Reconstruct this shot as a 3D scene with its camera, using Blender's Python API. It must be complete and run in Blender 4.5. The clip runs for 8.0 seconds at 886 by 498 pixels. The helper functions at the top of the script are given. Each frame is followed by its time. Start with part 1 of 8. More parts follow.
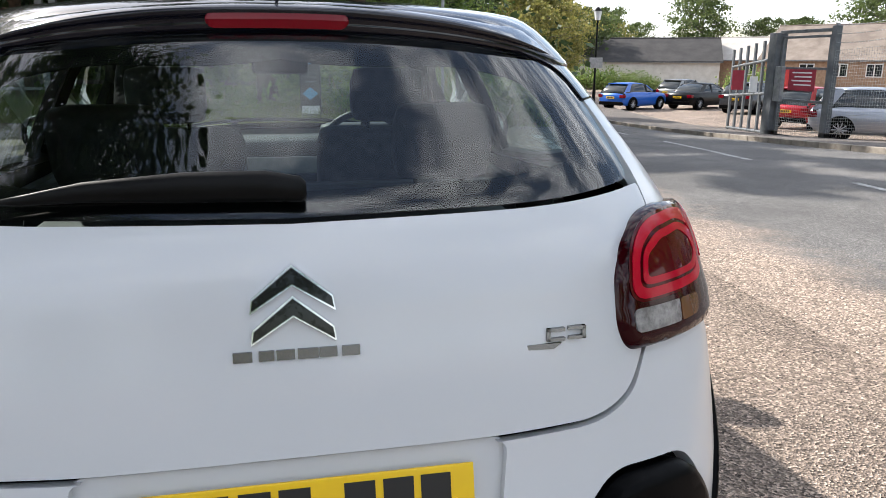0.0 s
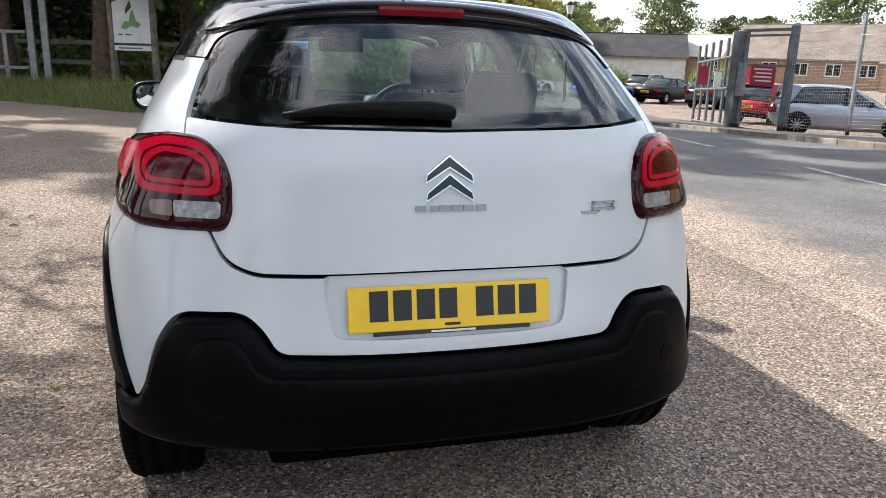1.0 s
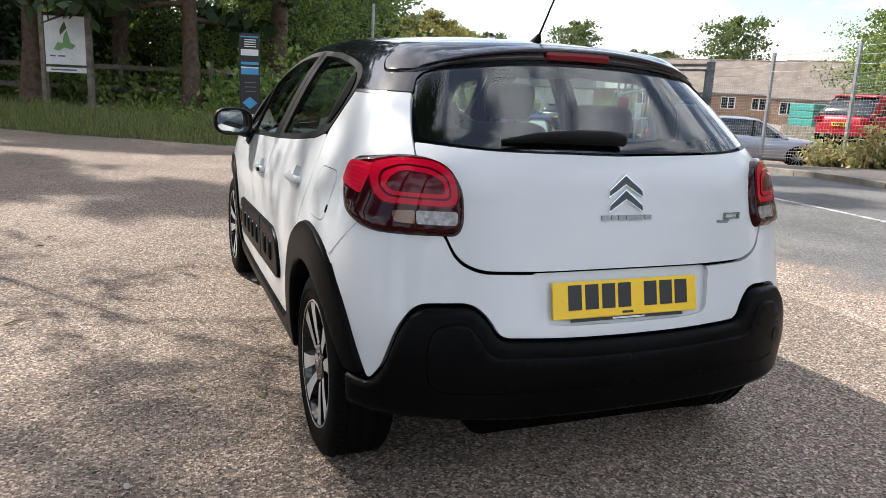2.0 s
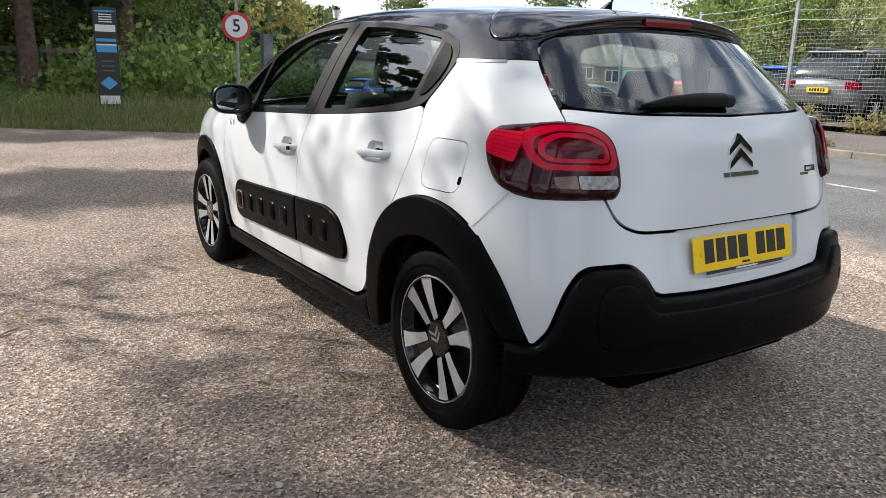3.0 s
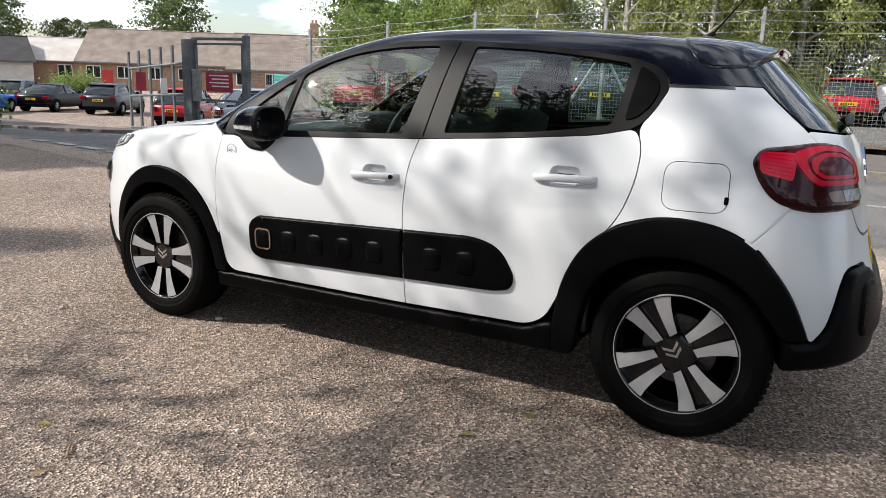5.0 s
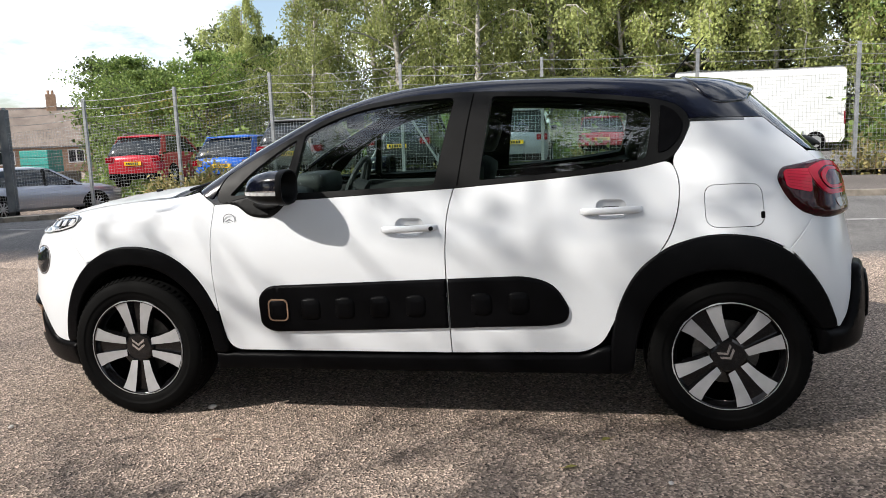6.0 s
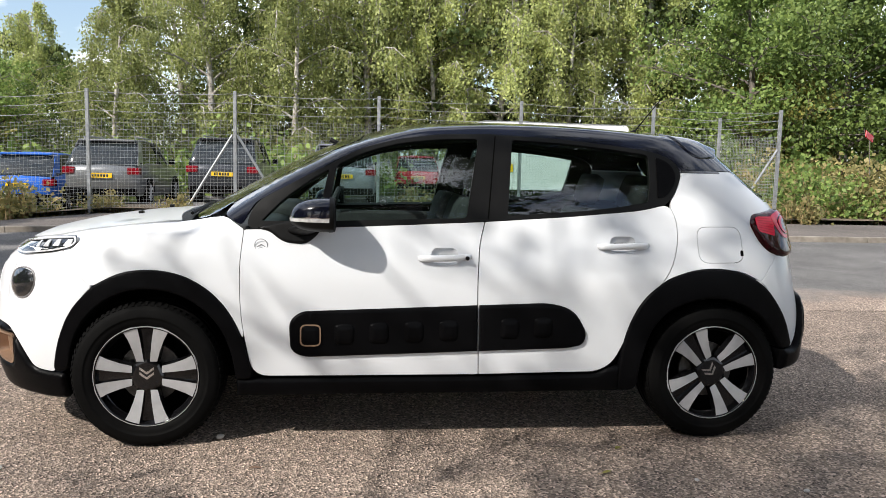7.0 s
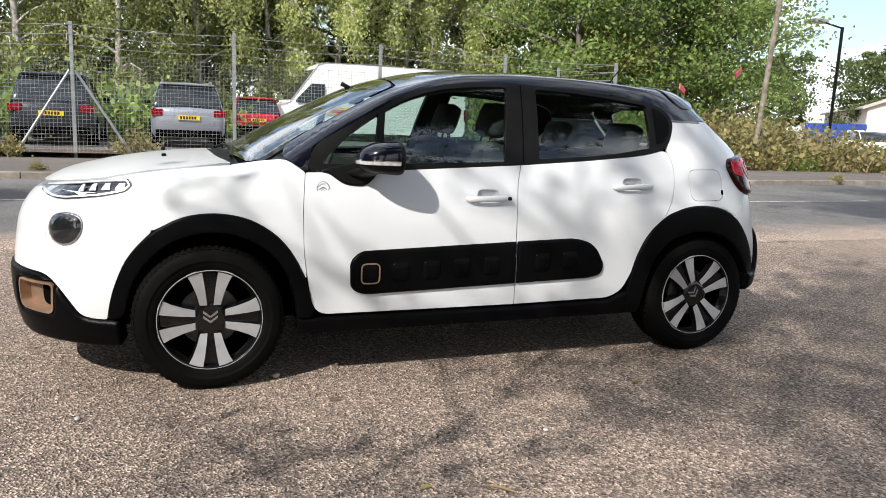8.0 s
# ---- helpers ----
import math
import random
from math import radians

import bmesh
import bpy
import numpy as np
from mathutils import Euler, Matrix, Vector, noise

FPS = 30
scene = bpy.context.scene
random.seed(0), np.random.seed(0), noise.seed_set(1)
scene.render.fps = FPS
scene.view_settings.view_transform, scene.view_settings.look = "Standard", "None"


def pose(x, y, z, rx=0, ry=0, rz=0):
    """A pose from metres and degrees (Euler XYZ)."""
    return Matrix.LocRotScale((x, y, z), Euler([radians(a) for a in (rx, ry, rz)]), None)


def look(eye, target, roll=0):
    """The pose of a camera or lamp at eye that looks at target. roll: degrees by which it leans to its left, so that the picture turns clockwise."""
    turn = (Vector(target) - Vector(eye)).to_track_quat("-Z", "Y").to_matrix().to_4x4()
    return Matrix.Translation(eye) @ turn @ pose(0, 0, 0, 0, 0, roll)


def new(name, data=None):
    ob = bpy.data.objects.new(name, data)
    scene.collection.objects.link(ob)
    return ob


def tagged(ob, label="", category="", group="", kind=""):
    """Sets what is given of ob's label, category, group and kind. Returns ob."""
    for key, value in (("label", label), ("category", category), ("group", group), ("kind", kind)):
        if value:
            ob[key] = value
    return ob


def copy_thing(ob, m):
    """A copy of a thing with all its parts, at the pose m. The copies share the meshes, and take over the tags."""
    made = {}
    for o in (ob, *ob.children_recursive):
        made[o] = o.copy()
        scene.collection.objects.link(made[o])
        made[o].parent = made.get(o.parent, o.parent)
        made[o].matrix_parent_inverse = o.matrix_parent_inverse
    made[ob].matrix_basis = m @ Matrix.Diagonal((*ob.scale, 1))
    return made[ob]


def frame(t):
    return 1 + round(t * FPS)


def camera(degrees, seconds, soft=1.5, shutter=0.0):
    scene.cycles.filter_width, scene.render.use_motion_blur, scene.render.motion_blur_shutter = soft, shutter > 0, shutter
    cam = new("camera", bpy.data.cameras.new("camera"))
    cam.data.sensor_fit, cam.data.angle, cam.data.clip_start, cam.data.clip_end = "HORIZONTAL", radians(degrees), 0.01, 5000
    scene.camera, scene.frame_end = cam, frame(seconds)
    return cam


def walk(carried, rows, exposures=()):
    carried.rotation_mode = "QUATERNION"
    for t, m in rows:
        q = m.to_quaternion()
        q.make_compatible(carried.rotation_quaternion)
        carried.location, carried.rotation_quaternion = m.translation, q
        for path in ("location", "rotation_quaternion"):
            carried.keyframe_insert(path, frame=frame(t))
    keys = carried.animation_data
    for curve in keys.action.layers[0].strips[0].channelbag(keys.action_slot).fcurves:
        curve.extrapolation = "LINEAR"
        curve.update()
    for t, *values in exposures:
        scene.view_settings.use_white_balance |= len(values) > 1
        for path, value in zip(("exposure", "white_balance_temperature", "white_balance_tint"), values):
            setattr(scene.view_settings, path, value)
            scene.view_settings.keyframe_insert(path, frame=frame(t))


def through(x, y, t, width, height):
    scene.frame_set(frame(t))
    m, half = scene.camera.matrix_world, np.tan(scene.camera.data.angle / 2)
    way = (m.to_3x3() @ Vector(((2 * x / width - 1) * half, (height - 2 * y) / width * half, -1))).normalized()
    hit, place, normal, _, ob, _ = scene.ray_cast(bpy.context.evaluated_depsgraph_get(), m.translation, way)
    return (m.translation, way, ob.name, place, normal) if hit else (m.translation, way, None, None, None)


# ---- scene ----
cam = camera(61.2, 8.0, 0.5)
PATH = [
    (0, (-0.008, -1.562, 1.318), (0.406, 0.333, 0.831), 0.3),
    (0.5, (-0.239, -1.945, 1.307), (0.286, -0.076, 0.829), 1.8),
    (1, (-0.484, -2.279, 1.279), (0.016, -0.41, 0.77), 1.7),
    (1.5, (-0.878, -2.446, 1.266), (-0.322, -0.58, 0.808), 3.2),
    (1.7, (-1.066, -2.461, 1.282), (-0.465, -0.606, 0.837), 3.1),
    (2.8, (-2.045, -2.09, 1.257), (-0.983, -0.457, 0.803), 2.1),
    (3, (-2.176, -2.005, 1.231), (-1.085, -0.4, 0.749), 1.6),
    (3.5, (-2.518, -1.66, 1.214), (-1.197, -0.235, 0.74), 4.0),
    (4, (-2.895, -1.312, 1.239), (-1.469, 0.019, 0.8), 3.2),
    (4.5, (-3.166, -0.863, 1.233), (-1.582, 0.28, 0.806), 1.8),
    (4.8, (-3.37, -0.596, 1.24), (-1.693, 0.398, 0.794), 1.3),
    (5, (-3.448, -0.414, 1.243), (-1.717, 0.482, 0.797), 2.0),
    (5.2, (-3.536, -0.21, 1.222), (-1.744, 0.585, 0.828), 1.3),
    (6.3, (-3.914, 0.918, 1.219), (-1.944, 1.111, 0.931), -1.1),
    (6.5, (-3.967, 1.122, 1.234), (-1.988, 1.227, 0.967), 0.3),
    (7, (-4.085, 1.651, 1.231), (-2.11, 1.423, 1.017), 1.4),
    (7.5, (-4.093, 2.211, 1.197), (-2.156, 1.807, 0.905), 1.4),
    (7.7, (-4.1, 2.442, 1.202), (-2.189, 1.937, 0.895), 2.2),
    (8, (-4.088, 2.726, 1.208), (-2.246, 2.025, 0.864), 2.4),
]
walk(cam, [(t, look(eye, target, roll)) for t, eye, target, roll in PATH], exposures=[(0.0, 0.97), (1.5, 1.00), (3.0, 0.82), (4.0, 0.68), (5.0, 0.60), (8.0, 0.60)])

# ---- light ----
SUN_AZ, SUN_EL = radians(-37.0), radians(39.0)   # azimuth from +y, towards -x
world = bpy.data.worlds.new("sky")
scene.world = world
world.use_nodes = True
wt = world.node_tree
sky = wt.nodes.new("ShaderNodeTexSky")
sky.sky_type, sky.sun_disc = "NISHITA", False
sky.sun_elevation, sky.sun_rotation = SUN_EL, SUN_AZ
sky.air_density, sky.dust_density, sky.ozone_density = 1.0, 1.3, 1.3
# broken cloud over the clear sky
w_geo = wt.nodes.new("ShaderNodeTexCoord")
w_map = wt.nodes.new("ShaderNodeMapping")
w_map.inputs["Scale"].default_value = (1.0, 1.0, 3.2)
w_noise = wt.nodes.new("ShaderNodeTexNoise")
w_noise.inputs["Scale"].default_value = 4.2
w_noise.inputs["Detail"].default_value = 7.0
w_noise.inputs["Roughness"].default_value = 0.58
w_ramp = wt.nodes.new("ShaderNodeValToRGB")
w_ramp.color_ramp.elements[0].position, w_ramp.color_ramp.elements[1].position = 0.44, 0.60
w_ramp.color_ramp.elements[0].color = (0.06, 0.06, 0.06, 1)
w_mix = wt.nodes.new("ShaderNodeMix")
w_mix.data_type = "RGBA"
w_mix.inputs[7].default_value = (9.5, 9.9, 10.6, 1)
wt.links.new(w_geo.outputs["Generated"], w_map.inputs["Vector"])
wt.links.new(w_map.outputs["Vector"], w_noise.inputs["Vector"])
wt.links.new(w_noise.outputs["Fac"], w_ramp.inputs["Fac"])
wt.links.new(w_ramp.outputs["Color"], w_mix.inputs[0])
wt.links.new(sky.outputs["Color"], w_mix.inputs[6])
wt.links.new(w_mix.outputs[2], wt.nodes["Background"].inputs["Color"])
wt.nodes["Background"].inputs["Strength"].default_value = 0.120
sun = new("sun", bpy.data.lights.new("sun", "SUN"))
sun.data.energy, sun.data.angle, sun.data.color = 4.75, radians(0.75), (1.0, 0.955, 0.89)
to_sun = Vector((math.sin(SUN_AZ) * math.cos(SUN_EL), math.cos(SUN_AZ) * math.cos(SUN_EL), math.sin(SUN_EL)))
sun.matrix_world = look(to_sun * 60, (0, 0, 0))

# ---- materials ----
def principled(name, color, rough=0.5, metal=0.0, coat=0.0, spec=0.5, sheen=0.0):
    m = bpy.data.materials.new(name)
    m.use_nodes = True
    b = m.node_tree.nodes["Principled BSDF"]
    b.inputs["Base Color"].default_value = (*color, 1)
    b.inputs["Roughness"].default_value = rough
    b.inputs["Metallic"].default_value = metal
    b.inputs["Coat Weight"].default_value = coat
    b.inputs["Coat Roughness"].default_value = 0.02
    b.inputs["Specular IOR Level"].default_value = spec
    return m


def node(m, kind, **values):
    n = m.node_tree.nodes.new(kind)
    for key, value in values.items():
        n.inputs[key.replace("_", " ")].default_value = value
    return n


def link(m, a, b):
    m.node_tree.links.new(a, b)


def varied(name, dark, light, scale=4.0, rough=0.8, bump=0.3, bump_scale=60.0, dist=0.004, metal=0.0, coat=0.0, detail=6.0, random_hue=0.0, spec=0.5):
    """A surface whose colour wanders between two tones, with a fine relief."""
    m = principled(name, dark, rough, metal, coat, spec)
    b = m.node_tree.nodes["Principled BSDF"]
    tc = node(m, "ShaderNodeTexCoord")
    n1 = node(m, "ShaderNodeTexNoise", Scale=scale, Detail=detail, Roughness=0.6)
    link(m, tc.outputs["Object"], n1.inputs["Vector"])
    ramp = node(m, "ShaderNodeValToRGB")
    e = ramp.color_ramp.elements
    e[0].position, e[1].position = 0.35, 0.65
    e[0].color, e[1].color = (*dark, 1), (*light, 1)
    link(m, n1.outputs["Fac"], ramp.inputs["Fac"])
    out = ramp.outputs["Color"]
    if random_hue:
        info = node(m, "ShaderNodeObjectInfo")
        hsv = node(m, "ShaderNodeHueSaturation")
        mr = node(m, "ShaderNodeMapRange")
        mr.inputs["To Min"].default_value, mr.inputs["To Max"].default_value = 1 - random_hue, 1 + random_hue
        link(m, info.outputs["Random"], mr.inputs["Value"])
        link(m, mr.outputs["Result"], hsv.inputs["Value"])
        link(m, out, hsv.inputs["Color"])
        out = hsv.outputs["Color"]
    link(m, out, b.inputs["Base Color"])
    if bump:
        n2 = node(m, "ShaderNodeTexNoise", Scale=bump_scale, Detail=4.0)
        link(m, tc.outputs["Object"], n2.inputs["Vector"])
        bp = node(m, "ShaderNodeBump", Strength=bump, Distance=dist)
        link(m, n2.outputs["Fac"], bp.inputs["Height"])
        link(m, bp.outputs["Normal"], b.inputs["Normal"])
    return m


def thin_glass(name, tint, gloss=1.0, ior=1.75):
    """Thin pane: what is behind shows through the tint, the surface mirrors more at a slant."""
    m = bpy.data.materials.new(name)
    m.use_nodes = True
    t = m.node_tree
    t.nodes.clear()
    out = t.nodes.new("ShaderNodeOutputMaterial")
    tr, gl, mx, lw, pw, rg = (t.nodes.new("ShaderNode" + k) for k in ("BsdfTransparent", "BsdfGlossy", "MixShader", "LayerWeight", "Math", "MapRange"))
    tr.inputs["Color"].default_value = (*tint, 1)
    gl.inputs["Color"].default_value = (gloss, gloss, gloss, 1)
    gl.inputs["Roughness"].default_value = 0.005
    lw.inputs["Blend"].default_value = 0.5
    pw.operation = "POWER"
    pw.inputs[1].default_value = 4.2
    rg.inputs["To Min"].default_value = ((ior - 1) / (ior + 1)) ** 2
    t.links.new(lw.outputs["Facing"], pw.inputs[0])
    t.links.new(pw.outputs[0], rg.inputs["Value"])
    t.links.new(rg.outputs[0], mx.inputs[0])
    t.links.new(tr.outputs[0], mx.inputs[1])
    t.links.new(gl.outputs[0], mx.inputs[2])
    t.links.new(mx.outputs[0], out.inputs[0])
    return m


def car_paint(name, color, rough=0.3, flake=0.0):
    m = varied(name, tuple(c * 0.97 for c in color), color, 1.3, rough, 0.02, 900.0, 0.0004, flake, 0.55, spec=0.3)
    return m


M_WHITE = car_paint("white_car_paint", (0.585, 0.597, 0.615), 0.30)
M_ROOF = principled("black_car_paint", (0.003, 0.0035, 0.008), 0.15, 0.0, 0.75, 0.15)
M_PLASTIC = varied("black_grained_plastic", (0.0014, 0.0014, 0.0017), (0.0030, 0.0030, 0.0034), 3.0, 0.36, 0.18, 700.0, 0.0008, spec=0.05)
M_SATIN = varied("satin_black_trim", (0.0034, 0.0034, 0.0034), (0.0058, 0.0058, 0.0058), 5.0, 0.45, 0.05, 900.0, 0.0003, spec=0.12)
M_RUBBER = varied("tyre_rubber", (0.0018, 0.0018, 0.0018), (0.0036, 0.0035, 0.0034), 6.0, 0.7, 0.25, 260.0, 0.001, spec=0.05)
M_DARK = varied("dark_underbody", (0.0012, 0.0012, 0.0012), (0.002, 0.002, 0.002), 8.0, 0.9, 0.2, 60.0, spec=0.03)
M_CHROME = principled("chrome", (0.78, 0.78, 0.80), 0.08, 1.0)
M_BADGE = principled("dull_chrome", (0.20, 0.195, 0.19), 0.25, 1.0)
M_ALLOY = varied("machined_alloy", (0.36, 0.36, 0.37), (0.46, 0.46, 0.47), 9.0, 0.34, 0.05, 500.0, 0.0003, 0.5)
M_GLOSSBLACK = principled("gloss_black", (0.004, 0.004, 0.0045), 0.09, 0.0, 0.4, 0.3)
M_COPPER = varied("copper_trim", (0.30, 0.195, 0.13), (0.38, 0.255, 0.175), 12.0, 0.35, 0.05, 300.0, 0.0003, 0.6)
M_LENS = principled("dark_lamp_glass", (0.010, 0.011, 0.012), 0.03, 0.0, 1.0, 0.8)
M_GLASS = thin_glass("car_side_glass", (0.64, 0.76, 0.72), 1.0, 1.8)
M_SCREEN = thin_glass("car_windscreen_glass", (0.80, 0.86, 0.85), 1.0, 2.5)
M_REARGLASS = thin_glass("car_rear_glass", (0.70, 0.80, 0.79), 1.0, 1.7)
M_MIRROR = principled("mirror_glass", (0.55, 0.58, 0.58), 0.02, 1.0)
M_REVERSE = varied("smoked_clear_lens", (0.16, 0.15, 0.15), (0.34, 0.33, 0.33), 60.0, 0.2, 0.6, 160.0, 0.003, 0.2, 0.3)
M_LAMPRED = principled("red_lamp_lens", (0.17, 0.002, 0.008), 0.10, 0.0, 0.12, 0.25)
M_LAMPGUIDE = principled("red_light_guide", (0.42, 0.002, 0.020), 0.16, 0.0, 0.1, 0.2)
M_LAMPMID = principled("smoked_red_lens", (0.070, 0.0010, 0.004), 0.05, 0.0, 0.15, 0.2)
M_LAMPDEEP = principled("dark_red_lamp_lens", (0.024, 0.0006, 0.002), 0.06, 0.0, 0.16, 0.2)
M_LAMPBRIGHT = principled("bright_red_light_guide", (0.55, 0.003, 0.028), 0.2, 0.0, 0.1, 0.25)
M_LAMPCLEAR = varied("clear_ribbed_lens", (0.40, 0.40, 0.40), (0.68, 0.68, 0.68), 60.0, 0.18, 0.6, 160.0, 0.003, 0.3, 0.6)
M_AMBER = principled("amber_lens", (0.13, 0.055, 0.022), 0.15, 0.0, 0.5)
M_PLATE = varied("yellow_plate", (0.80, 0.50, 0.008), (0.84, 0.54, 0.012), 8.0, 0.3, 0.02, 300.0, 0.0003)
M_INK = principled("black_ink", (0.010, 0.010, 0.010), 0.4)
M_PALE = principled("pale_print", (0.70, 0.70, 0.70), 0.5)
M_FABRIC = varied("dark_seat_fabric", (0.016, 0.016, 0.018), (0.034, 0.034, 0.037), 30.0, 0.9, 0.4, 400.0, 0.002)
M_DASH = varied("grey_dash_plastic", (0.020, 0.021, 0.023), (0.035, 0.036, 0.038), 12.0, 0.6, 0.2, 300.0, 0.001)
M_LINER = varied("pale_headliner", (0.30, 0.30, 0.29), (0.36, 0.36, 0.35), 30.0, 0.95, 0.2, 300.0, 0.001)
M_DECAL = principled("grey_decal", (0.22, 0.22, 0.23), 0.4)


# ---- mesh helpers ----
def mesh_of(name, verts, faces, smooth=True, normals=None):
    me = bpy.data.meshes.new(name)
    me.from_pydata([tuple(v) for v in verts], [], [tuple(f) for f in faces])
    if smooth:
        me.polygons.foreach_set("use_smooth", [True] * len(me.polygons))
    me.update()
    if normals is not None:
        me.normals_split_custom_set_from_vertices([tuple(n) for n in normals])
    return me


def put(name, me, mat, parent=None, label=""):
    ob = new(name, me)
    if not me.materials:
        me.materials.append(mat)
    ob.parent = parent
    if label:
        ob["label"] = label
    return ob


def part(name, bm, mat, parent=None, label="", smooth=None):
    """Links a bmesh as one mesh object under its thing."""
    me = bpy.data.meshes.new(name)
    if smooth is not None:
        for f in bm.faces:
            f.smooth = smooth
    bm.to_mesh(me)
    bm.free()
    return put(name, me, mat, parent, label)


def empty(name, m, label, category, group=""):
    ob = new(name)
    ob.empty_display_size = 0.2
    ob.matrix_world = m
    return tagged(ob, label, category, group)


def add_box(bm, lo, hi, bevel=0.0, m=None):
    """A box between two corners, with bevelled edges."""
    c = [(a + b) / 2 for a, b in zip(lo, hi)]
    s = [abs(b - a) for a, b in zip(lo, hi)]
    made = bmesh.ops.create_cube(bm, size=1.0, matrix=(m or Matrix()) @ Matrix.LocRotScale(c, None, s))
    if bevel:
        edges = list({e for v in made["verts"] for e in v.link_edges})
        bmesh.ops.bevel(bm, geom=edges, offset=bevel, segments=2, profile=0.6, affect="EDGES")
    return bm


def add_bar(bm, a, b, r, sides=6, r2=None):
    """A round bar from a to b."""
    a, b = Vector(a), Vector(b)
    d = b - a
    m = Matrix.Translation((a + b) / 2) @ d.to_track_quat("Z", "Y").to_matrix().to_4x4()
    bmesh.ops.create_cone(bm, cap_ends=True, segments=sides, radius1=r, radius2=r if r2 is None else r2, depth=d.length, matrix=m)
    return bm


def box_mesh(lo, hi, bevel=0.0):
    return add_box(bmesh.new(), lo, hi, bevel)


def smooth_table(knots, n=4000):
    """A smooth curve through knots (x ascending), as a table to interpolate in."""
    kx, ky = np.array([k[0] for k in knots], float), np.array([k[1] for k in knots], float)
    d = np.diff(ky) / np.diff(kx)
    s = np.zeros_like(kx)
    s[1:-1] = (d[:-1] * np.diff(kx)[1:] + d[1:] * np.diff(kx)[:-1]) / (kx[2:] - kx[:-2])
    s[0], s[-1] = d[0], d[-1]
    xs = np.linspace(kx[0], kx[-1], n)
    i = np.clip(np.searchsorted(kx, xs) - 1, 0, len(kx) - 2)
    h = kx[i + 1] - kx[i]
    t = (xs - kx[i]) / h
    ys = (2 * t**3 - 3 * t**2 + 1) * ky[i] + (t**3 - 2 * t**2 + t) * h * s[i] + (-2 * t**3 + 3 * t**2) * ky[i + 1] + (t**3 - t**2) * h * s[i + 1]
    return xs, ys


def rounded(points, radius=0.03, step=0.02, closed=True):
    """A polyline with rounded corners, walked in small steps; a point may carry its own radius."""
    pts = [(np.array(p[:2], float), p[2] if len(p) > 2 else radius) for p in points]
    n, out = len(pts), []
    for i, (p, r) in enumerate(pts):
        if not closed and i in (0, n - 1):
            out.append(p)
            continue
        a, b = pts[i - 1][0], pts[(i + 1) % n][0]
        la, lb = np.linalg.norm(a - p), np.linalg.norm(b - p)
        k = min(r, la * 0.48, lb * 0.48)
        if k < 1e-4:
            out.append(p)
            continue
        p0, p1 = p + (a - p) / la * k, p + (b - p) / lb * k
        for t in np.linspace(0, 1, 7):
            out.append((1 - t)**2 * p0 + 2 * t * (1 - t) * p + t * t * p1)
    dense = []
    m = len(out)
    for i in range(m if closed else m - 1):
        a, b = out[i], out[(i + 1) % m]
        k = max(1, int(np.ceil(np.linalg.norm(b - a) / step)))
        dense += [a + (b - a) * j / k for j in range(k)]
    if not closed:
        dense.append(out[-1])
    keep = [dense[0]]
    for p in dense[1:]:
        if np.linalg.norm(p - keep[-1]) > 1e-4:
            keep.append(p)
    return np.array(keep)


def inside(poly, pts):
    """Which of pts lie in the polygon."""
    x, y = pts[:, 0], pts[:, 1]
    res = np.zeros(len(pts), bool)
    x1, y1 = poly[-1]
    for x2, y2 in poly:
        if y1 != y2:
            res ^= ((y1 > y) != (y2 > y)) & (x < (x2 - x1) * (y - y1) / (y2 - y1) + x1)
        x1, y1 = x2, y2
    return res


# ---- the parked hatchback: one smooth skin, cut into panels ----
# y runs forward from the rear axle, x to the right, z up.
from mathutils.geometry import delaunay_2d_cdt

T_W = smooth_table([(0.10, 0.76), (0.20, 0.815), (0.30, 0.838), (0.45, 0.853), (0.60, 0.858), (0.72, 0.857), (0.84, 0.842), (0.93, 0.816),
                    (1.00, 0.792), (1.10, 0.748), (1.20, 0.700), (1.30, 0.645), (1.40, 0.575), (1.50, 0.48), (1.60, 0.36)])
T_YR = smooth_table([(0.10, -0.50), (0.20, -0.56), (0.30, -0.592), (0.42, -0.605), (0.55, -0.600), (0.70, -0.565), (0.80, -0.545), (0.92, -0.52), (1.03, -0.492),
                     (1.09, -0.455), (1.20, -0.345), (1.30, -0.24), (1.37, -0.165), (1.43, -0.09), (1.50, 0.0), (1.60, 0.1)])
T_YF = smooth_table([(0.10, 3.29), (0.20, 3.335), (0.30, 3.362), (0.45, 3.375), (0.60, 3.362), (0.75, 3.335), (0.85, 3.29), (1.0, 3.18), (1.6, 2.7)])
T_H = smooth_table([(-1.2, 1.05), (-0.6, 1.28), (-0.2, 1.40), (0.0, 1.428), (0.20, 1.446), (0.52, 1.466), (0.835, 1.474), (1.147, 1.469), (1.40, 1.447), (1.60, 1.402), (1.754, 1.352),
                    (1.9, 1.285), (2.05, 1.21), (2.25, 1.10), (2.40, 1.018), (2.48, 0.995), (2.60, 0.985), (2.78, 0.968), (3.03, 0.925), (3.2, 0.872), (3.32, 0.79), (3.42, 0.66), (3.7, 0.2)])
L_REAR, L_FRONT, Y1, Y2, ZK, RK = 0.62, 0.86, 0.10, 2.50, 1.15, 0.70


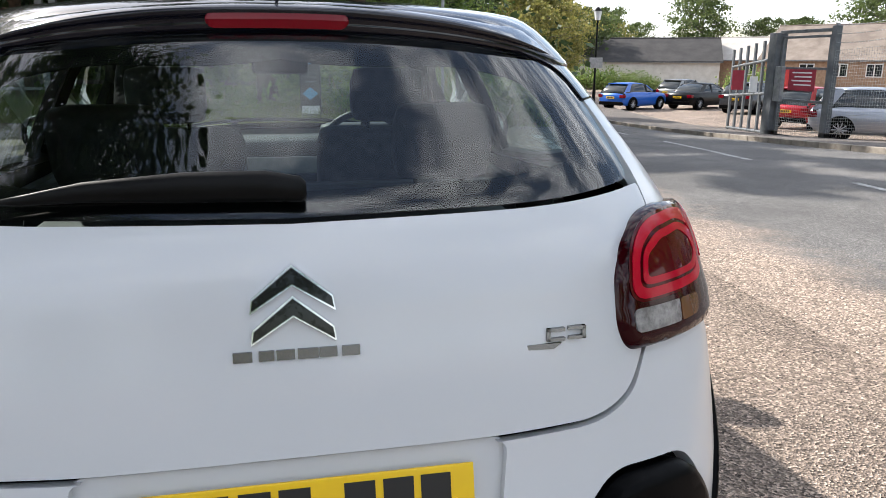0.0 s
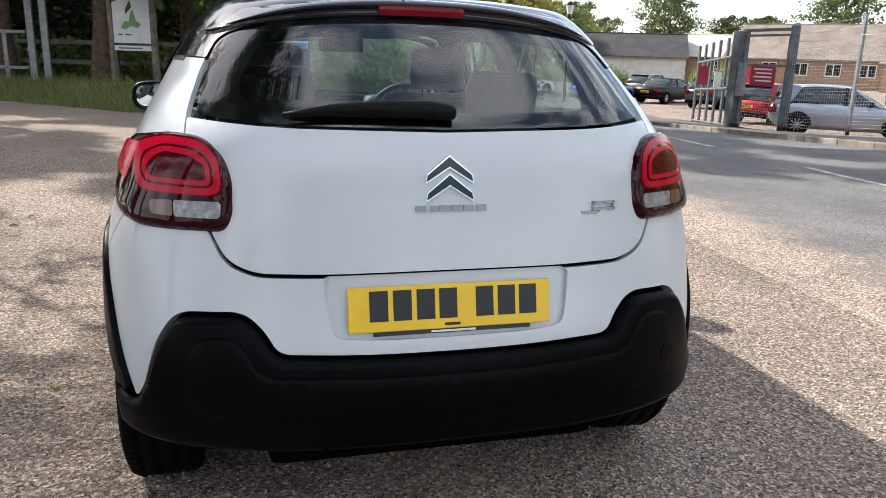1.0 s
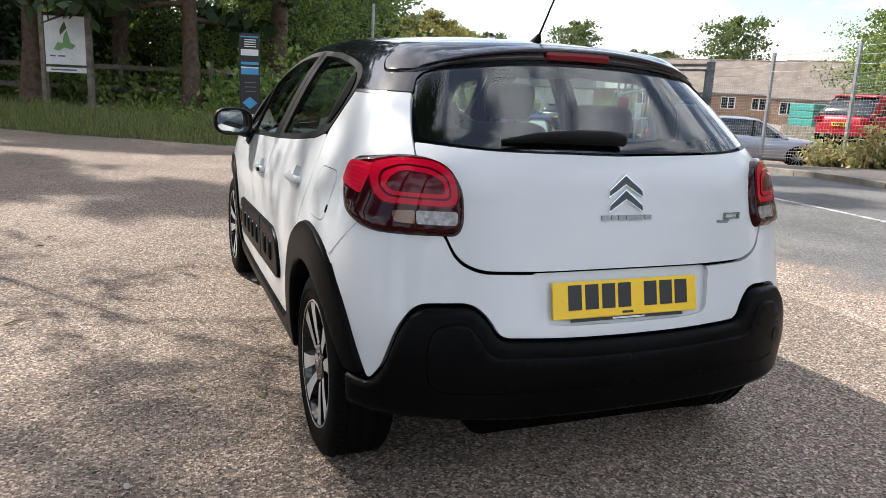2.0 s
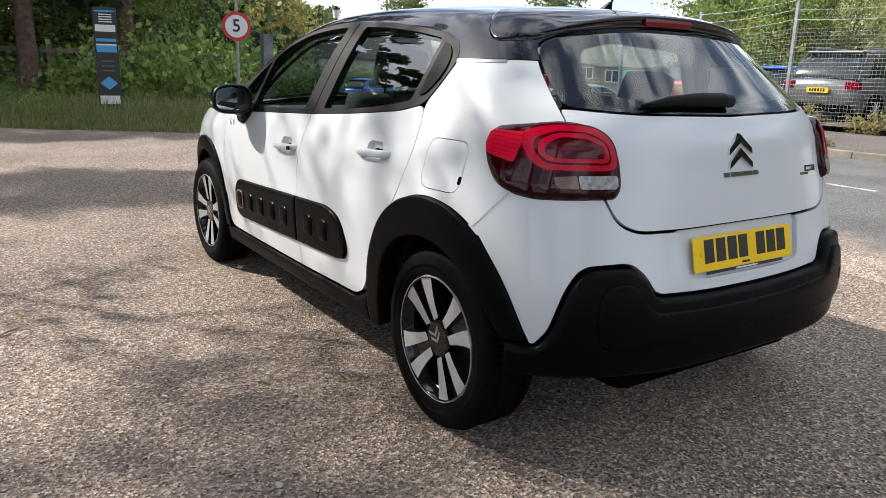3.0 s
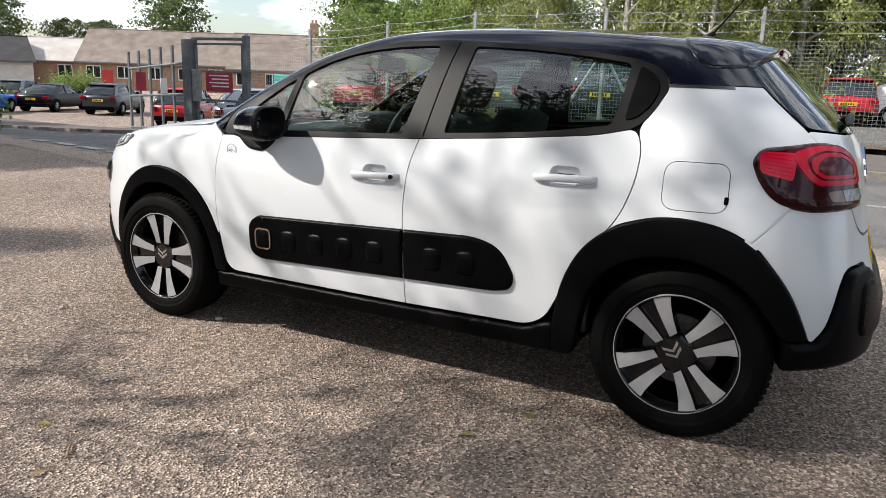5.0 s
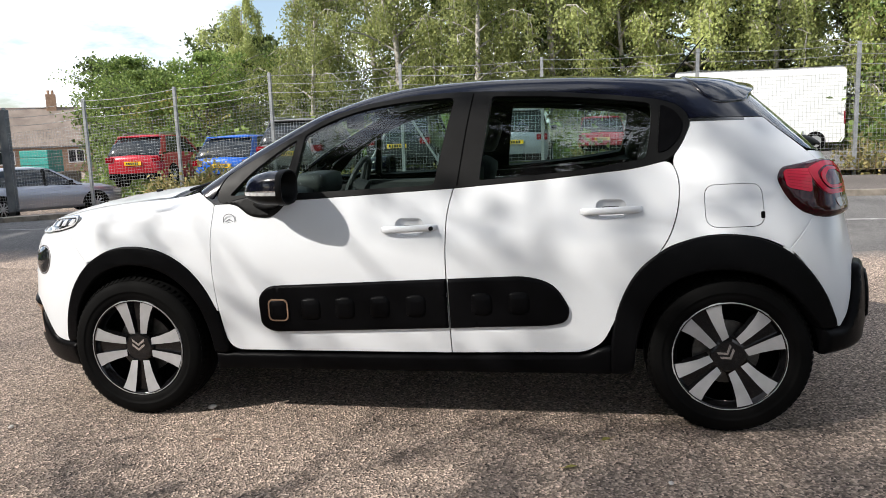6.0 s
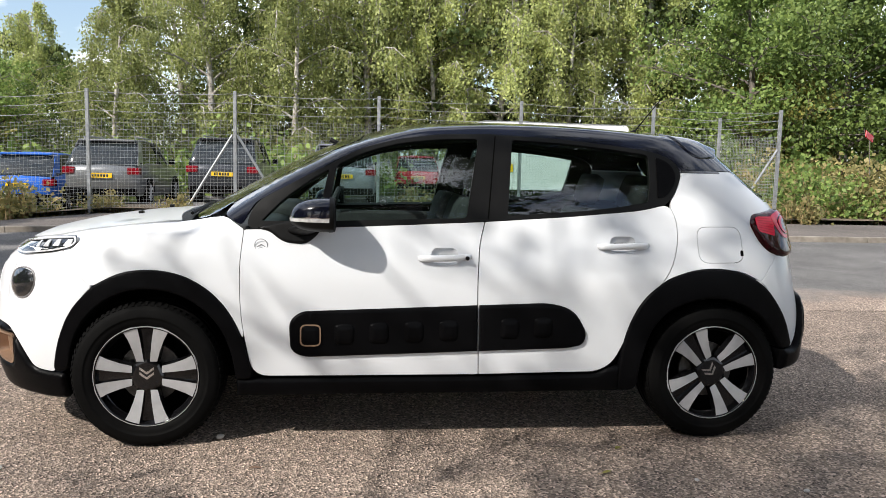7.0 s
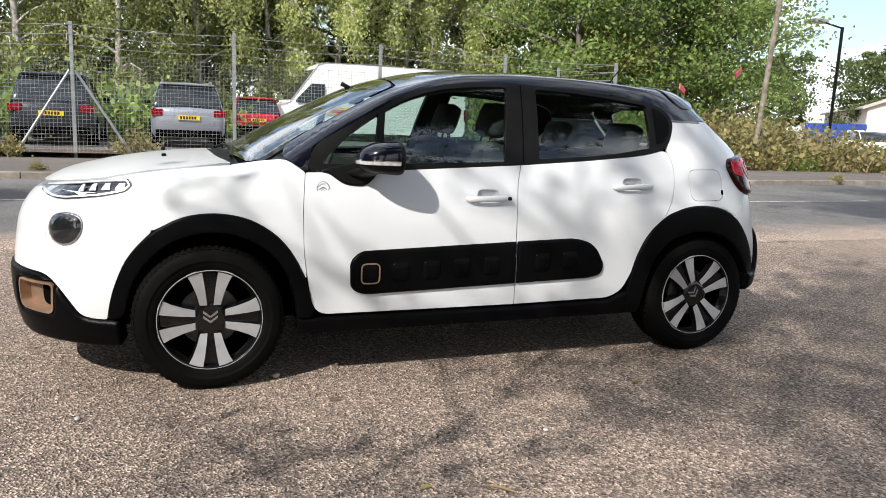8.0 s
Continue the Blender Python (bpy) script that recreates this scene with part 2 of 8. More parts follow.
def skin(x, y, z):
    """Below nought inside the body, above outside."""
    a = np.abs(x)
    w = np.interp(z, *T_W) * (1 - 0.022 * np.clip((y - 1.3) / 1.25, 0, 2) ** 2 + 0.008 * np.clip(1.0 - y, 0, 1.2) ** 2)
    yr0, yf0 = np.interp(z, *T_YR) + L_REAR, np.interp(z, *T_YF) - L_FRONT
    p = np.interp(y, [0.1, 0.8, 2.2], [3.75, 6.0, 3.2])
    g = (a / w) ** p + (np.maximum(0, yr0 - y) / L_REAR) ** 3 + (np.maximum(0, y - yf0) / L_FRONT) ** 2
    front = np.clip((y - 2.0) / 0.5, 0, 1)
    h = np.interp(y + a * a * (0.10 + 0.20 * front), *T_H) - a * a * (0.13 - 0.09 * front)
    f1, f2, k = 0.30 * (g - 1), z - h, 0.018
    m = np.maximum(f1, f2)
    return m + k * np.log(np.exp((f1 - m) / k) + np.exp((f2 - m) / k))


def skin_normal(p):
    e = 1.2e-2
    g = np.stack([skin(*(p + d).T) - skin(*(p - d).T) for d in np.eye(3) * e], 1)
    return g / np.linalg.norm(g, axis=1)[:, None]


def along(o, d, far=1.6):
    """Where rays from inside leave the skin."""
    lo, hi = np.zeros(len(o)), np.full(len(o), far)
    for _ in range(40):
        mid = (lo + hi) / 2
        out = skin(*(o + d * mid[:, None]).T) > 0
        hi, lo = np.where(out, mid, hi), np.where(out, lo, mid)
    return o + d * ((lo + hi) / 2)[:, None]


def flank(uv):
    """From the unrolled flank (u along and round the ends, v up and over the roof) to the left side of the skin."""
    u, v = uv[:, 0], uv[:, 1]
    th = np.where(u < Y1, -(Y1 - u) / 0.8, np.where(u > Y2, (u - Y2) / 0.8, 0))
    ph = np.maximum(0, v - ZK) / RK
    o = np.stack([0 * u, np.clip(u, Y1, Y2), np.minimum(v, ZK)], 1)
    d = np.stack([-np.cos(th) * np.cos(ph), np.sin(th) * np.cos(ph), np.sin(ph)], 1)
    return along(o, d)


def above(xy):
    o = np.stack([xy[:, 0], xy[:, 1], np.full(len(xy), 0.5)], 1)
    return along(o, np.tile([0.0, 0.0, 1.0], (len(xy), 1)), 1.3)


def unroll(p):
    """From points of the left side to the unrolled flank."""
    p = np.atleast_2d(p)
    a, y, z = np.abs(p[:, 0]), p[:, 1], p[:, 2]
    th = np.where(y < Y1, -np.arctan2(Y1 - y, a), np.where(y > Y2, np.arctan2(y - Y2, a), 0))
    u = np.where(y < Y1, Y1 + th * 0.8, np.where(y > Y2, Y2 + th * 0.8, y))
    r = np.where((y < Y1), np.hypot(a, Y1 - y), np.where(y > Y2, np.hypot(a, y - Y2), a))
    v = np.where(z > ZK, ZK + np.arctan2(z - ZK, r) * RK, z)
    return np.stack([u, v], 1)


def from_side(points):
    """Outline points seen from the side, (y, z)."""
    q = np.array([p[:2] for p in points], float)
    o = np.stack([0 * q[:, 0], q[:, 0], q[:, 1]], 1)
    res = unroll(along(o, np.tile([-1.0, 0, 0], (len(q), 1)), 1.2))
    return [tuple(r) + tuple(p[2:]) for r, p in zip(res, points)]


def from_behind(points):
    """Outline points seen from behind, (distance from the middle, z)."""
    q = np.array([p[:2] for p in points], float)
    o = np.stack([-np.abs(q[:, 0]), 0 * q[:, 0] + 0.6, q[:, 1]], 1)
    res = unroll(along(o, np.tile([0, -1.0, 0], (len(q), 1)), 2.0))
    return [tuple(r) + tuple(p[2:]) for r, p in zip(res, points)]


def from_ahead(points):
    q = np.array([p[:2] for p in points], float)
    o = np.stack([-np.abs(q[:, 0]), 0 * q[:, 0] + 2.0, q[:, 1]], 1)
    res = unroll(along(o, np.tile([0, 1.0, 0], (len(q), 1)), 2.2))
    return [tuple(r) + tuple(p[2:]) for r, p in zip(res, points)]


def from_top(points):
    q = above(np.array([p[:2] for p in points], float))
    return [tuple(r) + tuple(p[2:]) for r, p in zip(unroll(q), points)]


U_REAR, U_FRONT = Y1 - 0.8 * math.pi / 2, Y2 + 0.8 * math.pi / 2


def panel(name, loop, mat, parent, place=flank, off=0.0, thick=0.018, res=0.045, holes=(), side="both", round_edge=0.0, label="", swell=0.0):
    """A sheet of the skin within an outline, with turned-in edges.
    side: left, right, both (two objects) or whole (both halves in one mesh). swell: how far its middle stands proud of its rim."""
    loops = [np.array(loop)] + [np.array(h) for h in holes]
    if side == "whole":   # the halves meet in the middle plane
        for lp in loops:
            if place is above:
                lp[lp[:, 0] > -0.012, 0] = 0.0
            else:
                lp[lp[:, 0] < U_REAR + 0.012, 0] = U_REAR
                lp[lp[:, 0] > U_FRONT - 0.012, 0] = U_FRONT
                lp[lp[:, 1] > ZK + RK * math.pi / 2 - 0.012, 1] = ZK + RK * math.pi / 2
    if round_edge:
        res = min(res, 0.03)
    pts, edges = [], []
    for lp in loops:
        k = len(pts)
        pts += [tuple(p) for p in lp]
        edges += [(k + i, k + (i + 1) % len(lp)) for i in range(len(lp))]
    lo, hi = loops[0].min(0), loops[0].max(0)
    gx, gy = np.meshgrid(np.arange(lo[0] + res / 2, hi[0], res), np.arange(lo[1] + res / 2, hi[1], res))
    grid = np.stack([gx.ravel(), gy.ravel()], 1)
    if len(grid):
        keep = inside(loops[0], grid)
        for h in loops[1:]:
            keep &= ~inside(h, grid)
        grid = grid[keep]
    rim = np.concatenate(loops)

    def rim_distance(q):
        best = np.full(len(q), 9.0)
        for lp in loops:
            a, b = lp, np.roll(lp, -1, 0)
            ab = b - a
            t = np.clip(((q[:, None] - a) * ab).sum(2) / np.maximum((ab * ab).sum(1), 1e-12), 0, 1)
            best = np.minimum(best, np.linalg.norm(q[:, None] - a - t[..., None] * ab, axis=2).min(1))
        return best
    if len(grid):
        d = rim_distance(grid)
        grid = grid[d > res * 0.35]
        pts += [tuple(g) for g in grid]
    if round_edge:   # extra rings near the rim let the edge roll over
        for f in (0.35, 1.0):
            for lp in loops:
                t = np.roll(lp, -1, 0) - np.roll(lp, 1, 0)
                nn = np.stack([-t[:, 1], t[:, 0]], 1)
                nn /= np.maximum(np.linalg.norm(nn, axis=1)[:, None], 1e-9)
                for sgn in (1, -1):
                    q = lp + nn * sgn * round_edge * f
                    ok = inside(loops[0], q)
                    for h in loops[1:]:
                        ok &= ~inside(h, q)
                    q = q[ok]
                    if len(q):
                        q = q[rim_distance(q) > round_edge * f * 0.9]
                    pts += [tuple(v) for v in q]
    out = delaunay_2d_cdt([Vector(p) for p in pts], edges, [], 0, 1e-6)
    uv = np.array([tuple(v) for v in out[0]])
    tris = np.array([tuple(f) for f in out[2] if len(f) == 3])
    c = uv[tris].mean(1)
    keep = inside(loops[0], c)
    for h in loops[1:]:
        keep &= ~inside(h, c)
    tris = tris[keep]
    base = place(uv)
    nrm = skin_normal(base)
    lift = np.full(len(uv), off)
    if round_edge or swell:
        d = rim_distance(uv)
        if side == "whole":   # no rolled edge along the middle
            d2 = np.full(len(uv), 9.0)
            for lp in loops:
                a, b = lp, np.roll(lp, -1, 0)
                mid = (np.abs(a - b).min(1) < 1e-9) & ((a[:, 0] <= U_REAR + 1e-6) | (a[:, 0] >= U_FRONT - 1e-6) | (a[:, 1] >= ZK + RK * math.pi / 2 - 1e-6))
                a, b = a[~mid], b[~mid]
                ab = b - a
                t = np.clip(((uv[:, None] - a) * ab).sum(2) / np.maximum((ab * ab).sum(1), 1e-12), 0, 1)
                d2 = np.minimum(d2, np.linalg.norm(uv[:, None] - a - t[..., None] * ab, axis=2).min(1))
            d = d2
        if round_edge:
            t = np.clip(d / round_edge, 0, 1)
            lift = lift - (off + 0.002) * (1 - np.sqrt(np.maximum(0, 1 - (1 - t) ** 2)))
        if swell:
            lift = lift + swell * np.sqrt(np.clip(d / max(d.max(), 1e-6), 0, 1))
    p = base + nrm * lift[:, None]
    # all triangles face outward
    fn = np.cross(p[tris[:, 1]] - p[tris[:, 0]], p[tris[:, 2]] - p[tris[:, 0]])
    flip = (fn * nrm[tris].mean(1)).sum(1) < 0
    tris[flip] = tris[flip][:, ::-1]
    verts, norms, faces = [*p], [*nrm], [list(t) for t in tris]
    if round_edge or swell:   # normals from the swollen shape
        acc = np.zeros_like(p)
        fn = np.cross(p[tris[:, 1]] - p[tris[:, 0]], p[tris[:, 2]] - p[tris[:, 0]])
        for j in range(3):
            np.add.at(acc, tris[:, j], fn)
        acc /= np.maximum(np.linalg.norm(acc, axis=1)[:, None], 1e-12)
        norms = [*acc]
    count = {}
    for t in tris:
        for a, b in ((t[0], t[1]), (t[1], t[2]), (t[2], t[0])):
            count[(a, b)] = count.get((a, b), 0) + 1
    for (a, b), _ in count.items():
        if (b, a) in count or (side == "whole" and max(abs(p[a][0]), abs(p[b][0])) < 2e-3):
            continue
        k = len(verts)
        t = p[b] - p[a]
        sn = np.cross(t, nrm[a])
        sn /= max(np.linalg.norm(sn), 1e-9)
        verts += [p[a], p[b], p[b] - nrm[b] * thick, p[a] - nrm[a] * thick]
        norms += [sn] * 4
        faces.append([k, k + 3, k + 2, k + 1])
    verts, norms = np.array(verts), np.array(norms)
    mv, mn, mf = verts * (-1, 1, 1), norms * (-1, 1, 1), [f[::-1] for f in faces]
    made = []
    if side == "whole":
        k = len(verts)
        me = mesh_of(name, np.concatenate([verts, mv]), faces + [[i + k for i in f] for f in mf], True, np.concatenate([norms, mn]))
        made.append(put(name, me, mat, parent, label))
    if side in ("left", "both"):
        made.append(put(name, mesh_of(name, verts, faces, True, norms), mat, parent, label))
    if side in ("right", "both"):
        made.append(put(name, mesh_of(name, mv, mf, True, mn), mat, parent, label))
    return made


car = empty("hatchback_car", Matrix(), "white five-door hatchback with black roof and plastic cladding, parked outdoors", "car")
G = 0.0022   # half of a shut line


def shrink(loop, d=G):
    """The outline drawn in by d."""
    lp = np.array(loop)
    t = np.roll(lp, -1, 0) - np.roll(lp, 1, 0)
    n = np.stack([-t[:, 1], t[:, 0]], 1)
    n /= np.maximum(np.linalg.norm(n, axis=1)[:, None], 1e-9)
    area = 0.5 * np.sum(lp[:, 0] * np.roll(lp[:, 1], -1) - np.roll(lp[:, 0], -1) * lp[:, 1])
    return lp + n * d * (1 if area > 0 else -1)


# feature lines
BELT = [(2.135, 0.951), (1.73, 0.966), (1.08, 1.000), (0.70, 1.027), (0.36, 1.060), (0.222, 1.092)]
DLO_TOP = [(0.172, 1.160), (0.142, 1.225), (0.150, 1.268), (0.185, 1.304), (0.26, 1.330), (0.45, 1.356), (0.70, 1.380), (1.05, 1.394), (1.28, 1.386), (1.47, 1.358), (1.636, 1.312), (1.76, 1.244), (2.09, 1.066)]
ARCH_F = [(2.090, 0.298), (2.125, 0.455), (2.185, 0.592), (2.268, 0.690), (2.384, 0.757), (2.513, 0.779), (2.645, 0.764), (2.768, 0.697), (2.868, 0.590), (2.928, 0.441), (2.952, 0.312)]
ARCH_FI = [(2.168, 0.225), (2.180, 0.400), (2.222, 0.520), (2.298, 0.612), (2.405, 0.675), (2.534, 0.697), (2.666, 0.667), (2.769, 0.594), (2.845, 0.480), (2.878, 0.325)]
ARCH_R = [(0.460, 0.335), (0.436, 0.515), (0.367, 0.660), (0.258, 0.752), (0.120, 0.798), (0.005, 0.806), (-0.115, 0.788), (-0.230, 0.725), (-0.335, 0.600), (-0.412, 0.425)]
ARCH_RI = [(0.365, 0.235), (0.357, 0.369), (0.315, 0.530), (0.225, 0.623), (0.077, 0.670), (-0.07, 0.660), (-0.20, 0.595), (-0.295, 0.480), (-0.345, 0.360), (-0.35, 0.27)]
DOOR_R = [(0.222, 1.092), (0.193, 1.020), (0.196, 0.915), (0.234, 0.785), (0.325, 0.670)]


def line(points, tension=0.12):
    return [(*p[:2], p[2] if len(p) > 2 else tension) for p in points]


arch_f, arch_fi = from_side(line(ARCH_F)), from_side(line(ARCH_FI))
arch_r, arch_ri = from_side(line(ARCH_R)), from_side(line(ARCH_RI))
belt, dlo_top = from_side(line(BELT)), from_side(line(DLO_TOP, 0.05))
door_r = from_side(line(DOOR_R))

# doors
mid_bot, mid_top = from_side([(1.104, 0.315, 0.01), (1.085, 1.000, 0.01)])
mid_line = from_side([(1.104, 0.315, 0.005), (1.121, 0.72, 0.1), (1.112, 0.90, 0.1), (1.085, 0.9995, 0.005)])
front_cut = from_side([(2.135, 0.951, 0.01), (2.150, 0.80, 0.1), (2.146, 0.60, 0.1)])
front_door = rounded(mid_line + belt[1::-1][:1] + front_cut + [(*a[:2], 0.1) for a in from_side([(2.125, 0.455), (2.095, 0.312, 0.02)])], 0.05)
rear_door = rounded([mid_line[0]] + from_side([(0.56, 0.325, 0.05), (0.487, 0.365, 0.06), (0.440, 0.46, 0.06), (0.400, 0.560, 0.06)]) + door_r[::-1] + from_side([(0.36, 1.060, 0.05), (0.70, 1.027, 0.1)]) + mid_line[:0:-1], 0.05)
def handle_hollow(ym, z):
    """Outline of the finger hollow behind a door handle."""
    return rounded(from_side([(ym - 0.062, z - 0.026, 0.03), (ym - 0.058, z + 0.046, 0.03), (ym + 0.058, z + 0.046, 0.03), (ym + 0.062, z - 0.026, 0.03)]), 0.03, 0.008)


panel("front_door", shrink(front_door), M_WHITE, car, holes=[handle_hollow(1.2675, 0.837)])
panel("rear_door", shrink(rear_door), M_WHITE, car, holes=[handle_hollow(0.455, 0.897)])
# belt moulding and window surround with its openings
dlo = rounded(belt + dlo_top[:0] + dlo_top, 0.05)
win_front = rounded(from_side([(1.785, 0.990, 0.02), (1.168, 1.012, 0.02), (1.094, 1.371, 0.03), (1.28, 1.364, 0.1), (1.475, 1.339, 0.1), (1.62, 1.296, 0.08), (1.745, 1.233, 0.02)]), 0.03)
win_quarter = rounded(from_side([(2.065, 0.986, 0.015), (1.825, 0.989, 0.012), (1.778, 1.216, 0.012), (1.864, 1.163, 0.05), (1.968, 1.086, 0.05)]), 0.02)
win_rear = rounded(from_side([(0.981, 1.027, 0.015), (0.70, 1.046, 0.1), (0.534, 1.062, 0.1), (0.318, 1.096, 0.02), (0.296, 1.20, 0.1), (0.287, 1.315, 0.025), (0.446, 1.337, 0.1), (0.692, 1.360, 0.1), (0.936, 1.370, 0.02)]), 0.03)
dlo_holes = [win_front, win_quarter, win_rear]
panel("window_surround", dlo, M_SATIN, car, off=0.003, thick=0.03, holes=dlo_holes, label="satin black window surround")
panel("front_window", shrink(win_front, -0.004), M_GLASS, car, off=-0.004, thick=0.001, label="clear side glass")
panel("quarter_window", shrink(win_quarter, -0.004), M_GLASS, car, off=-0.004, thick=0.001, label="clear side glass")
panel("rear_window", shrink(win_rear, -0.004), M_GLASS, car, off=-0.004, thick=0.001, label="clear side glass")
panel("quarter_filler", rounded(from_side([(0.272, 1.116, 0.01), (0.235, 1.124, 0.03), (0.186, 1.172, 0.03), (0.168, 1.230, 0.04), (0.196, 1.280, 0.03), (0.252, 1.304, 0.01)]), 0.02), M_PLASTIC, car, off=0.008, thick=0.008)
panel("pillar_seam", rounded(from_side([(1.074, 1.008, 0.001), (1.068, 1.008, 0.001), (1.012, 1.384, 0.001), (1.018, 1.384, 0.001)]), 0.001), M_DARK, car, off=0.0036, thick=0.003)

# wings, quarters and bumpers
bonnet_edge = [(-0.628, 2.41), (-0.665, 2.52), (-0.672, 2.66), (-0.655, 2.80), (-0.622, 2.97)]
be = from_top([(*p, 0.1) for p in bonnet_edge])
cowl = from_top([(-0.628, 2.41, 0.01)])
nose = from_ahead([(0.0, 0.835, 0.01)])
head_in = from_ahead([(0.38, 0.845, 0.03)])
lamp_h = from_side([(2.885, 0.872, 0.02), (2.905, 0.845, 0.02)])
front_wing = rounded(front_cut[1:][::-1] + [(*front_cut[0][:2], 0.01)] + from_side([(2.215, 1.005, 0.03)]) + be + lamp_h[1:] + from_side([(2.80, 0.72, 0.03)]) + [(*a[:2], 0.12) for a in arch_f[7:0:-1]], 0.04)
panel("front_wing", shrink(front_wing, 0.0006), M_WHITE, car)
front_bumper = rounded(lamp_h[1:] + head_in + from_ahead([(0.0, 0.80, 0.01)]) + from_ahead([(0.0, 0.505, 0.005), (0.46, 0.500, 0.03), (0.606, 0.492, 0.05), (0.652, 0.420, 0.06)]) + from_side([(3.055, 0.322, 0.05), (3.0, 0.312, 0.04), (2.952, 0.312, 0.01)]) + [(*a[:2], 0.12) for a in (arch_f[9], arch_f[8], arch_f[7])] + from_side([(2.80, 0.72, 0.02)]), 0.04)
panel("front_bumper", shrink(front_bumper, 0.0006), M_WHITE, car)
skirt = rounded([(U_FRONT, 0.20, 0.005)] + from_ahead([(0.0, 0.500, 0.005), (0.46, 0.495, 0.03), (0.602, 0.487, 0.05), (0.648, 0.416, 0.06)]) + from_side([(3.055, 0.318, 0.05), (3.0, 0.308, 0.04), (2.965, 0.307, 0.03), (2.900, 0.307, 0.02), (2.890, 0.190, 0.02), (2.97, 0.185, 0.05)]), 0.03)
fog_bezel = rounded(from_ahead([(0.632, 0.458, 0.035), (0.43, 0.455, 0.04), (0.41, 0.315, 0.04), (0.608, 0.312, 0.04)]), 0.04)
panel("front_skirt", skirt, M_PLASTIC, car, off=0.014, thick=0.05, round_edge=0.02, label="grained black plastic lower bumper", holes=[fog_bezel])
panel("fog_lamp_surround", shrink(fog_bezel, 0.002), M_COPPER, car, off=0.008, thick=0.055, holes=[shrink(fog_bezel, 0.012)], label="copper-coloured bezel")
panel("fog_lamp_recess", shrink(fog_bezel, 0.004), M_COPPER, car, off=-0.036, thick=0.01)
panel("fog_lamp_slot", rounded(from_ahead([(0.598, 0.435, 0.03), (0.545, 0.435, 0.03), (0.540, 0.340, 0.03), (0.590, 0.335, 0.03)]), 0.03), M_DARK, car, off=-0.033, thick=0.002)

panel("wing_seam", rounded(from_side([(2.93, 0.835, 0.01), (2.85, 0.835, 0.01), (2.77, 0.74, 0.02), (2.772, 0.688, 0.01), (2.83, 0.655, 0.01), (2.86, 0.72, 0.02)]), 0.01), M_WHITE, car, off=-0.0015, thick=0.002)
# tailgate, glass and lamps behind
tg_low = from_behind([(0.0, 0.753, 0.005), (0.30, 0.753, 0.05), (0.475, 0.758, 0.06), (0.538, 0.786, 0.05), (0.574, 0.855, 0.06), (0.59, 0.95, 0.1), (0.622, 1.108, 0.02)])
glass_low = from_behind([(0.600, 1.108, 0.03), (0.42, 1.094, 0.1), (0.0, 1.086, 0.005)])
tailgate = rounded(tg_low + glass_low, 0.03)
panel("tailgate", shrink(tailgate)[:], M_WHITE, car, side="whole")
rg = from_behind([(0.0, 1.092, 0.003), (0.42, 1.100, 0.1), (0.606, 1.118, 0.03), (0.588, 1.21, 0.1), (0.545, 1.302, 0.06), (0.38, 1.352, 0.1), (0.25, 1.3635, 0.05), (0.12, 1.3695, 0.05), (0.0, 1.370, 0.003)])
rg = [(U_REAR, rg[0][1], 0.003)] + rg[1:-1] + [(U_REAR, rg[-1][1], 0.003)]
rear_glass = rounded(rg, 0.03)
rgi = from_behind([(0.0, 1.130, 0.003), (0.36, 1.140, 0.08), (0.505, 1.160, 0.05), (0.485, 1.23, 0.08), (0.440, 1.290, 0.06), (0.30, 1.318, 0.08), (0.0, 1.328, 0.003)])
rgi = [(U_REAR - 0.02, rgi[0][1], 0.003)] + rgi[1:-1] + [(U_REAR - 0.02, rgi[-1][1], 0.003)]
rg_hole = rounded(rgi, 0.03)
panel("rear_screen", rear_glass, M_REARGLASS, car, off=-0.002, thick=0.001, side="whole", label="tinted rear screen")
panel("rear_screen_border", shrink(rear_glass, 0.003), M_DARK, car, off=-0.010, thick=0.001, holes=[rg_hole], side="whole", label="black screen-printed border")

quarter_top = from_side([(0.143, 1.247, 0.005)])
tg_side = from_behind([(0.622, 1.108, 0.03), (0.594, 1.21, 0.05), (0.578, 1.2465, 0.005)])
quarter = rounded([(*a[:2], 0.1) for a in arch_r[3:7]] + from_side([(-0.203, 0.746, 0.01), (-0.245, 0.791, 0.04), (-0.300, 0.866, 0.01)]) + from_behind([(0.584, 0.868, 0.02)]) + tg_low[5:] + tg_side[1:]
                  + quarter_top + [(*a[:2], 0.04) for a in from_side([(0.142, 1.225), (0.172, 1.160)])] + door_r, 0.04)
filler = rounded(from_side([(0.105, 0.992, 0.05), (-0.110, 0.995, 0.045), (-0.118, 0.832, 0.045), (0.100, 0.828, 0.05)]), 0.035)
panel("rear_quarter", shrink(quarter), M_WHITE, car, holes=[filler])
panel("filler_flap", shrink(filler, 0.0025), M_WHITE, car)
panel("filler_notch", rounded(from_side([(-0.103, 0.888, 0.008), (-0.103, 0.862, 0.008), (-0.118, 0.862, 0.008), (-0.118, 0.888, 0.008)]), 0.008, 0.005), M_DARK, car, off=0.001, thick=0.002, res=0.02)
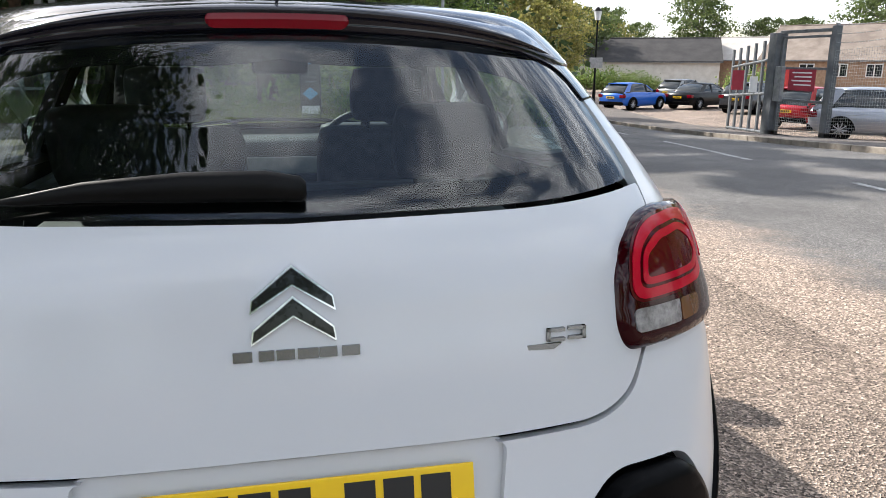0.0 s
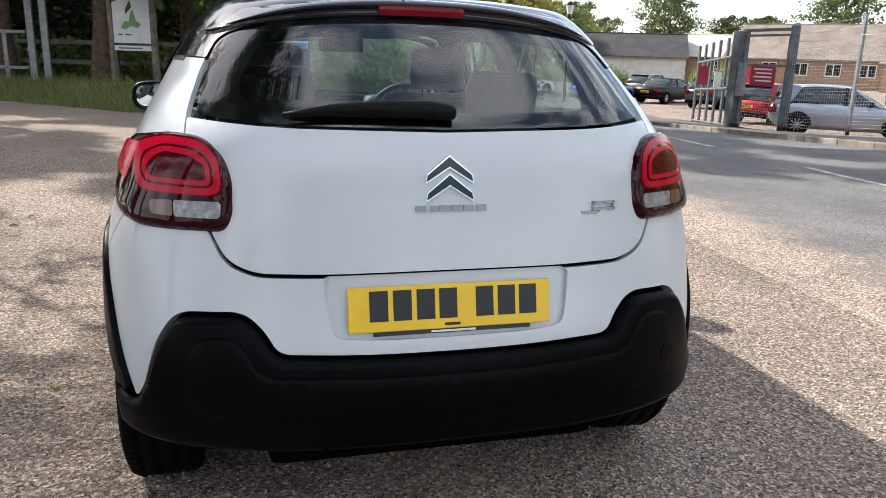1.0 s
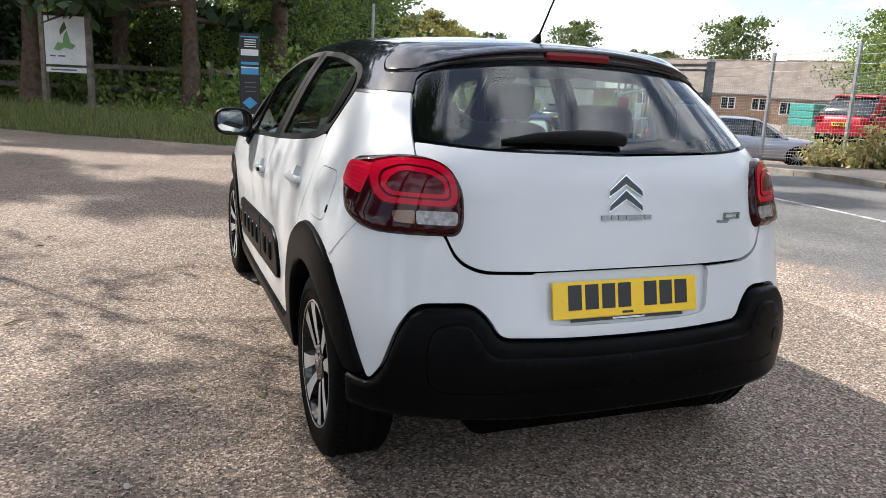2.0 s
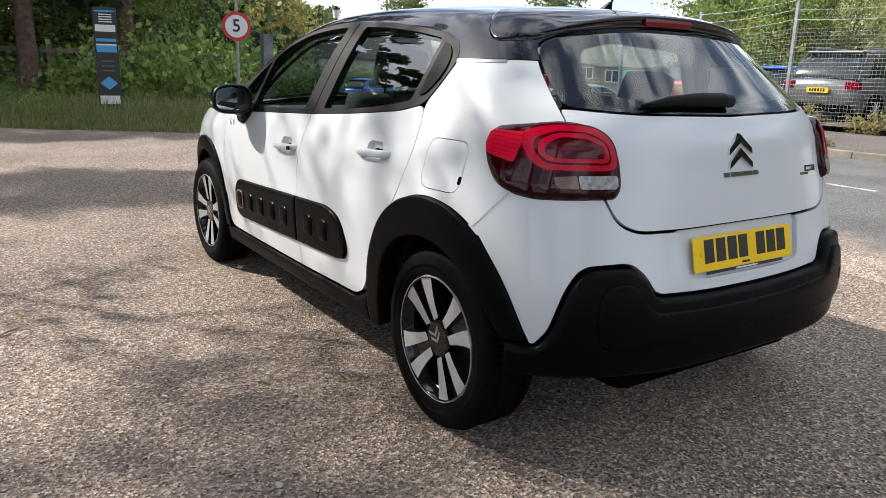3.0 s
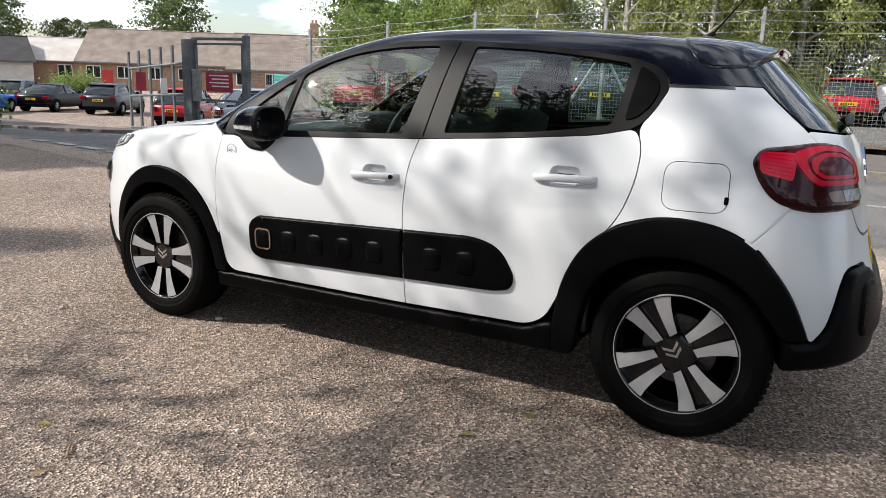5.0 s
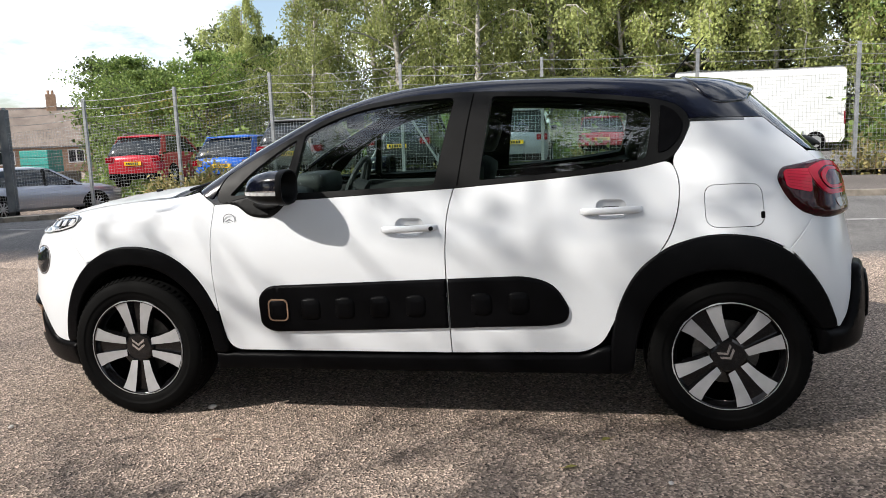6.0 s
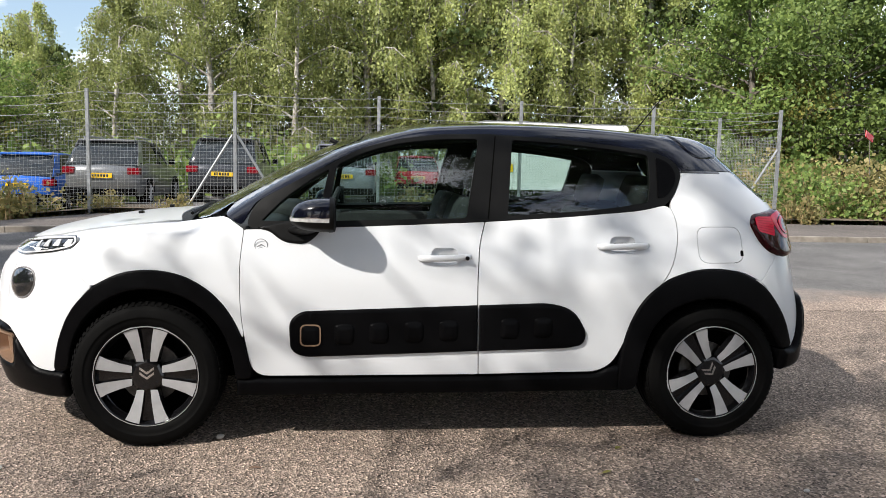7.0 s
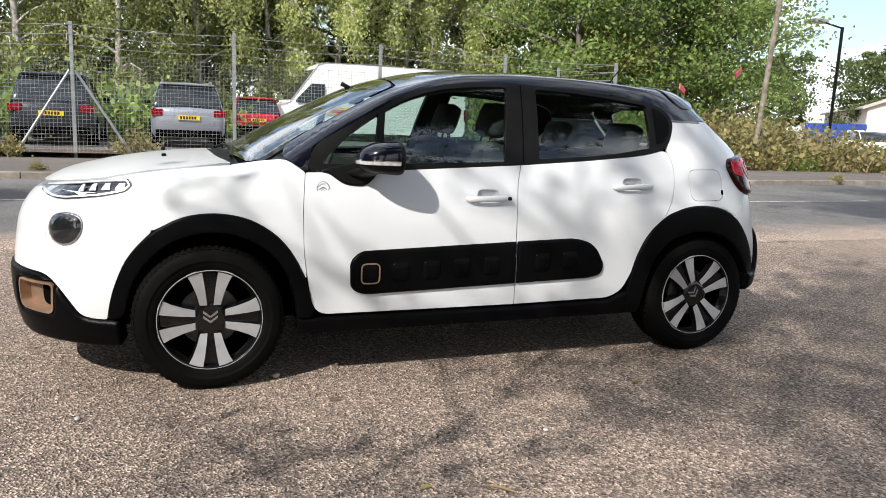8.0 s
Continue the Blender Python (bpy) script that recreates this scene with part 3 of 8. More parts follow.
bump_w = rounded(from_behind([(0.0, 0.747, 0.005)]) + from_behind([(0.30, 0.747, 0.05), (0.477, 0.752, 0.06), (0.543, 0.782, 0.05), (0.579, 0.864, 0.02)]) + from_side([(-0.302, 0.861, 0.01), (-0.247, 0.789, 0.04), (-0.206, 0.742, 0.01)])
                 + [(*a[:2], 0.1) for a in arch_r[7:]] + from_behind([(0.766, 0.424, 0.02), (0.742, 0.470, 0.05), (0.700, 0.605, 0.06), (0.655, 0.664, 0.06), (0.505, 0.670, 0.06), (0.455, 0.622, 0.05), (0.428, 0.570, 0.05), (0.2, 0.558, 0.1), (0.0, 0.556, 0.003)]), 0.04)
recess = rounded(from_behind([(0.318, 0.7455, 0.02), (0.308, 0.66, 0.05), (0.296, 0.604, 0.04), (0.20, 0.594, 0.1), (0.0, 0.592, 0.003)]) + [(U_REAR - 0.02, 0.592, 0.003), (U_REAR - 0.02, 0.7455, 0.003)], 0.03)
panel("rear_bumper", shrink(bump_w), M_WHITE, car, side="whole", holes=[recess], off=0.0, thick=0.03)
panel("plate_recess", shrink(recess, -0.004), M_WHITE, car, side="whole", off=-0.016, thick=0.005)
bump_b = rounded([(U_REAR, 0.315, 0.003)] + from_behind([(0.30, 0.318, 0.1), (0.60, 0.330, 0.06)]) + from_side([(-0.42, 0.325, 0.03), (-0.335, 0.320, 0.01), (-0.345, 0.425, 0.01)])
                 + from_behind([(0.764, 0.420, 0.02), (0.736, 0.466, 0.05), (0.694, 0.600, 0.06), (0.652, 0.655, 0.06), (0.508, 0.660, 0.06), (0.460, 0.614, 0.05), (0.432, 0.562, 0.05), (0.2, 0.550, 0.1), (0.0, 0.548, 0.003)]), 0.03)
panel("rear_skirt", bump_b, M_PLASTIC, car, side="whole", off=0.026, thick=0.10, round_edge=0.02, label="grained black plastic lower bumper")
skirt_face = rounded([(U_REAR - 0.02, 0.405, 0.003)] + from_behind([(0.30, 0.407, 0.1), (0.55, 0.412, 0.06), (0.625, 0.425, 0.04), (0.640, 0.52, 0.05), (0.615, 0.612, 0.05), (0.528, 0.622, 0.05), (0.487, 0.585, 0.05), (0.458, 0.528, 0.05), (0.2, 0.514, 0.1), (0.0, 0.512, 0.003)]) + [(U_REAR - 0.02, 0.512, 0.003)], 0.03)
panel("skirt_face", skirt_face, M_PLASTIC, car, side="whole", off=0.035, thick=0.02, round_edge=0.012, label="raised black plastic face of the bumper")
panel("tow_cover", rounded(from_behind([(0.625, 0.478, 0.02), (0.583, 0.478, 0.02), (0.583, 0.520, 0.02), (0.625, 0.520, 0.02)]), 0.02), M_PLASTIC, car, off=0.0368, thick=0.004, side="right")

panel("bumper_seam", rounded(from_side([(-0.335, 0.872, 0.01), (-0.27, 0.872, 0.01), (-0.195, 0.770, 0.01), (-0.180, 0.748, 0.01), (-0.220, 0.722, 0.01), (-0.27, 0.76, 0.01)]), 0.01), M_WHITE, car, off=-0.002, thick=0.002)
# tail lamps stand proud
lamp = rounded(from_behind([(0.517, 0.974, 0.1), (0.519, 0.892, 0.04), (0.538, 0.854, 0.03), (0.655, 0.852, 0.1)]) + from_side([(-0.345, 0.850, 0.05), (-0.246, 0.884, 0.06), (-0.193, 0.950, 0.08), (-0.166, 1.010, 0.05), (-0.190, 1.052, 0.04)]) + from_behind([(0.695, 1.064, 0.05), (0.63, 1.075, 0.06), (0.569, 1.063, 0.06), (0.530, 1.017, 0.06)]), 0.06)
panel("tail_lamp", lamp, M_LAMPDEEP, car, off=0.022, thick=0.04, round_edge=0.022, label="dark red tail lamp")
def lamp_ring(d):
    """The lamp's rounded inner outline, drawn in by d."""
    r = max(0.010, 0.040 - 0.75 * d)
    return rounded(from_behind([(0.528 + d, 0.929 + d, r), (0.724 - d, 0.927 + d, r), (0.739 - d, 0.978, 0.05), (0.730 - d, 1.036 - d, r), (0.66, 1.059 - d, 0.04), (0.572 + d * 0.8, 1.054 - d, r), (0.531 + d, 1.018 - d * 0.5, r)]), 0.03, 0.010)


panel("lamp_field", lamp_ring(0.0), M_LAMPMID, car, off=0.0226, thick=0.002, res=0.02)
panel("light_guide", lamp_ring(0.005), M_LAMPGUIDE, car, off=0.0245, thick=0.004, holes=[lamp_ring(0.021)], res=0.02, label="glowing-red moulded light guide, unlit")
panel("lamp_window", lamp_ring(0.0255), M_LAMPMID, car, off=0.0250, thick=0.004, res=0.02)
panel("inner_guide", lamp_ring(0.0265), M_LAMPGUIDE, car, off=0.0262, thick=0.003, holes=[lamp_ring(0.0375)], res=0.02)
panel("side_lamp", rounded(from_side([(-0.184, 1.032, 0.02), (-0.194, 0.968, 0.02), (-0.290, 0.945, 0.012), (-0.290, 1.030, 0.012)]), 0.02), M_LAMPBRIGHT, car, off=0.0236, thick=0.003, res=0.012, label="bright red ribbed side lamp")
for k in range(6):
    panel("lamp_rib", rounded(from_side([(-0.200, 0.975 + 0.010 * k, 0.001), (-0.286, 0.958 + 0.012 * k, 0.001), (-0.286, 0.960 + 0.012 * k, 0.001), (-0.200, 0.977 + 0.010 * k, 0.001)]), 0.001), M_LAMPGUIDE, car, off=0.0246, thick=0.002, res=0.012)
panel("reversing_lamp", rounded(from_behind([(0.537, 0.921, 0.012), (0.541, 0.883, 0.012), (0.642, 0.882, 0.006), (0.641, 0.918, 0.006)]), 0.012), M_REVERSE, car, off=0.0235, thick=0.004, res=0.02)
panel("turn_lamp", rounded(from_behind([(0.644, 0.918, 0.006), (0.645, 0.882, 0.006), (0.694, 0.882, 0.012), (0.697, 0.913, 0.012)]), 0.012), M_AMBER, car, off=0.0235, thick=0.004, res=0.02)

# roof, spoiler, pillars
ws_edge = [(-0.640, 2.36), (-0.615, 2.20), (-0.585, 2.00), (-0.545, 1.80), (-0.500, 1.64)]
we = from_top([(*p, 0.1) for p in ws_edge])
roof_front = from_top([(-0.500, 1.64, 0.03), (-0.30, 1.612, 0.1)])
v_mid = ZK + RK * math.pi / 2
roof = rounded([(*quarter_top[0][:2], 0.005)] + [(*a[:2], 0.03) for a in dlo_top[2:]] + from_side([(2.145, 0.968, 0.02), (2.225, 1.010, 0.02)]) + we[1:-1] + roof_front
               + [(1.60, v_mid, 0.003), (0.02, v_mid, 0.003)] + [(U_REAR, ZK + RK * 1.20, 0.01)] + [(U_REAR, rg[-1][1] + 0.004, 0.01)] + rg[-2:3:-1] + from_behind([(0.574, 1.248, 0.004)]) + tg_side[2:], 0.03)
panel("roof", shrink(roof, 0.001), M_ROOF, car, side="whole", off=0.002, thick=0.012, res=0.02, label="glossy black roof and screen pillars")
panel("roof_stripe", rounded(from_side([(0.150, 1.246, 0.002), (0.150, 1.236, 0.002), (-0.075, 1.236, 0.002), (-0.070, 1.246, 0.002)]), 0.002), M_BADGE, car, off=0.002, thick=0.003, label="thin bright strip below the roof")
sp = rounded(from_behind([(0.0, 1.374, 0.003), (0.12, 1.3735, 0.05), (0.25, 1.3675, 0.05), (0.36, 1.357, 0.08), (0.540, 1.308, 0.04)]) + from_side([(0.03, 1.300, 0.05), (0.10, 1.350, 0.08)]) + from_top([(-0.45, 0.16, 0.1), (-0.25, 0.10, 0.1)]) + [(U_REAR, ZK + RK * 1.0, 0.01)], 0.03)
panel("roof_spoiler", sp, M_ROOF, car, side="whole", off=0.009, thick=0.03, round_edge=0.014, label="glossy black roof spoiler")

# windscreen and bonnet
screen = rounded([(0.0, 2.43, 0.003), (-0.35, 2.415, 0.1), (-0.620, 2.36, 0.04), (-0.600, 2.20, 0.1), (-0.570, 2.00, 0.1), (-0.530, 1.80, 0.1), (-0.485, 1.655, 0.05), (-0.30, 1.625, 0.1), (0.0, 1.612, 0.003)], 0.03)
panel("windscreen", screen, M_SCREEN, car, place=above, off=0.003, thick=0.001, side="whole", label="clear windscreen")
panel("screen_border", shrink(screen, -0.010), M_DARK, car, place=above, off=-0.022, thick=0.001, side="whole", holes=[rounded([(0.03, 2.37, 0.003), (-0.35, 2.355, 0.1), (-0.592, 2.31, 0.04), (-0.552, 2.00, 0.1), (-0.508, 1.80, 0.1), (-0.465, 1.70, 0.05), (-0.28, 1.675, 0.1), (0.03, 1.665, 0.003)], 0.03)])
panel("scuttle", rounded([(0.0, 2.50, 0.003), (-0.40, 2.485, 0.1), (-0.605, 2.432, 0.02), (-0.618, 2.395, 0.02), (-0.35, 2.41, 0.1), (0.0, 2.425, 0.003)], 0.02), M_PLASTIC, car, place=above, off=-0.003, thick=0.02, side="whole", label="black plastic scuttle below the windscreen")
bonnet = rounded([(0.0, 2.495, 0.003), (-0.40, 2.48, 0.1), (-0.615, 2.43, 0.02), (-0.660, 2.52, 0.1), (-0.668, 2.66, 0.1), (-0.650, 2.80, 0.1), (-0.615, 2.97, 0.06), (-0.50, 3.10, 0.12), (-0.25, 3.22, 0.12), (0.0, 3.255, 0.003)], 0.05)
panel("bonnet", shrink(bonnet, 0.002), M_WHITE, car, place=above, side="whole", off=0.004, thick=0.02)
for s in (0.38, -0.24):
    part("washer_jet", add_box(bmesh.new(), (s - 0.018, 2.70, 0.966), (s + 0.018, 2.722, 0.988), 0.006), M_SATIN, car)

# headlamps
hl = rounded(from_side([(2.945, 0.832, 0.05), (2.865, 0.853, 0.02), (2.838, 0.878, 0.02), (2.850, 0.904, 0.015)]) + from_top([(-0.640, 2.945, 0.05), (-0.585, 3.025, 0.05), (-0.46, 3.130, 0.05), (-0.36, 3.180, 0.02)]) + from_ahead([(0.37, 0.828, 0.02), (0.60, 0.806, 0.05)]), 0.02)
panel("headlamp", hl, M_LENS, car, off=0.003, thick=0.02, label="slim upper lamp with dark glass, pale cells and a bright rim")
panel("lamp_rim", shrink(hl, 0.004), M_LAMPCLEAR, car, off=0.0055, thick=0.004, holes=[shrink(hl, 0.011)], res=0.02)
for y0, y1, zc in ((2.868, 2.905, 0.872), (2.925, 2.958, 0.868), (2.978, 3.006, 0.863), (3.026, 3.048, 0.858)):
    cell = from_side([(y0, zc - 0.012, 0.004), (y0 - 0.006, zc + 0.014, 0.004), (y1 - 0.018, zc + 0.012, 0.004), (y1, zc - 0.014, 0.004)])
    panel("lamp_cell", rounded(cell, 0.004, 0.01), M_LAMPCLEAR, car, off=0.006, thick=0.004, res=0.02)
fog = rounded(from_ahead([(0.598, 0.700, 0.04), (0.606, 0.742, 0.04), (0.645, 0.760, 0.04), (0.688, 0.744, 0.04), (0.700, 0.690, 0.04), (0.684, 0.634, 0.04), (0.648, 0.620, 0.04), (0.612, 0.645, 0.04)]), 0.04, 0.012)
panel("main_headlamp", shrink(fog, 0.004), M_LENS, car, off=0.004, thick=0.03, swell=0.016, res=0.014, label="rounded main headlamp with dark glass")
panel("lamp_reflector", shrink(fog, 0.018), M_LAMPCLEAR, car, off=0.0075, thick=0.003, swell=0.006, res=0.014, holes=[shrink(fog, 0.026)], label="bright ring inside the headlamp")
panel("headlamp_rim", shrink(fog, -0.005), M_REVERSE, car, off=0.004, thick=0.02, holes=[shrink(fog, 0.002)], round_edge=0.003)
hollow = rounded(from_ahead([(0.600, 0.772, 0.03), (0.44, 0.765, 0.06), (0.42, 0.700, 0.05), (0.45, 0.630, 0.05), (0.592, 0.612, 0.03), (0.586, 0.69, 0.05)]), 0.03)
panel("bumper_hollow", hollow, M_WHITE, car, off=0.0012, thick=0.002, swell=-0.020, res=0.016)

# cladding: arches, sills and the bumped door strip
panel("front_arch_cladding", rounded([(*a[:2], 0.12) for a in arch_f] + [(*a[:2], 0.12) for a in arch_fi[:0:-1]] + from_side([(2.168, 0.300, 0.01)]), 0.05), M_PLASTIC, car, off=0.013, thick=0.055, round_edge=0.008, label="black plastic wheel-arch trim")
panel("rear_arch_cladding", rounded([(*a[:2], 0.12) for a in arch_r] + from_side([(-0.335, 0.425, 0.01)]) + [(*a[:2], 0.12) for a in arch_ri[7::-1]] + from_side([(0.455, 0.235, 0.01)]), 0.05), M_PLASTIC, car, off=0.013, thick=0.055, round_edge=0.008, label="black plastic wheel-arch trim")
panel("sill_cladding", rounded(from_side([(2.165, 0.298, 0.01), (2.165, 0.222, 0.01), (0.45, 0.232, 0.01), (0.45, 0.355, 0.02), (0.50, 0.345, 0.03), (0.56, 0.312, 0.04), (1.10, 0.303, 0.1)]), 0.02), M_PLASTIC, car, off=0.012, thick=0.06, round_edge=0.015, label="black plastic sill trim")
strip_f = rounded(from_side([(1.118, 0.634, 0.004), (1.112, 0.424, 0.004), (1.877, 0.399, 0.05), (1.934, 0.428, 0.05), (1.940, 0.560, 0.05), (1.890, 0.604, 0.05)]), 0.03)
strip_r = rounded(from_side([(1.112, 0.634, 0.004), (0.785, 0.646, 0.08), (0.675, 0.612, 0.07), (0.615, 0.507, 0.05), (0.630, 0.453, 0.05), (0.698, 0.437, 0.05), (1.106, 0.424, 0.004)]), 0.03)
panel("door_strip", strip_f, M_PLASTIC, car, off=0.014, thick=0.02, round_edge=0.01, label="black plastic air-cushion strip")
panel("door_strip", strip_r, M_PLASTIC, car, off=0.014, thick=0.02, round_edge=0.01, label="black plastic air-cushion strip")
for i, yb in enumerate((1.846, 1.702, 1.552, 1.400, 1.247, 0.973, 0.822)):
    zb = 0.501 + 0.033 * (1.846 - yb)
    bl = rounded(from_side([(yb + 0.052, zb - 0.055, 0.035), (yb + 0.052, zb + 0.055, 0.035), (yb - 0.052, zb + 0.055, 0.035), (yb - 0.052, zb - 0.055, 0.035)]), 0.03)
    panel("air_cushion", bl, M_PLASTIC, car, off=0.024, thick=0.01, round_edge=0.036, res=0.014)
    if i == 0:
        panel("cushion_ring", shrink(bl, 0.007), M_COPPER, car, off=0.0200, thick=0.004, holes=[shrink(bl, 0.013)], res=0.02, label="copper ring")

# dark sheets behind the shut lines
panel("inner_skin", rounded(from_side([(2.17, 0.24, 0.01), (0.47, 0.24, 0.01), (0.44, 0.50, 0.05), (0.23, 0.78, 0.05), (0.0, 0.82, 0.05), (-0.15, 0.79, 0.05), (-0.23, 0.86, 0.02), (-0.23, 1.04, 0.02), (0.10, 1.06, 0.05), (0.6, 1.02, 0.05), (2.13, 0.945, 0.01), (2.30, 0.99, 0.01), (2.6, 0.86, 0.02), (2.6, 0.80, 0.05), (2.3, 0.76, 0.05), (2.12, 0.60, 0.05)]), 0.04), M_DARK, car, off=-0.022, thick=0.002, res=0.1)
panel("rear_inner_skin", rounded([(U_REAR, 0.32, 0.003), (U_REAR, 1.09, 0.003)] + from_behind([(0.40, 1.09, 0.05), (0.62, 1.09, 0.03)]) + from_side([(-0.17, 1.03, 0.02), (-0.17, 0.86, 0.02), (-0.30, 0.72, 0.02), (-0.38, 0.50, 0.02)]) + from_behind([(0.70, 0.40, 0.02)]), 0.04), M_DARK, car, side="whole", off=-0.024, thick=0.002, res=0.1)

# ---- door handles ----
def handle(y0, y1, z, key):
    for sx in (-1, 1):
        bm = bmesh.new()
        xs = along(np.array([[0.0, (y0 + y1) / 2, z]]), np.array([[-1.0, 0, 0]]))[0][0]
        n = 14
        ring = []
        for i in range(n + 1):
            t = i / n
            y = y0 + (y1 - y0) * t
            bow = 0.024 * (1 - (2 * t - 1) ** 4) ** 0.5 if 0 < t < 1 else 0.0
            zz = z + 0.008 * t
            w, h = (0.011, 0.0150) if 0.04 < t < 0.96 else (0.008, 0.010)
            ring.append([bm.verts.new((sx * (xs * -1 - 0.004 + bow + math.cos(q) * w), y, zz + math.sin(q) * h)) for q in np.linspace(0, 2 * math.pi, 10, endpoint=False)])
        for r0, r1 in zip(ring, ring[1:]):
            for j in range(10):
                bm.faces.new((r0[j], r0[(j + 1) % 10], r1[(j + 1) % 10], r1[j]))
        bm.faces.new(ring[0][::-1])
        bm.faces.new(ring[-1])
        bmesh.ops.recalc_face_normals(bm, faces=bm.faces)
        ob = part("door_handle", bm, M_WHITE, car, smooth=True)
        if key:
            bm = bmesh.new()
            yk = y0 + (y1 - y0) * 0.91
            add_bar(bm, (sx * (-xs + 0.024), yk, z + 0.006), (sx * (-xs + 0.0345), yk, z + 0.006), 0.009, 14)
            part("lock_cylinder", bm, M_SATIN, ob)
    ym = (y0 + y1) / 2
    panel("handle_cup", handle_hollow(ym, z), M_WHITE, car, off=-0.0004, thick=0.002, swell=-0.026, res=0.009)



handle(1.385, 1.150, 0.837, True)
handle(0.575, 0.335, 0.897, False)

# ---- mirrors ----
for sx in (-1, 1):
    holder = new("door_mirror")
    holder.parent = car
    holder["label"] = "black door mirror with grey lower band"
    n = 20
    MY, MZ = 1.764, 1.026

    def slice_of(z0, z1, name, mat, grow, label=""):
        """A band of the housing between two heights (-1 to 1): flat behind, rounded ahead."""
        bm, rings = bmesh.new(), []
        for zz in np.linspace(z0, z1, max(3, int(abs(z1 - z0) * 14))):
            e = max(0.0, 1 - abs(zz) ** 2.7)
            a, b = 0.102 * e ** (1 / 2.8) * grow, (0.165 - 0.02 * zz) * e ** 0.45 * grow
            rings.append([bm.verts.new((sx * (0.918 + a * math.copysign(abs(math.cos(q)) ** 0.8, math.cos(q)) - 0.012 * math.sin(q)), MY + b * math.sin(q) ** 0.85, MZ + 0.074 * zz)) for q in np.linspace(0, math.pi, 19)])
        for r0, r1 in zip(rings, rings[1:]):
            for j in range(18):
                bm.faces.new((r0[j], r0[j + 1], r1[j + 1], r1[j]))
        bmesh.ops.remove_doubles(bm, verts=bm.verts, dist=1e-5)
        bmesh.ops.recalc_face_normals(bm, faces=bm.faces)
        part(name, bm, mat, holder, label, smooth=True)

    slice_of(-0.10, 1.0, "mirror_shell", M_ROOF, 1.0)
    slice_of(-0.16, -0.10, "chrome_line", M_CHROME, 1.006)
    slice_of(-0.36, -0.16, "indicator_band", M_LAMPCLEAR, 1.004, "clear indicator strip")
    slice_of(-1.0, -0.36, "mirror_underside", M_SATIN, 1.0)
    bm = bmesh.new()
    ring = []
    for k, yy, s in ((0, MY + 0.002, 1.004), (1, MY - 0.012, 0.985), (2, MY - 0.021, 0.945), (3, MY - 0.022, 0.90), (4, MY - 0.014, 0.86), (5, MY + 0.044, 0.80)):
        ring.append([bm.verts.new((sx * (0.918 + 0.102 * s * math.copysign(abs(math.cos(q)) ** 0.7, math.cos(q))), yy, MZ + 0.074 * s * math.copysign(abs(math.sin(q)) ** 0.75, math.sin(q)))) for q in np.linspace(0, 2 * math.pi, n, endpoint=False)])
    for r0, r1 in zip(ring, ring[1:]):
        for j in range(n):
            bm.faces.new((r0[j], r0[(j + 1) % n], r1[(j + 1) % n], r1[j]))
    part("mirror_rim", bm, M_SATIN, holder, smooth=True)
    bm = bmesh.new()
    bm.faces.new([bm.verts.new((sx * (0.918 + 0.083 * math.copysign(abs(math.cos(q)) ** 0.7, math.cos(q))), MY + 0.026 - 0.018 * math.cos(q), MZ + 0.058 * math.copysign(abs(math.sin(q)) ** 0.75, math.sin(q)))) for q in np.linspace(0, 2 * math.pi, n, endpoint=False)])
    bm.normal_update()
    part("mirror_pane", bm, M_MIRROR, holder, "mirror glass")
    bm = bmesh.new()
    rings = []
    for t in np.linspace(0, 1, 7):
        x, y, z = 0.80 + 0.13 * t, 1.90 - 0.06 * t, 0.965 + 0.02 * t * t
        r = 0.040 - 0.010 * t
        rings.append([bm.verts.new((sx * x, y + math.cos(q) * r * 1.5, z + math.sin(q) * r * 0.62 - 0.018 * (1 - t))) for q in np.linspace(0, 2 * math.pi, 12, endpoint=False)])
    for r0, r1 in zip(rings, rings[1:]):
        for j in range(12):
            bm.faces.new((r0[j], r0[(j + 1) % 12], r1[(j + 1) % 12], r1[j]))
    bm.faces.new(rings[0]), bm.faces.new(rings[-1])
    bmesh.ops.recalc_face_normals(bm, faces=bm.faces)
    part("mirror_foot", bm, M_SATIN, holder, smooth=True)
panel("mirror_plinth", rounded(from_side([(2.10, 0.957, 0.01), (2.03, 0.945, 0.02), (1.965, 0.897, 0.03), (1.87, 0.890, 0.03), (1.82, 0.930, 0.03), (1.79, 0.980, 0.02), (1.90, 1.00, 0.02)]), 0.03), M_SATIN, car, off=0.012, thick=0.02, round_edge=0.01)

# ---- wheels ----
def lathe(bm, profile, n=72, axis_x=True):
    rings = [[bm.verts.new((x, r * math.cos(q), r * math.sin(q))) for q in np.linspace(0, 2 * math.pi, n, endpoint=False)] for x, r in profile]
    for r0, r1 in zip(rings, rings[1:]):
        for j in range(n):
            bm.faces.new((r0[j], r1[j], r1[(j + 1) % n], r0[(j + 1) % n]))
    return rings


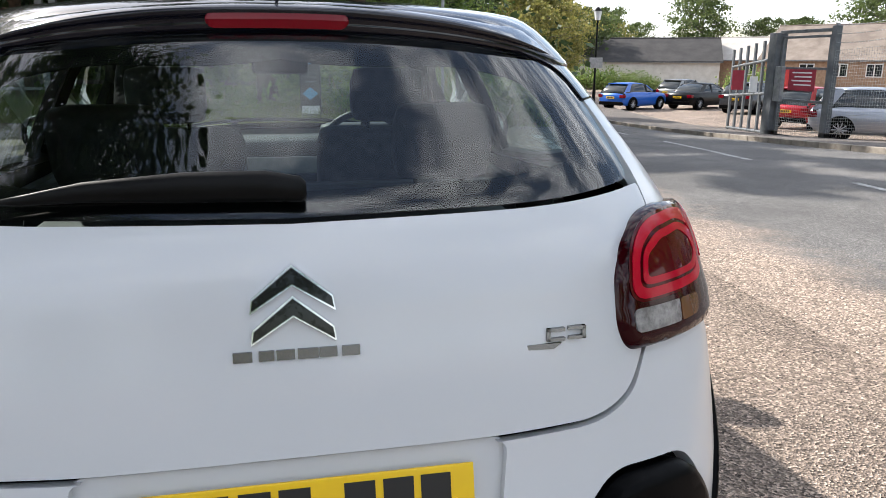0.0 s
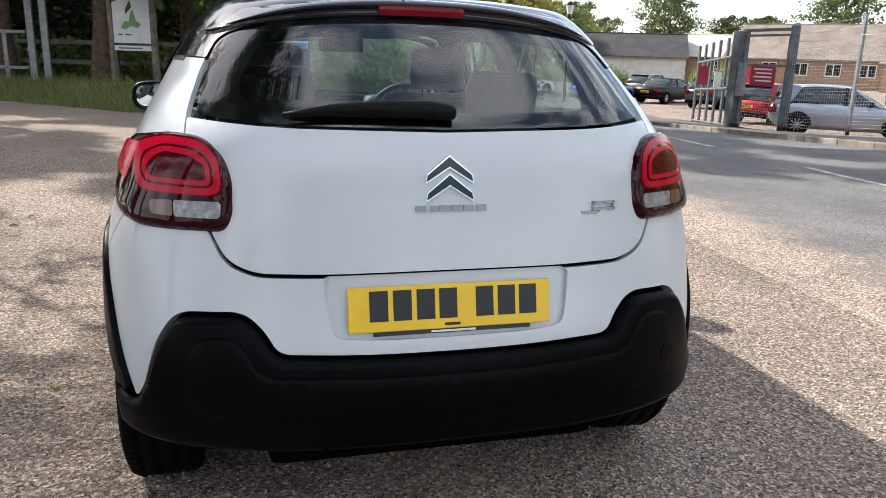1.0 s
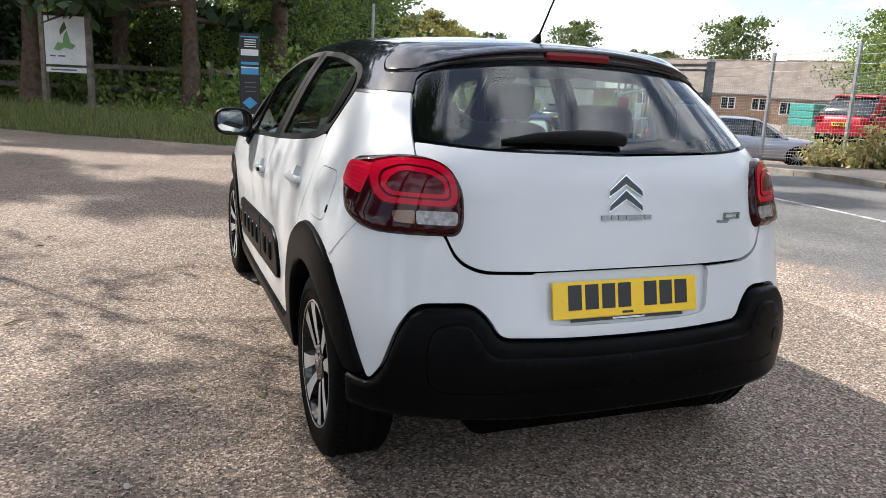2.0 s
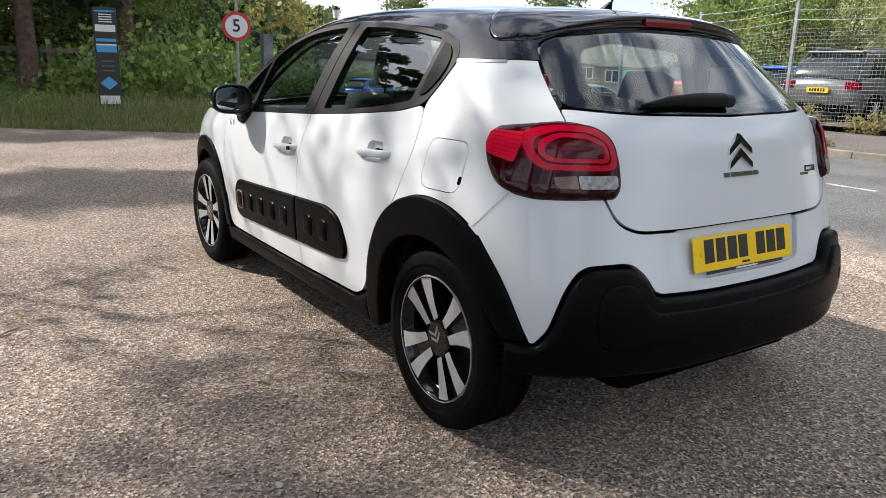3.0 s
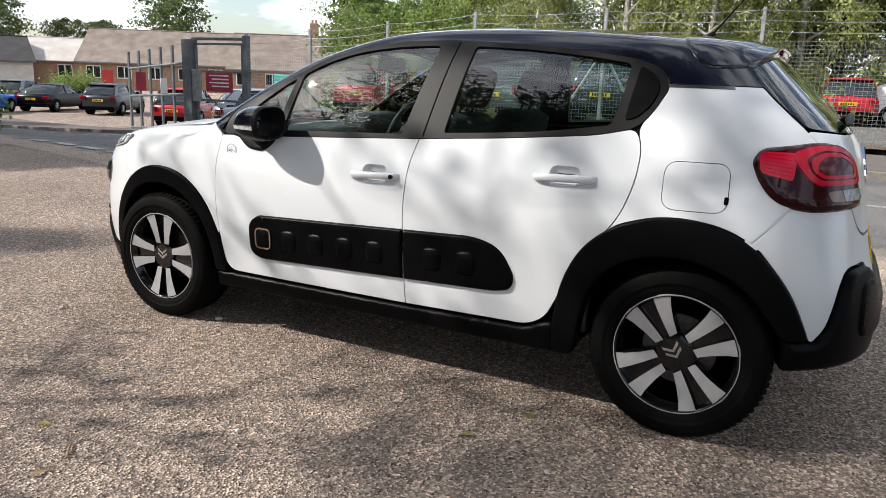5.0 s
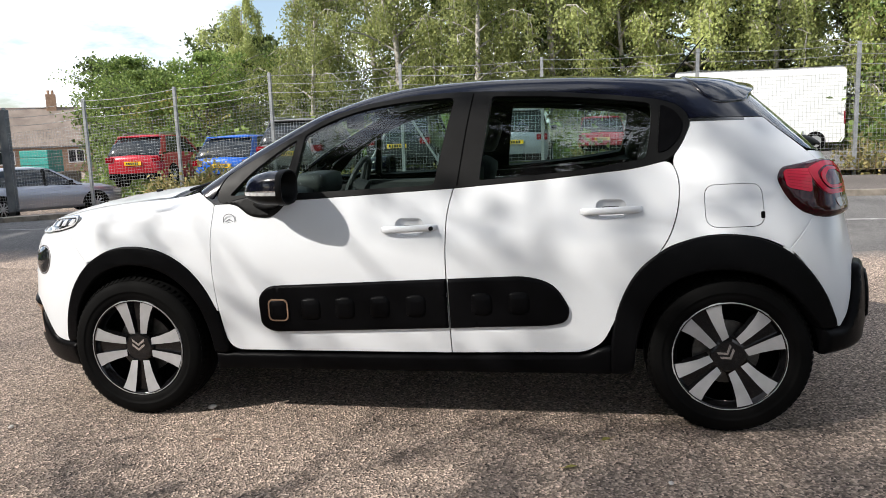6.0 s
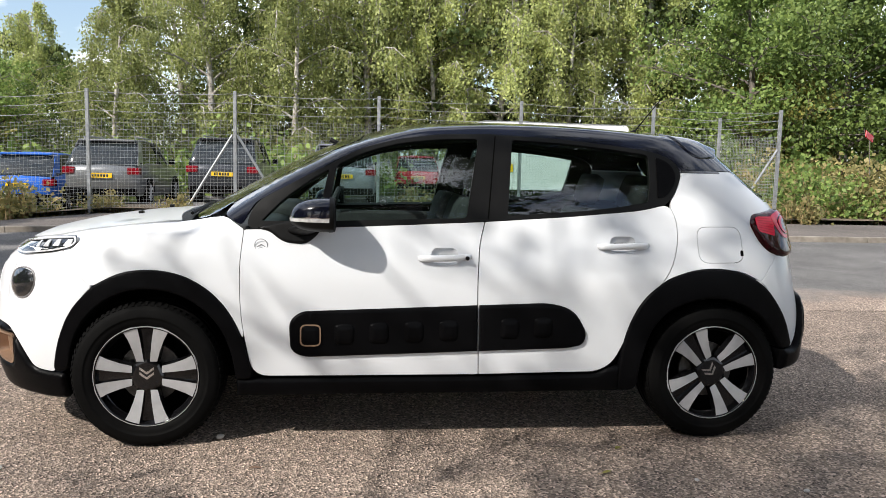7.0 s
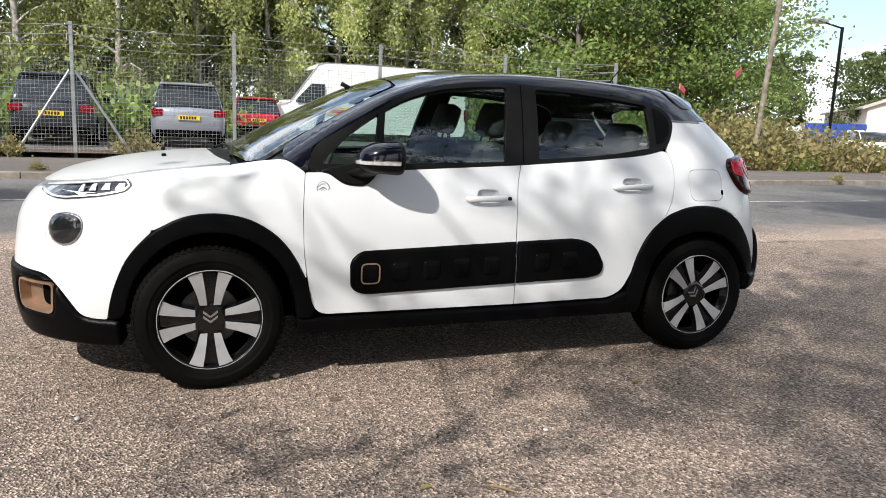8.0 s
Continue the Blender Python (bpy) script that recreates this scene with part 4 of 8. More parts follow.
def build_wheel(turn):
    """A wheel with its outer face towards -x, hub at the origin."""
    w = new("wheel")
    w["label"] = "black and machined alloy wheel with a black tyre"
    bm = bmesh.new()
    lathe(bm, [(0.10, 0.214), (0.10, 0.30), (0.085, 0.314), (0.055, 0.3165), (0.05, 0.309), (0.042, 0.309), (0.038, 0.317), (0.004, 0.317), (0.0, 0.309), (-0.008, 0.309), (-0.012, 0.317), (-0.045, 0.3165), (-0.049, 0.309),
               (-0.056, 0.309), (-0.06, 0.3155), (-0.082, 0.310), (-0.094, 0.297), (-0.100, 0.285), (-0.104, 0.262), (-0.1045, 0.258), (-0.1025, 0.2565), (-0.1018, 0.245), (-0.100, 0.234), (-0.095, 0.224), (-0.088, 0.216)], 96)
    bmesh.ops.recalc_face_normals(bm, faces=bm.faces)
    tyre = part("tyre", bm, M_RUBBER, w, smooth=True)
    bm = bmesh.new()   # shoulder blocks
    for k in range(72):
        q = k / 72 * 2 * math.pi
        mm = Matrix.Rotation(q, 4, "X") @ Matrix.Translation((-0.074, 0, 0.3125)) @ Matrix.Rotation(radians(-25), 4, "Y")
        bmesh.ops.create_cube(bm, size=1.0, matrix=mm @ Matrix.Diagonal((0.030, 0.015, 0.004, 1)))
    part("tread", bm, M_RUBBER, tyre)
    bm = bmesh.new()
    lathe(bm, [(0.07, 0.213), (-0.05, 0.205), (-0.082, 0.210), (-0.092, 0.2175), (-0.096, 0.2180), (-0.0965, 0.2135), (-0.090, 0.2095), (-0.06, 0.200), (-0.055, 0.195)], 72)
    bmesh.ops.recalc_face_normals(bm, faces=bm.faces)
    rim = part("rim", bm, M_GLOSSBLACK, w, smooth=True)
    bm = bmesh.new()
    lathe(bm, [(-0.0925, 0.2190), (-0.0972, 0.2185), (-0.0972, 0.2160), (-0.0925, 0.2155)], 72)
    bmesh.ops.recalc_face_normals(bm, faces=bm.faces)
    part("rim_edge", bm, M_ALLOY, rim, "bright machined edge", smooth=False)
    bm = bmesh.new()   # brake disc and dark barrel
    lathe(bm, [(-0.02, 0.03), (-0.02, 0.130), (-0.008, 0.130), (-0.008, 0.03)], 40)
    part("brake_disc", bm, varied_brake, w)
    bm = bmesh.new()
    lathe(bm, [(0.03, 0.0), (0.03, 0.213)], 40)
    part("wheel_back", bm, M_DARK, w)
    bm = bmesh.new()   # gloss black carrier: hub and the trough of each double spoke
    lathe(bm, [(-0.05, 0.072), (-0.078, 0.070), (-0.083, 0.060), (-0.083, 0.0)], 8)
    for k in range(4):
        mm = Matrix.Rotation(turn + k * math.pi / 2, 4, "X")
        add_box(bm, (-0.068, -0.030, 0.05), (-0.045, 0.030, 0.208), 0.004, mm)
    bmesh.ops.recalc_face_normals(bm, faces=bm.faces)
    part("wheel_hub", bm, M_GLOSSBLACK, w)
    for k in range(4):
        for s in (-1, 1):
            bm = bmesh.new()
            mm = Matrix.Rotation(turn + k * math.pi / 2, 4, "X")
            prof = [(0.062, 0.013, 0.043), (0.11, 0.018, 0.056), (0.16, 0.0245, 0.075), (0.195, 0.0305, 0.094), (0.2135, 0.034, 0.109)]
            face, back = [], []
            for r, i0, o0 in prof:
                xf = -0.080 - 0.013 * (max(0.0, r - 0.062) / 0.1515) ** 0.8
                face.append((mm @ Vector((xf, s * i0, r)), mm @ Vector((xf, s * o0, r))))
                back.append((mm @ Vector((xf + 0.035, s * (i0 - 0.004), r)), mm @ Vector((xf + 0.035, s * (o0 + 0.006), r))))
            fv = [[bm.verts.new(p) for p in q] for q in face]
            bv = [[bm.verts.new(p) for p in q] for q in back]
            for i in range(len(prof) - 1):
                bm.faces.new((fv[i][0], fv[i][1], fv[i + 1][1], fv[i + 1][0]))
                for j in (0, 1):
                    bm.faces.new((fv[i][j], fv[i + 1][j], bv[i + 1][j], bv[i][j]))
            bm.faces.new((fv[0][0], fv[0][1], bv[0][1], bv[0][0]))
            bmesh.ops.recalc_face_normals(bm, faces=bm.faces)
            ob = part("spoke", bm, M_ALLOY, w, "machined alloy spoke with black flanks")
            ob.data.materials.append(M_GLOSSBLACK)
            for p in ob.data.polygons:
                if abs(p.normal.x) < 0.8:
                    p.material_index = 1
    for k, (zz, sc) in enumerate(((0.012, 1.0), (-0.010, 1.0))):
        bm = bmesh.new()
        for s in (-1, 1):
            v = [(-0.0855, 0, zz), (-0.0855, s * 0.030, zz - 0.022), (-0.0855, s * 0.030, zz - 0.034), (-0.0855, 0, zz - 0.011)]
            f = [bm.verts.new((a, b, -c - 0.004)) for a, b, c in v]
            g = [bm.verts.new((a + 0.004, b, -c - 0.004)) for a, b, c in v]
            bm.faces.new(f)
            for i in range(4):
                bm.faces.new((f[i], f[(i + 1) % 4], g[(i + 1) % 4], g[i]))
        bmesh.ops.recalc_face_normals(bm, faces=bm.faces)
        part("hub_chevron", bm, M_CHROME, w)
    return w


varied_brake = varied("brake_iron", (0.05, 0.045, 0.042), (0.12, 0.11, 0.10), 20.0, 0.5, 0.1, 100.0, 0.001, 0.8)
WHEEL_X = 0.745
first = build_wheel(0.0)
first.parent = car
first.matrix_basis = pose(-WHEEL_X, 2.54, 0.315, 0, 0, 0)
for x, y, rx, rz in ((-WHEEL_X, 0.0, -35, 0), (WHEEL_X, 2.54, 20, 180), (WHEEL_X, 0.0, 50, 180)):
    wcopy = copy_thing(first, pose(x, y, 0.315, 0, 0, rz) @ pose(0, 0, 0, rx, 0, 0))
# wheel housings
for sx in (-1, 1):
    for yc in (0.0, 2.54):
        bm = bmesh.new()
        n = 20
        r0 = [(sx * 0.765, yc + 0.375 * math.cos(q), 0.325 + 0.385 * math.sin(q)) for q in np.linspace(0.0, math.pi, n)]
        r1 = [(sx * 0.45, p[1], p[2]) for p in r0]
        a, b = [bm.verts.new(p) for p in r0], [bm.verts.new(p) for p in r1]
        for i in range(n - 1):
            bm.faces.new((a[i], a[i + 1], b[i + 1], b[i]))
        bm.faces.new(b)
        part("wheel_housing", bm, M_DARK, car)
# floor pan and silencer
part("floor_pan", box_mesh((-0.70, 0.42, 0.19), (0.70, 2.12, 0.26), 0.03), M_DARK, car)
part("boot_floor", box_mesh((-0.46, -0.50, 0.22), (0.46, 0.42, 0.34), 0.04), M_DARK, car)
part("engine_tray", box_mesh((-0.46, 2.12, 0.20), (0.46, 3.15, 0.30), 0.04), M_DARK, car)

# ---- number plate, badges, wiper, aerial ----
def slab(name, pts, y, depth, mat, parent, label="", curve=0.0):
    """A flat-backed piece facing backward, cut from an outline (x, z); y follows the outline's height by curve."""
    bm = bmesh.new()
    f = [bm.verts.new((x, y + curve * z, z)) for x, z in pts]
    b = [bm.verts.new((x, y + depth + curve * z, z)) for x, z in pts]
    bm.faces.new(f)
    for i in range(len(pts)):
        bm.faces.new((f[i], f[(i + 1) % len(pts)], b[(i + 1) % len(pts)], b[i]))
    bmesh.ops.recalc_face_normals(bm, faces=bm.faces)
    return part(name, bm, mat, parent, label)


plate = new("number_plate")
plate.parent = car
plate["label"] = "yellow number plate with plain dark bars"
plate.matrix_basis = pose(0, -0.575, 0.668, -13, 0, 0)
part("plate_panel", box_mesh((-0.26, 0, -0.0555), (0.26, 0.006, 0.0555), 0.002), M_PLATE, plate)
for x in (-0.185, -0.126, -0.067, -0.010, 0.085, 0.143, 0.200):
    part("plate_bar", box_mesh((x - 0.023, -0.0015, -0.030), (x + 0.023, 0.0005, 0.045)), M_INK, plate)
part("plate_strap", box_mesh((-0.20, 0.000, -0.066), (0.205, 0.005, -0.0565), 0.001), M_INK, plate)
part("plate_print", box_mesh((-0.055, -0.001, -0.0635), (0.06, 0.001, -0.0585)), M_PALE, plate)
part("plate_print", box_mesh((-0.02, -0.001, -0.048), (0.02, 0.001, -0.041)), M_INK, plate)
for x in (-0.225, 0.228):
    bm = bmesh.new()
    add_bar(bm, (x, -0.003, 0.0), (x, 0.0, 0.0), 0.006, 10)
    part("plate_screw", bm, M_PLATE, plate)


def tail_y(x, z):
    return float(along(np.array([[-abs(x), 0.6, z]]), np.array([[0.0, -1.0, 0]]), 2.0)[0][1])


for zt, nm in ((1.034, "upper_chevron"), (0.990, "lower_chevron")):
    y0 = tail_y(0, zt - 0.04) - 0.2 * (zt - 0.04)
    chevron = new(nm)
    chevron.parent = car
    for s in (-1, 1):
        slab("chevron_arm", [(0, zt), (s * 0.058, zt - 0.046), (s * 0.061, zt - 0.068), (0, zt - 0.030)], y0 - 0.008, 0.014, M_CHROME, chevron, "bright chrome edge", 0.2)
        slab("chevron_inlay", [(0, zt - 0.0035), (s * 0.0562, zt - 0.0475), (s * 0.0588, zt - 0.0632), (0, zt - 0.0270)], y0 - 0.0105, 0.006, M_GLOSSBLACK, chevron, "", 0.2)
for i, x in enumerate((-0.087, -0.066, -0.051, -0.026, 0.004, 0.035, 0.068)):
    wd = (0.022, 0.006, 0.022, 0.026, 0.030, 0.026, 0.026)[i]
    y0 = tail_y(x, 0.905)
    slab("badge_bar", [(x, 0.8985), (x + wd, 0.8985), (x + wd, 0.9125), (x, 0.9125)], y0 - 0.004 - 0.2 * 0.905, 0.008, M_BADGE, car, "", 0.2)
y0 = tail_y(0.40, 0.90)
slab("badge_bar", [(0.335, 0.880), (0.400, 0.880), (0.412, 0.888), (0.338, 0.888)], y0 - 0.005 - 0.2 * 0.9, 0.008, M_BADGE, car, "", 0.2)
for x in (0.388, 0.425):
    y0 = tail_y(x, 0.90)
    for z0, z1, a, b in ((0.891, 0.896, 0, 0.030), (0.906, 0.911, 0, 0.030), (0.891, 0.911, 0 if x < 0.4 else 0.024, 0.006 if x < 0.4 else 0.030)):
        slab("badge_bar", [(x + a, z0), (x + b, z0), (x + b + 0.001, z1), (x + a + 0.001, z1)], y0 - 0.004 - 0.2 * 0.9, 0.008, M_BADGE, car, "", 0.2)
# decal on the wing side of the door
dx = along(np.array([[0.0, 2.06, 0.88]]), np.array([[-1.0, 0, 0]]))[0][0]
for sx in (-1, 1):
    bm = bmesh.new()
    for k in range(20):
        q0, q1 = k / 20 * 2 * math.pi, (k + 1) / 20 * 2 * math.pi
        add_bar(bm, (-sx * (dx - 0.001), 2.06 + 0.027 * math.cos(q0), 0.885 + 0.027 * math.sin(q0)), (-sx * (dx - 0.001), 2.06 + 0.027 * math.cos(q1), 0.885 + 0.027 * math.sin(q1)), 0.0017, 4)
    for zo in (0.004, -0.008):
        for s in (-1, 1):
            add_bar(bm, (-sx * (dx - 0.001), 2.06, 0.885 + zo), (-sx * (dx - 0.001), 2.06 + s * 0.018, 0.885 + zo - 0.011), 0.0018, 4)
    add_bar(bm, (-sx * (dx - 0.001), 2.095, 0.845), (-sx * (dx - 0.001), 2.02, 0.843), 0.0017, 4)
    part("door_decal", bm, M_DECAL, car, "thin grey printed emblem")
# rear wiper
wiper = new("rear_wiper")
wiper.parent = car
bm = bmesh.new()
wp = [(0.028, 1.132, 0.012), (0.020, 1.133, 0.020), (-0.03, 1.138, 0.024), (-0.144, 1.139, 0.023), (-0.281, 1.136, 0.015), (-0.36, 1.127, 0.008), (-0.395, 1.124, 0.004)]
rings = []
for x, z, r in wp:
    y = tail_y(x, z) - 0.030
    rings.append([bm.verts.new((x, y + math.cos(q) * r * 0.7, z + math.sin(q) * r)) for q in np.linspace(0, 2 * math.pi, 10, endpoint=False)])
for r0, r1 in zip(rings, rings[1:]):
    for j in range(10):
        bm.faces.new((r0[j], r0[(j + 1) % 10], r1[(j + 1) % 10], r1[j]))
bm.faces.new(rings[0]), bm.faces.new(rings[-1])
bmesh.ops.recalc_face_normals(bm, faces=bm.faces)
part("wiper_arm", bm, M_SATIN, wiper, smooth=True)
bm = bmesh.new()
rings = [[bm.verts.new((a, tail_y(a, 1.122) - 0.008 + 0.006 * math.cos(q), 1.122 + 0.006 * math.sin(q))) for q in np.linspace(0, 2 * math.pi, 6, endpoint=False)] for a in np.linspace(0.0, -0.38, 9)]
for r0, r1 in zip(rings, rings[1:]):
    for j in range(6):
        bm.faces.new((r0[j], r0[(j + 1) % 6], r1[(j + 1) % 6], r1[j]))
part("wiper_blade", bm, M_RUBBER, wiper)
bm = bmesh.new()
add_bar(bm, (0.0, tail_y(0.0, 1.13) + 0.01, 1.13), (0.0, tail_y(0.0, 1.13) - 0.03, 1.132), 0.018, 12)
part("wiper_pivot", bm, M_SATIN, wiper)
# overhanging lip of the roof spoiler, with the brake light in its rear face
bm, rows = bmesh.new(), []
for q in np.linspace(-1, 1, 41):
    x, e2 = 0.565 * q, abs(q) ** 2.2
    zl = 1.371 - 0.055 * e2
    yl = tail_y(x, zl) - 0.004
    fade = max(0.0, 1 - abs(q) ** 2.8)
    zu = zl + 0.030 * fade ** 0.7
    yu = yl - 0.008 * fade - 0.002
    yt = yl + 0.26 * fade + 0.012
    zt = float(above(np.array([[x, min(yt, 0.2)]]))[0][2]) + 0.004
    prof = [(yl + 0.01, zl - 0.004), (yl, zl), (yl + 0.004, zl + 0.35 * (zu - zl)), (yl + 0.001, zl + 0.75 * (zu - zl)), (yu, zu), (yu + 0.006, zu + 0.007 * fade)]
    prof += [(prof[-1][0] + (yt - prof[-1][0]) * w, prof[-1][1] + (max(zt, zl) - prof[-1][1]) * (1 - (1 - w) ** 1.35)) for w in (0.25, 0.5, 0.75, 1.0)]
    rows.append([bm.verts.new((x, yy, zz)) for yy, zz in prof])
for r0, r1 in zip(rows, rows[1:]):
    for j in range(len(r0) - 1):
        bm.faces.new((r0[j], r0[j + 1], r1[j + 1], r1[j]))
bmesh.ops.recalc_face_normals(bm, faces=bm.faces)
part("spoiler_lip", bm, M_ROOF, car, "glossy black spoiler lip above the rear screen", smooth=True)
bm = bmesh.new()
rows = []
for x in 0.122 * np.sin(np.linspace(-0.5, 0.5, 21) * math.pi):
    zl = 1.387 - 0.055 * abs(x / 0.565) ** 2.2
    yl = tail_y(x, zl - 0.016) - 0.0075
    hz = 0.0165 * max(0.08, 1 - max(0.0, (abs(x) - 0.1055) / 0.0165) ** 2) ** 0.5
    rows.append([bm.verts.new(q) for q in ((x, yl + 0.012, zl - hz), (x, yl, zl - hz * 0.9), (x, yl - 0.004, zl), (x, yl, zl + hz * 0.9), (x, yl + 0.012, zl + hz))])
for r0, r1 in zip(rows, rows[1:]):
    for j in range(4):
        bm.faces.new((r0[j], r0[j + 1], r1[j + 1], r1[j]))
bm.faces.new(rows[0]), bm.faces.new(rows[-1])
bmesh.ops.recalc_face_normals(bm, faces=bm.faces)
part("brake_light", bm, M_LAMPRED, car, "red high-level brake light")
# front wipers lie at the foot of the screen
for x0, x1, ya in ((-0.46, 0.05, 2.42), (0.02, 0.48, 2.425)):
    bm = bmesh.new()
    q = [(x0 + (x1 - x0) * t, ya - 0.02 * math.sin(t * 3) ) for t in np.linspace(0, 1, 8)]
    pts3 = above(np.array(q)) + (0, 0, 0.010)
    for a, b in zip(pts3, pts3[1:]):
        add_bar(bm, a, b, 0.008, 6)
    part("front_wiper", bm, M_SATIN, car)
# aerial
bm = bmesh.new()
zr = float(above(np.array([[0.0, 0.10]]))[0][2])
add_bar(bm, (0, 0.14, zr - 0.002), (0, 0.115, zr + 0.03), 0.026, 12, 0.008)
add_bar(bm, (0, 0.118, zr + 0.025), (0, -0.02, zr + 0.20), 0.0045, 6, 0.0025)
part("roof_aerial", bm, M_SATIN, car)

# ---- cabin ----
def seat(x, y, back_h, wide, head):
    s = new("front_seat" if head else "rear_seat")
    s.parent = car
    s["label"] = "dark fabric car seat"
    bm = box_mesh((x - wide / 2, y - 0.05, 0.42), (x + wide / 2, y + 0.48, 0.58), 0.05)
    part("cushion", bm, M_FABRIC, s, smooth=True)
    m = Matrix.Translation((x, y, 0.52)) @ Matrix.Rotation(radians(18), 4, "X")
    bm = add_box(bmesh.new(), (-wide / 2 + 0.01, -0.09, 0), (wide / 2 - 0.01, 0.07, back_h), 0.06, m)
    part("backrest", bm, M_FABRIC, s, smooth=True)
    heads = (0,) if head else (-wide * 0.32, wide * 0.32)
    for hx in heads:
        bm = add_box(bmesh.new(), (hx - 0.125, -0.06, back_h + 0.03), (hx + 0.125, 0.05, back_h + 0.215), 0.05, m)
        part("headrest", bm, M_FABRIC, s, smooth=True)
        bm = bmesh.new()
        for k in (-0.06, 0.06):
            add_bar(bm, m @ Vector((hx + k, 0, back_h - 0.03)), m @ Vector((hx + k, 0, back_h + 0.06)), 0.006, 8)
        part("headrest_rods", bm, M_SATIN, s)


seat(-0.36, 1.28, 0.60, 0.50, True)
seat(0.36, 1.28, 0.60, 0.50, True)
seat(0.0, 0.45, 0.52, 1.20, False)
part("parcel_shelf", box_mesh((-0.52, -0.28, 0.955), (0.52, 0.25, 0.975), 0.008), M_DASH, car, "dark parcel shelf")
bm = box_mesh((-0.68, 2.02, 0.72), (0.68, 2.36, 0.96), 0.07)
part("dashboard", bm, M_DASH, car, smooth=True)
part("instrument_hood", box_mesh((0.18, 1.96, 0.90), (0.56, 2.15, 1.03), 0.05), M_DASH, car, smooth=True)
part("dash_band", box_mesh((-0.66, 2.005, 0.80), (0.66, 2.025, 0.88), 0.006), M_LINER, car, "pale dashboard band")
bm = bmesh.new()
swm = Matrix.Translation((0.36, 1.83, 0.93)) @ Matrix.Rotation(radians(-68), 4, "X")
n = 36
for k in range(n):
    q0, q1 = k / n * 2 * math.pi, (k + 1) / n * 2 * math.pi
    add_bar(bm, swm @ Vector((0.18 * math.cos(q0), 0.18 * math.sin(q0), 0)), swm @ Vector((0.18 * math.cos(q1), 0.18 * math.sin(q1), 0)), 0.015, 8)
for q in (0.1, math.pi - 0.1, -math.pi / 2):
    add_bar(bm, swm @ Vector((0.03 * math.cos(q), 0.03 * math.sin(q), -0.02)), swm @ Vector((0.175 * math.cos(q), 0.175 * math.sin(q), 0)), 0.014, 8)
add_bar(bm, swm @ Vector((0, 0, -0.06)), swm @ Vector((0, 0, 0.005)), 0.065, 18)
part("steering_wheel", bm, M_DASH, car)
bm = add_box(bmesh.new(), (-0.105, 1.695, 1.262), (0.125, 1.735, 1.338), 0.018)
add_bar(bm, (0, 1.72, 1.33), (0, 1.80, 1.37), 0.012, 8)
part("cabin_mirror", bm, M_SATIN, car, smooth=True)
part("door_lining", box_mesh((-0.76, 0.35, 0.30), (-0.715, 2.05, 0.955), 0.02), M_DASH, car)
part("door_lining", box_mesh((0.715, 0.35, 0.30), (0.76, 2.05, 0.955), 0.02), M_DASH, car)
part("bulkhead", box_mesh((-0.70, 2.28, 0.30), (0.70, 2.34, 0.93), 0.02), M_DARK, car)
ceil = [(0.05, v_mid, 0.003), (1.60, v_mid, 0.003)] + [(*p[:2], 0.05) for p in from_top([(-0.40, 1.58), (-0.42, 1.2), (-0.43, 0.6), (-0.40, 0.15)])]
panel("headliner", rounded(ceil, 0.03), M_LINER, car, side="whole", off=-0.035, thick=0.002, res=0.1)


# ---- ground ----
def gz(x, y):
    """Height of the ground: level round the car, falling gently towards the gate."""
    q = max(0.0, x - 4.0) * max(0.0, y - 7.0) / 112.0
    return -1.25 * (1 - math.exp(-q))


def noise_mix(m, coords, scale, c0, c1, lo=0.4, hi=0.6, detail=5.0):
    n = node(m, "ShaderNodeTexNoise", Scale=scale, Detail=detail, Roughness=0.62)
    link(m, coords, n.inputs["Vector"])
    r = node(m, "ShaderNodeValToRGB")
    e = r.color_ramp.elements
    e[0].position, e[1].position, e[0].color, e[1].color = lo, hi, (*c0, 1), (*c1, 1)
    link(m, n.outputs["Fac"], r.inputs["Fac"])
    return r.outputs["Color"]


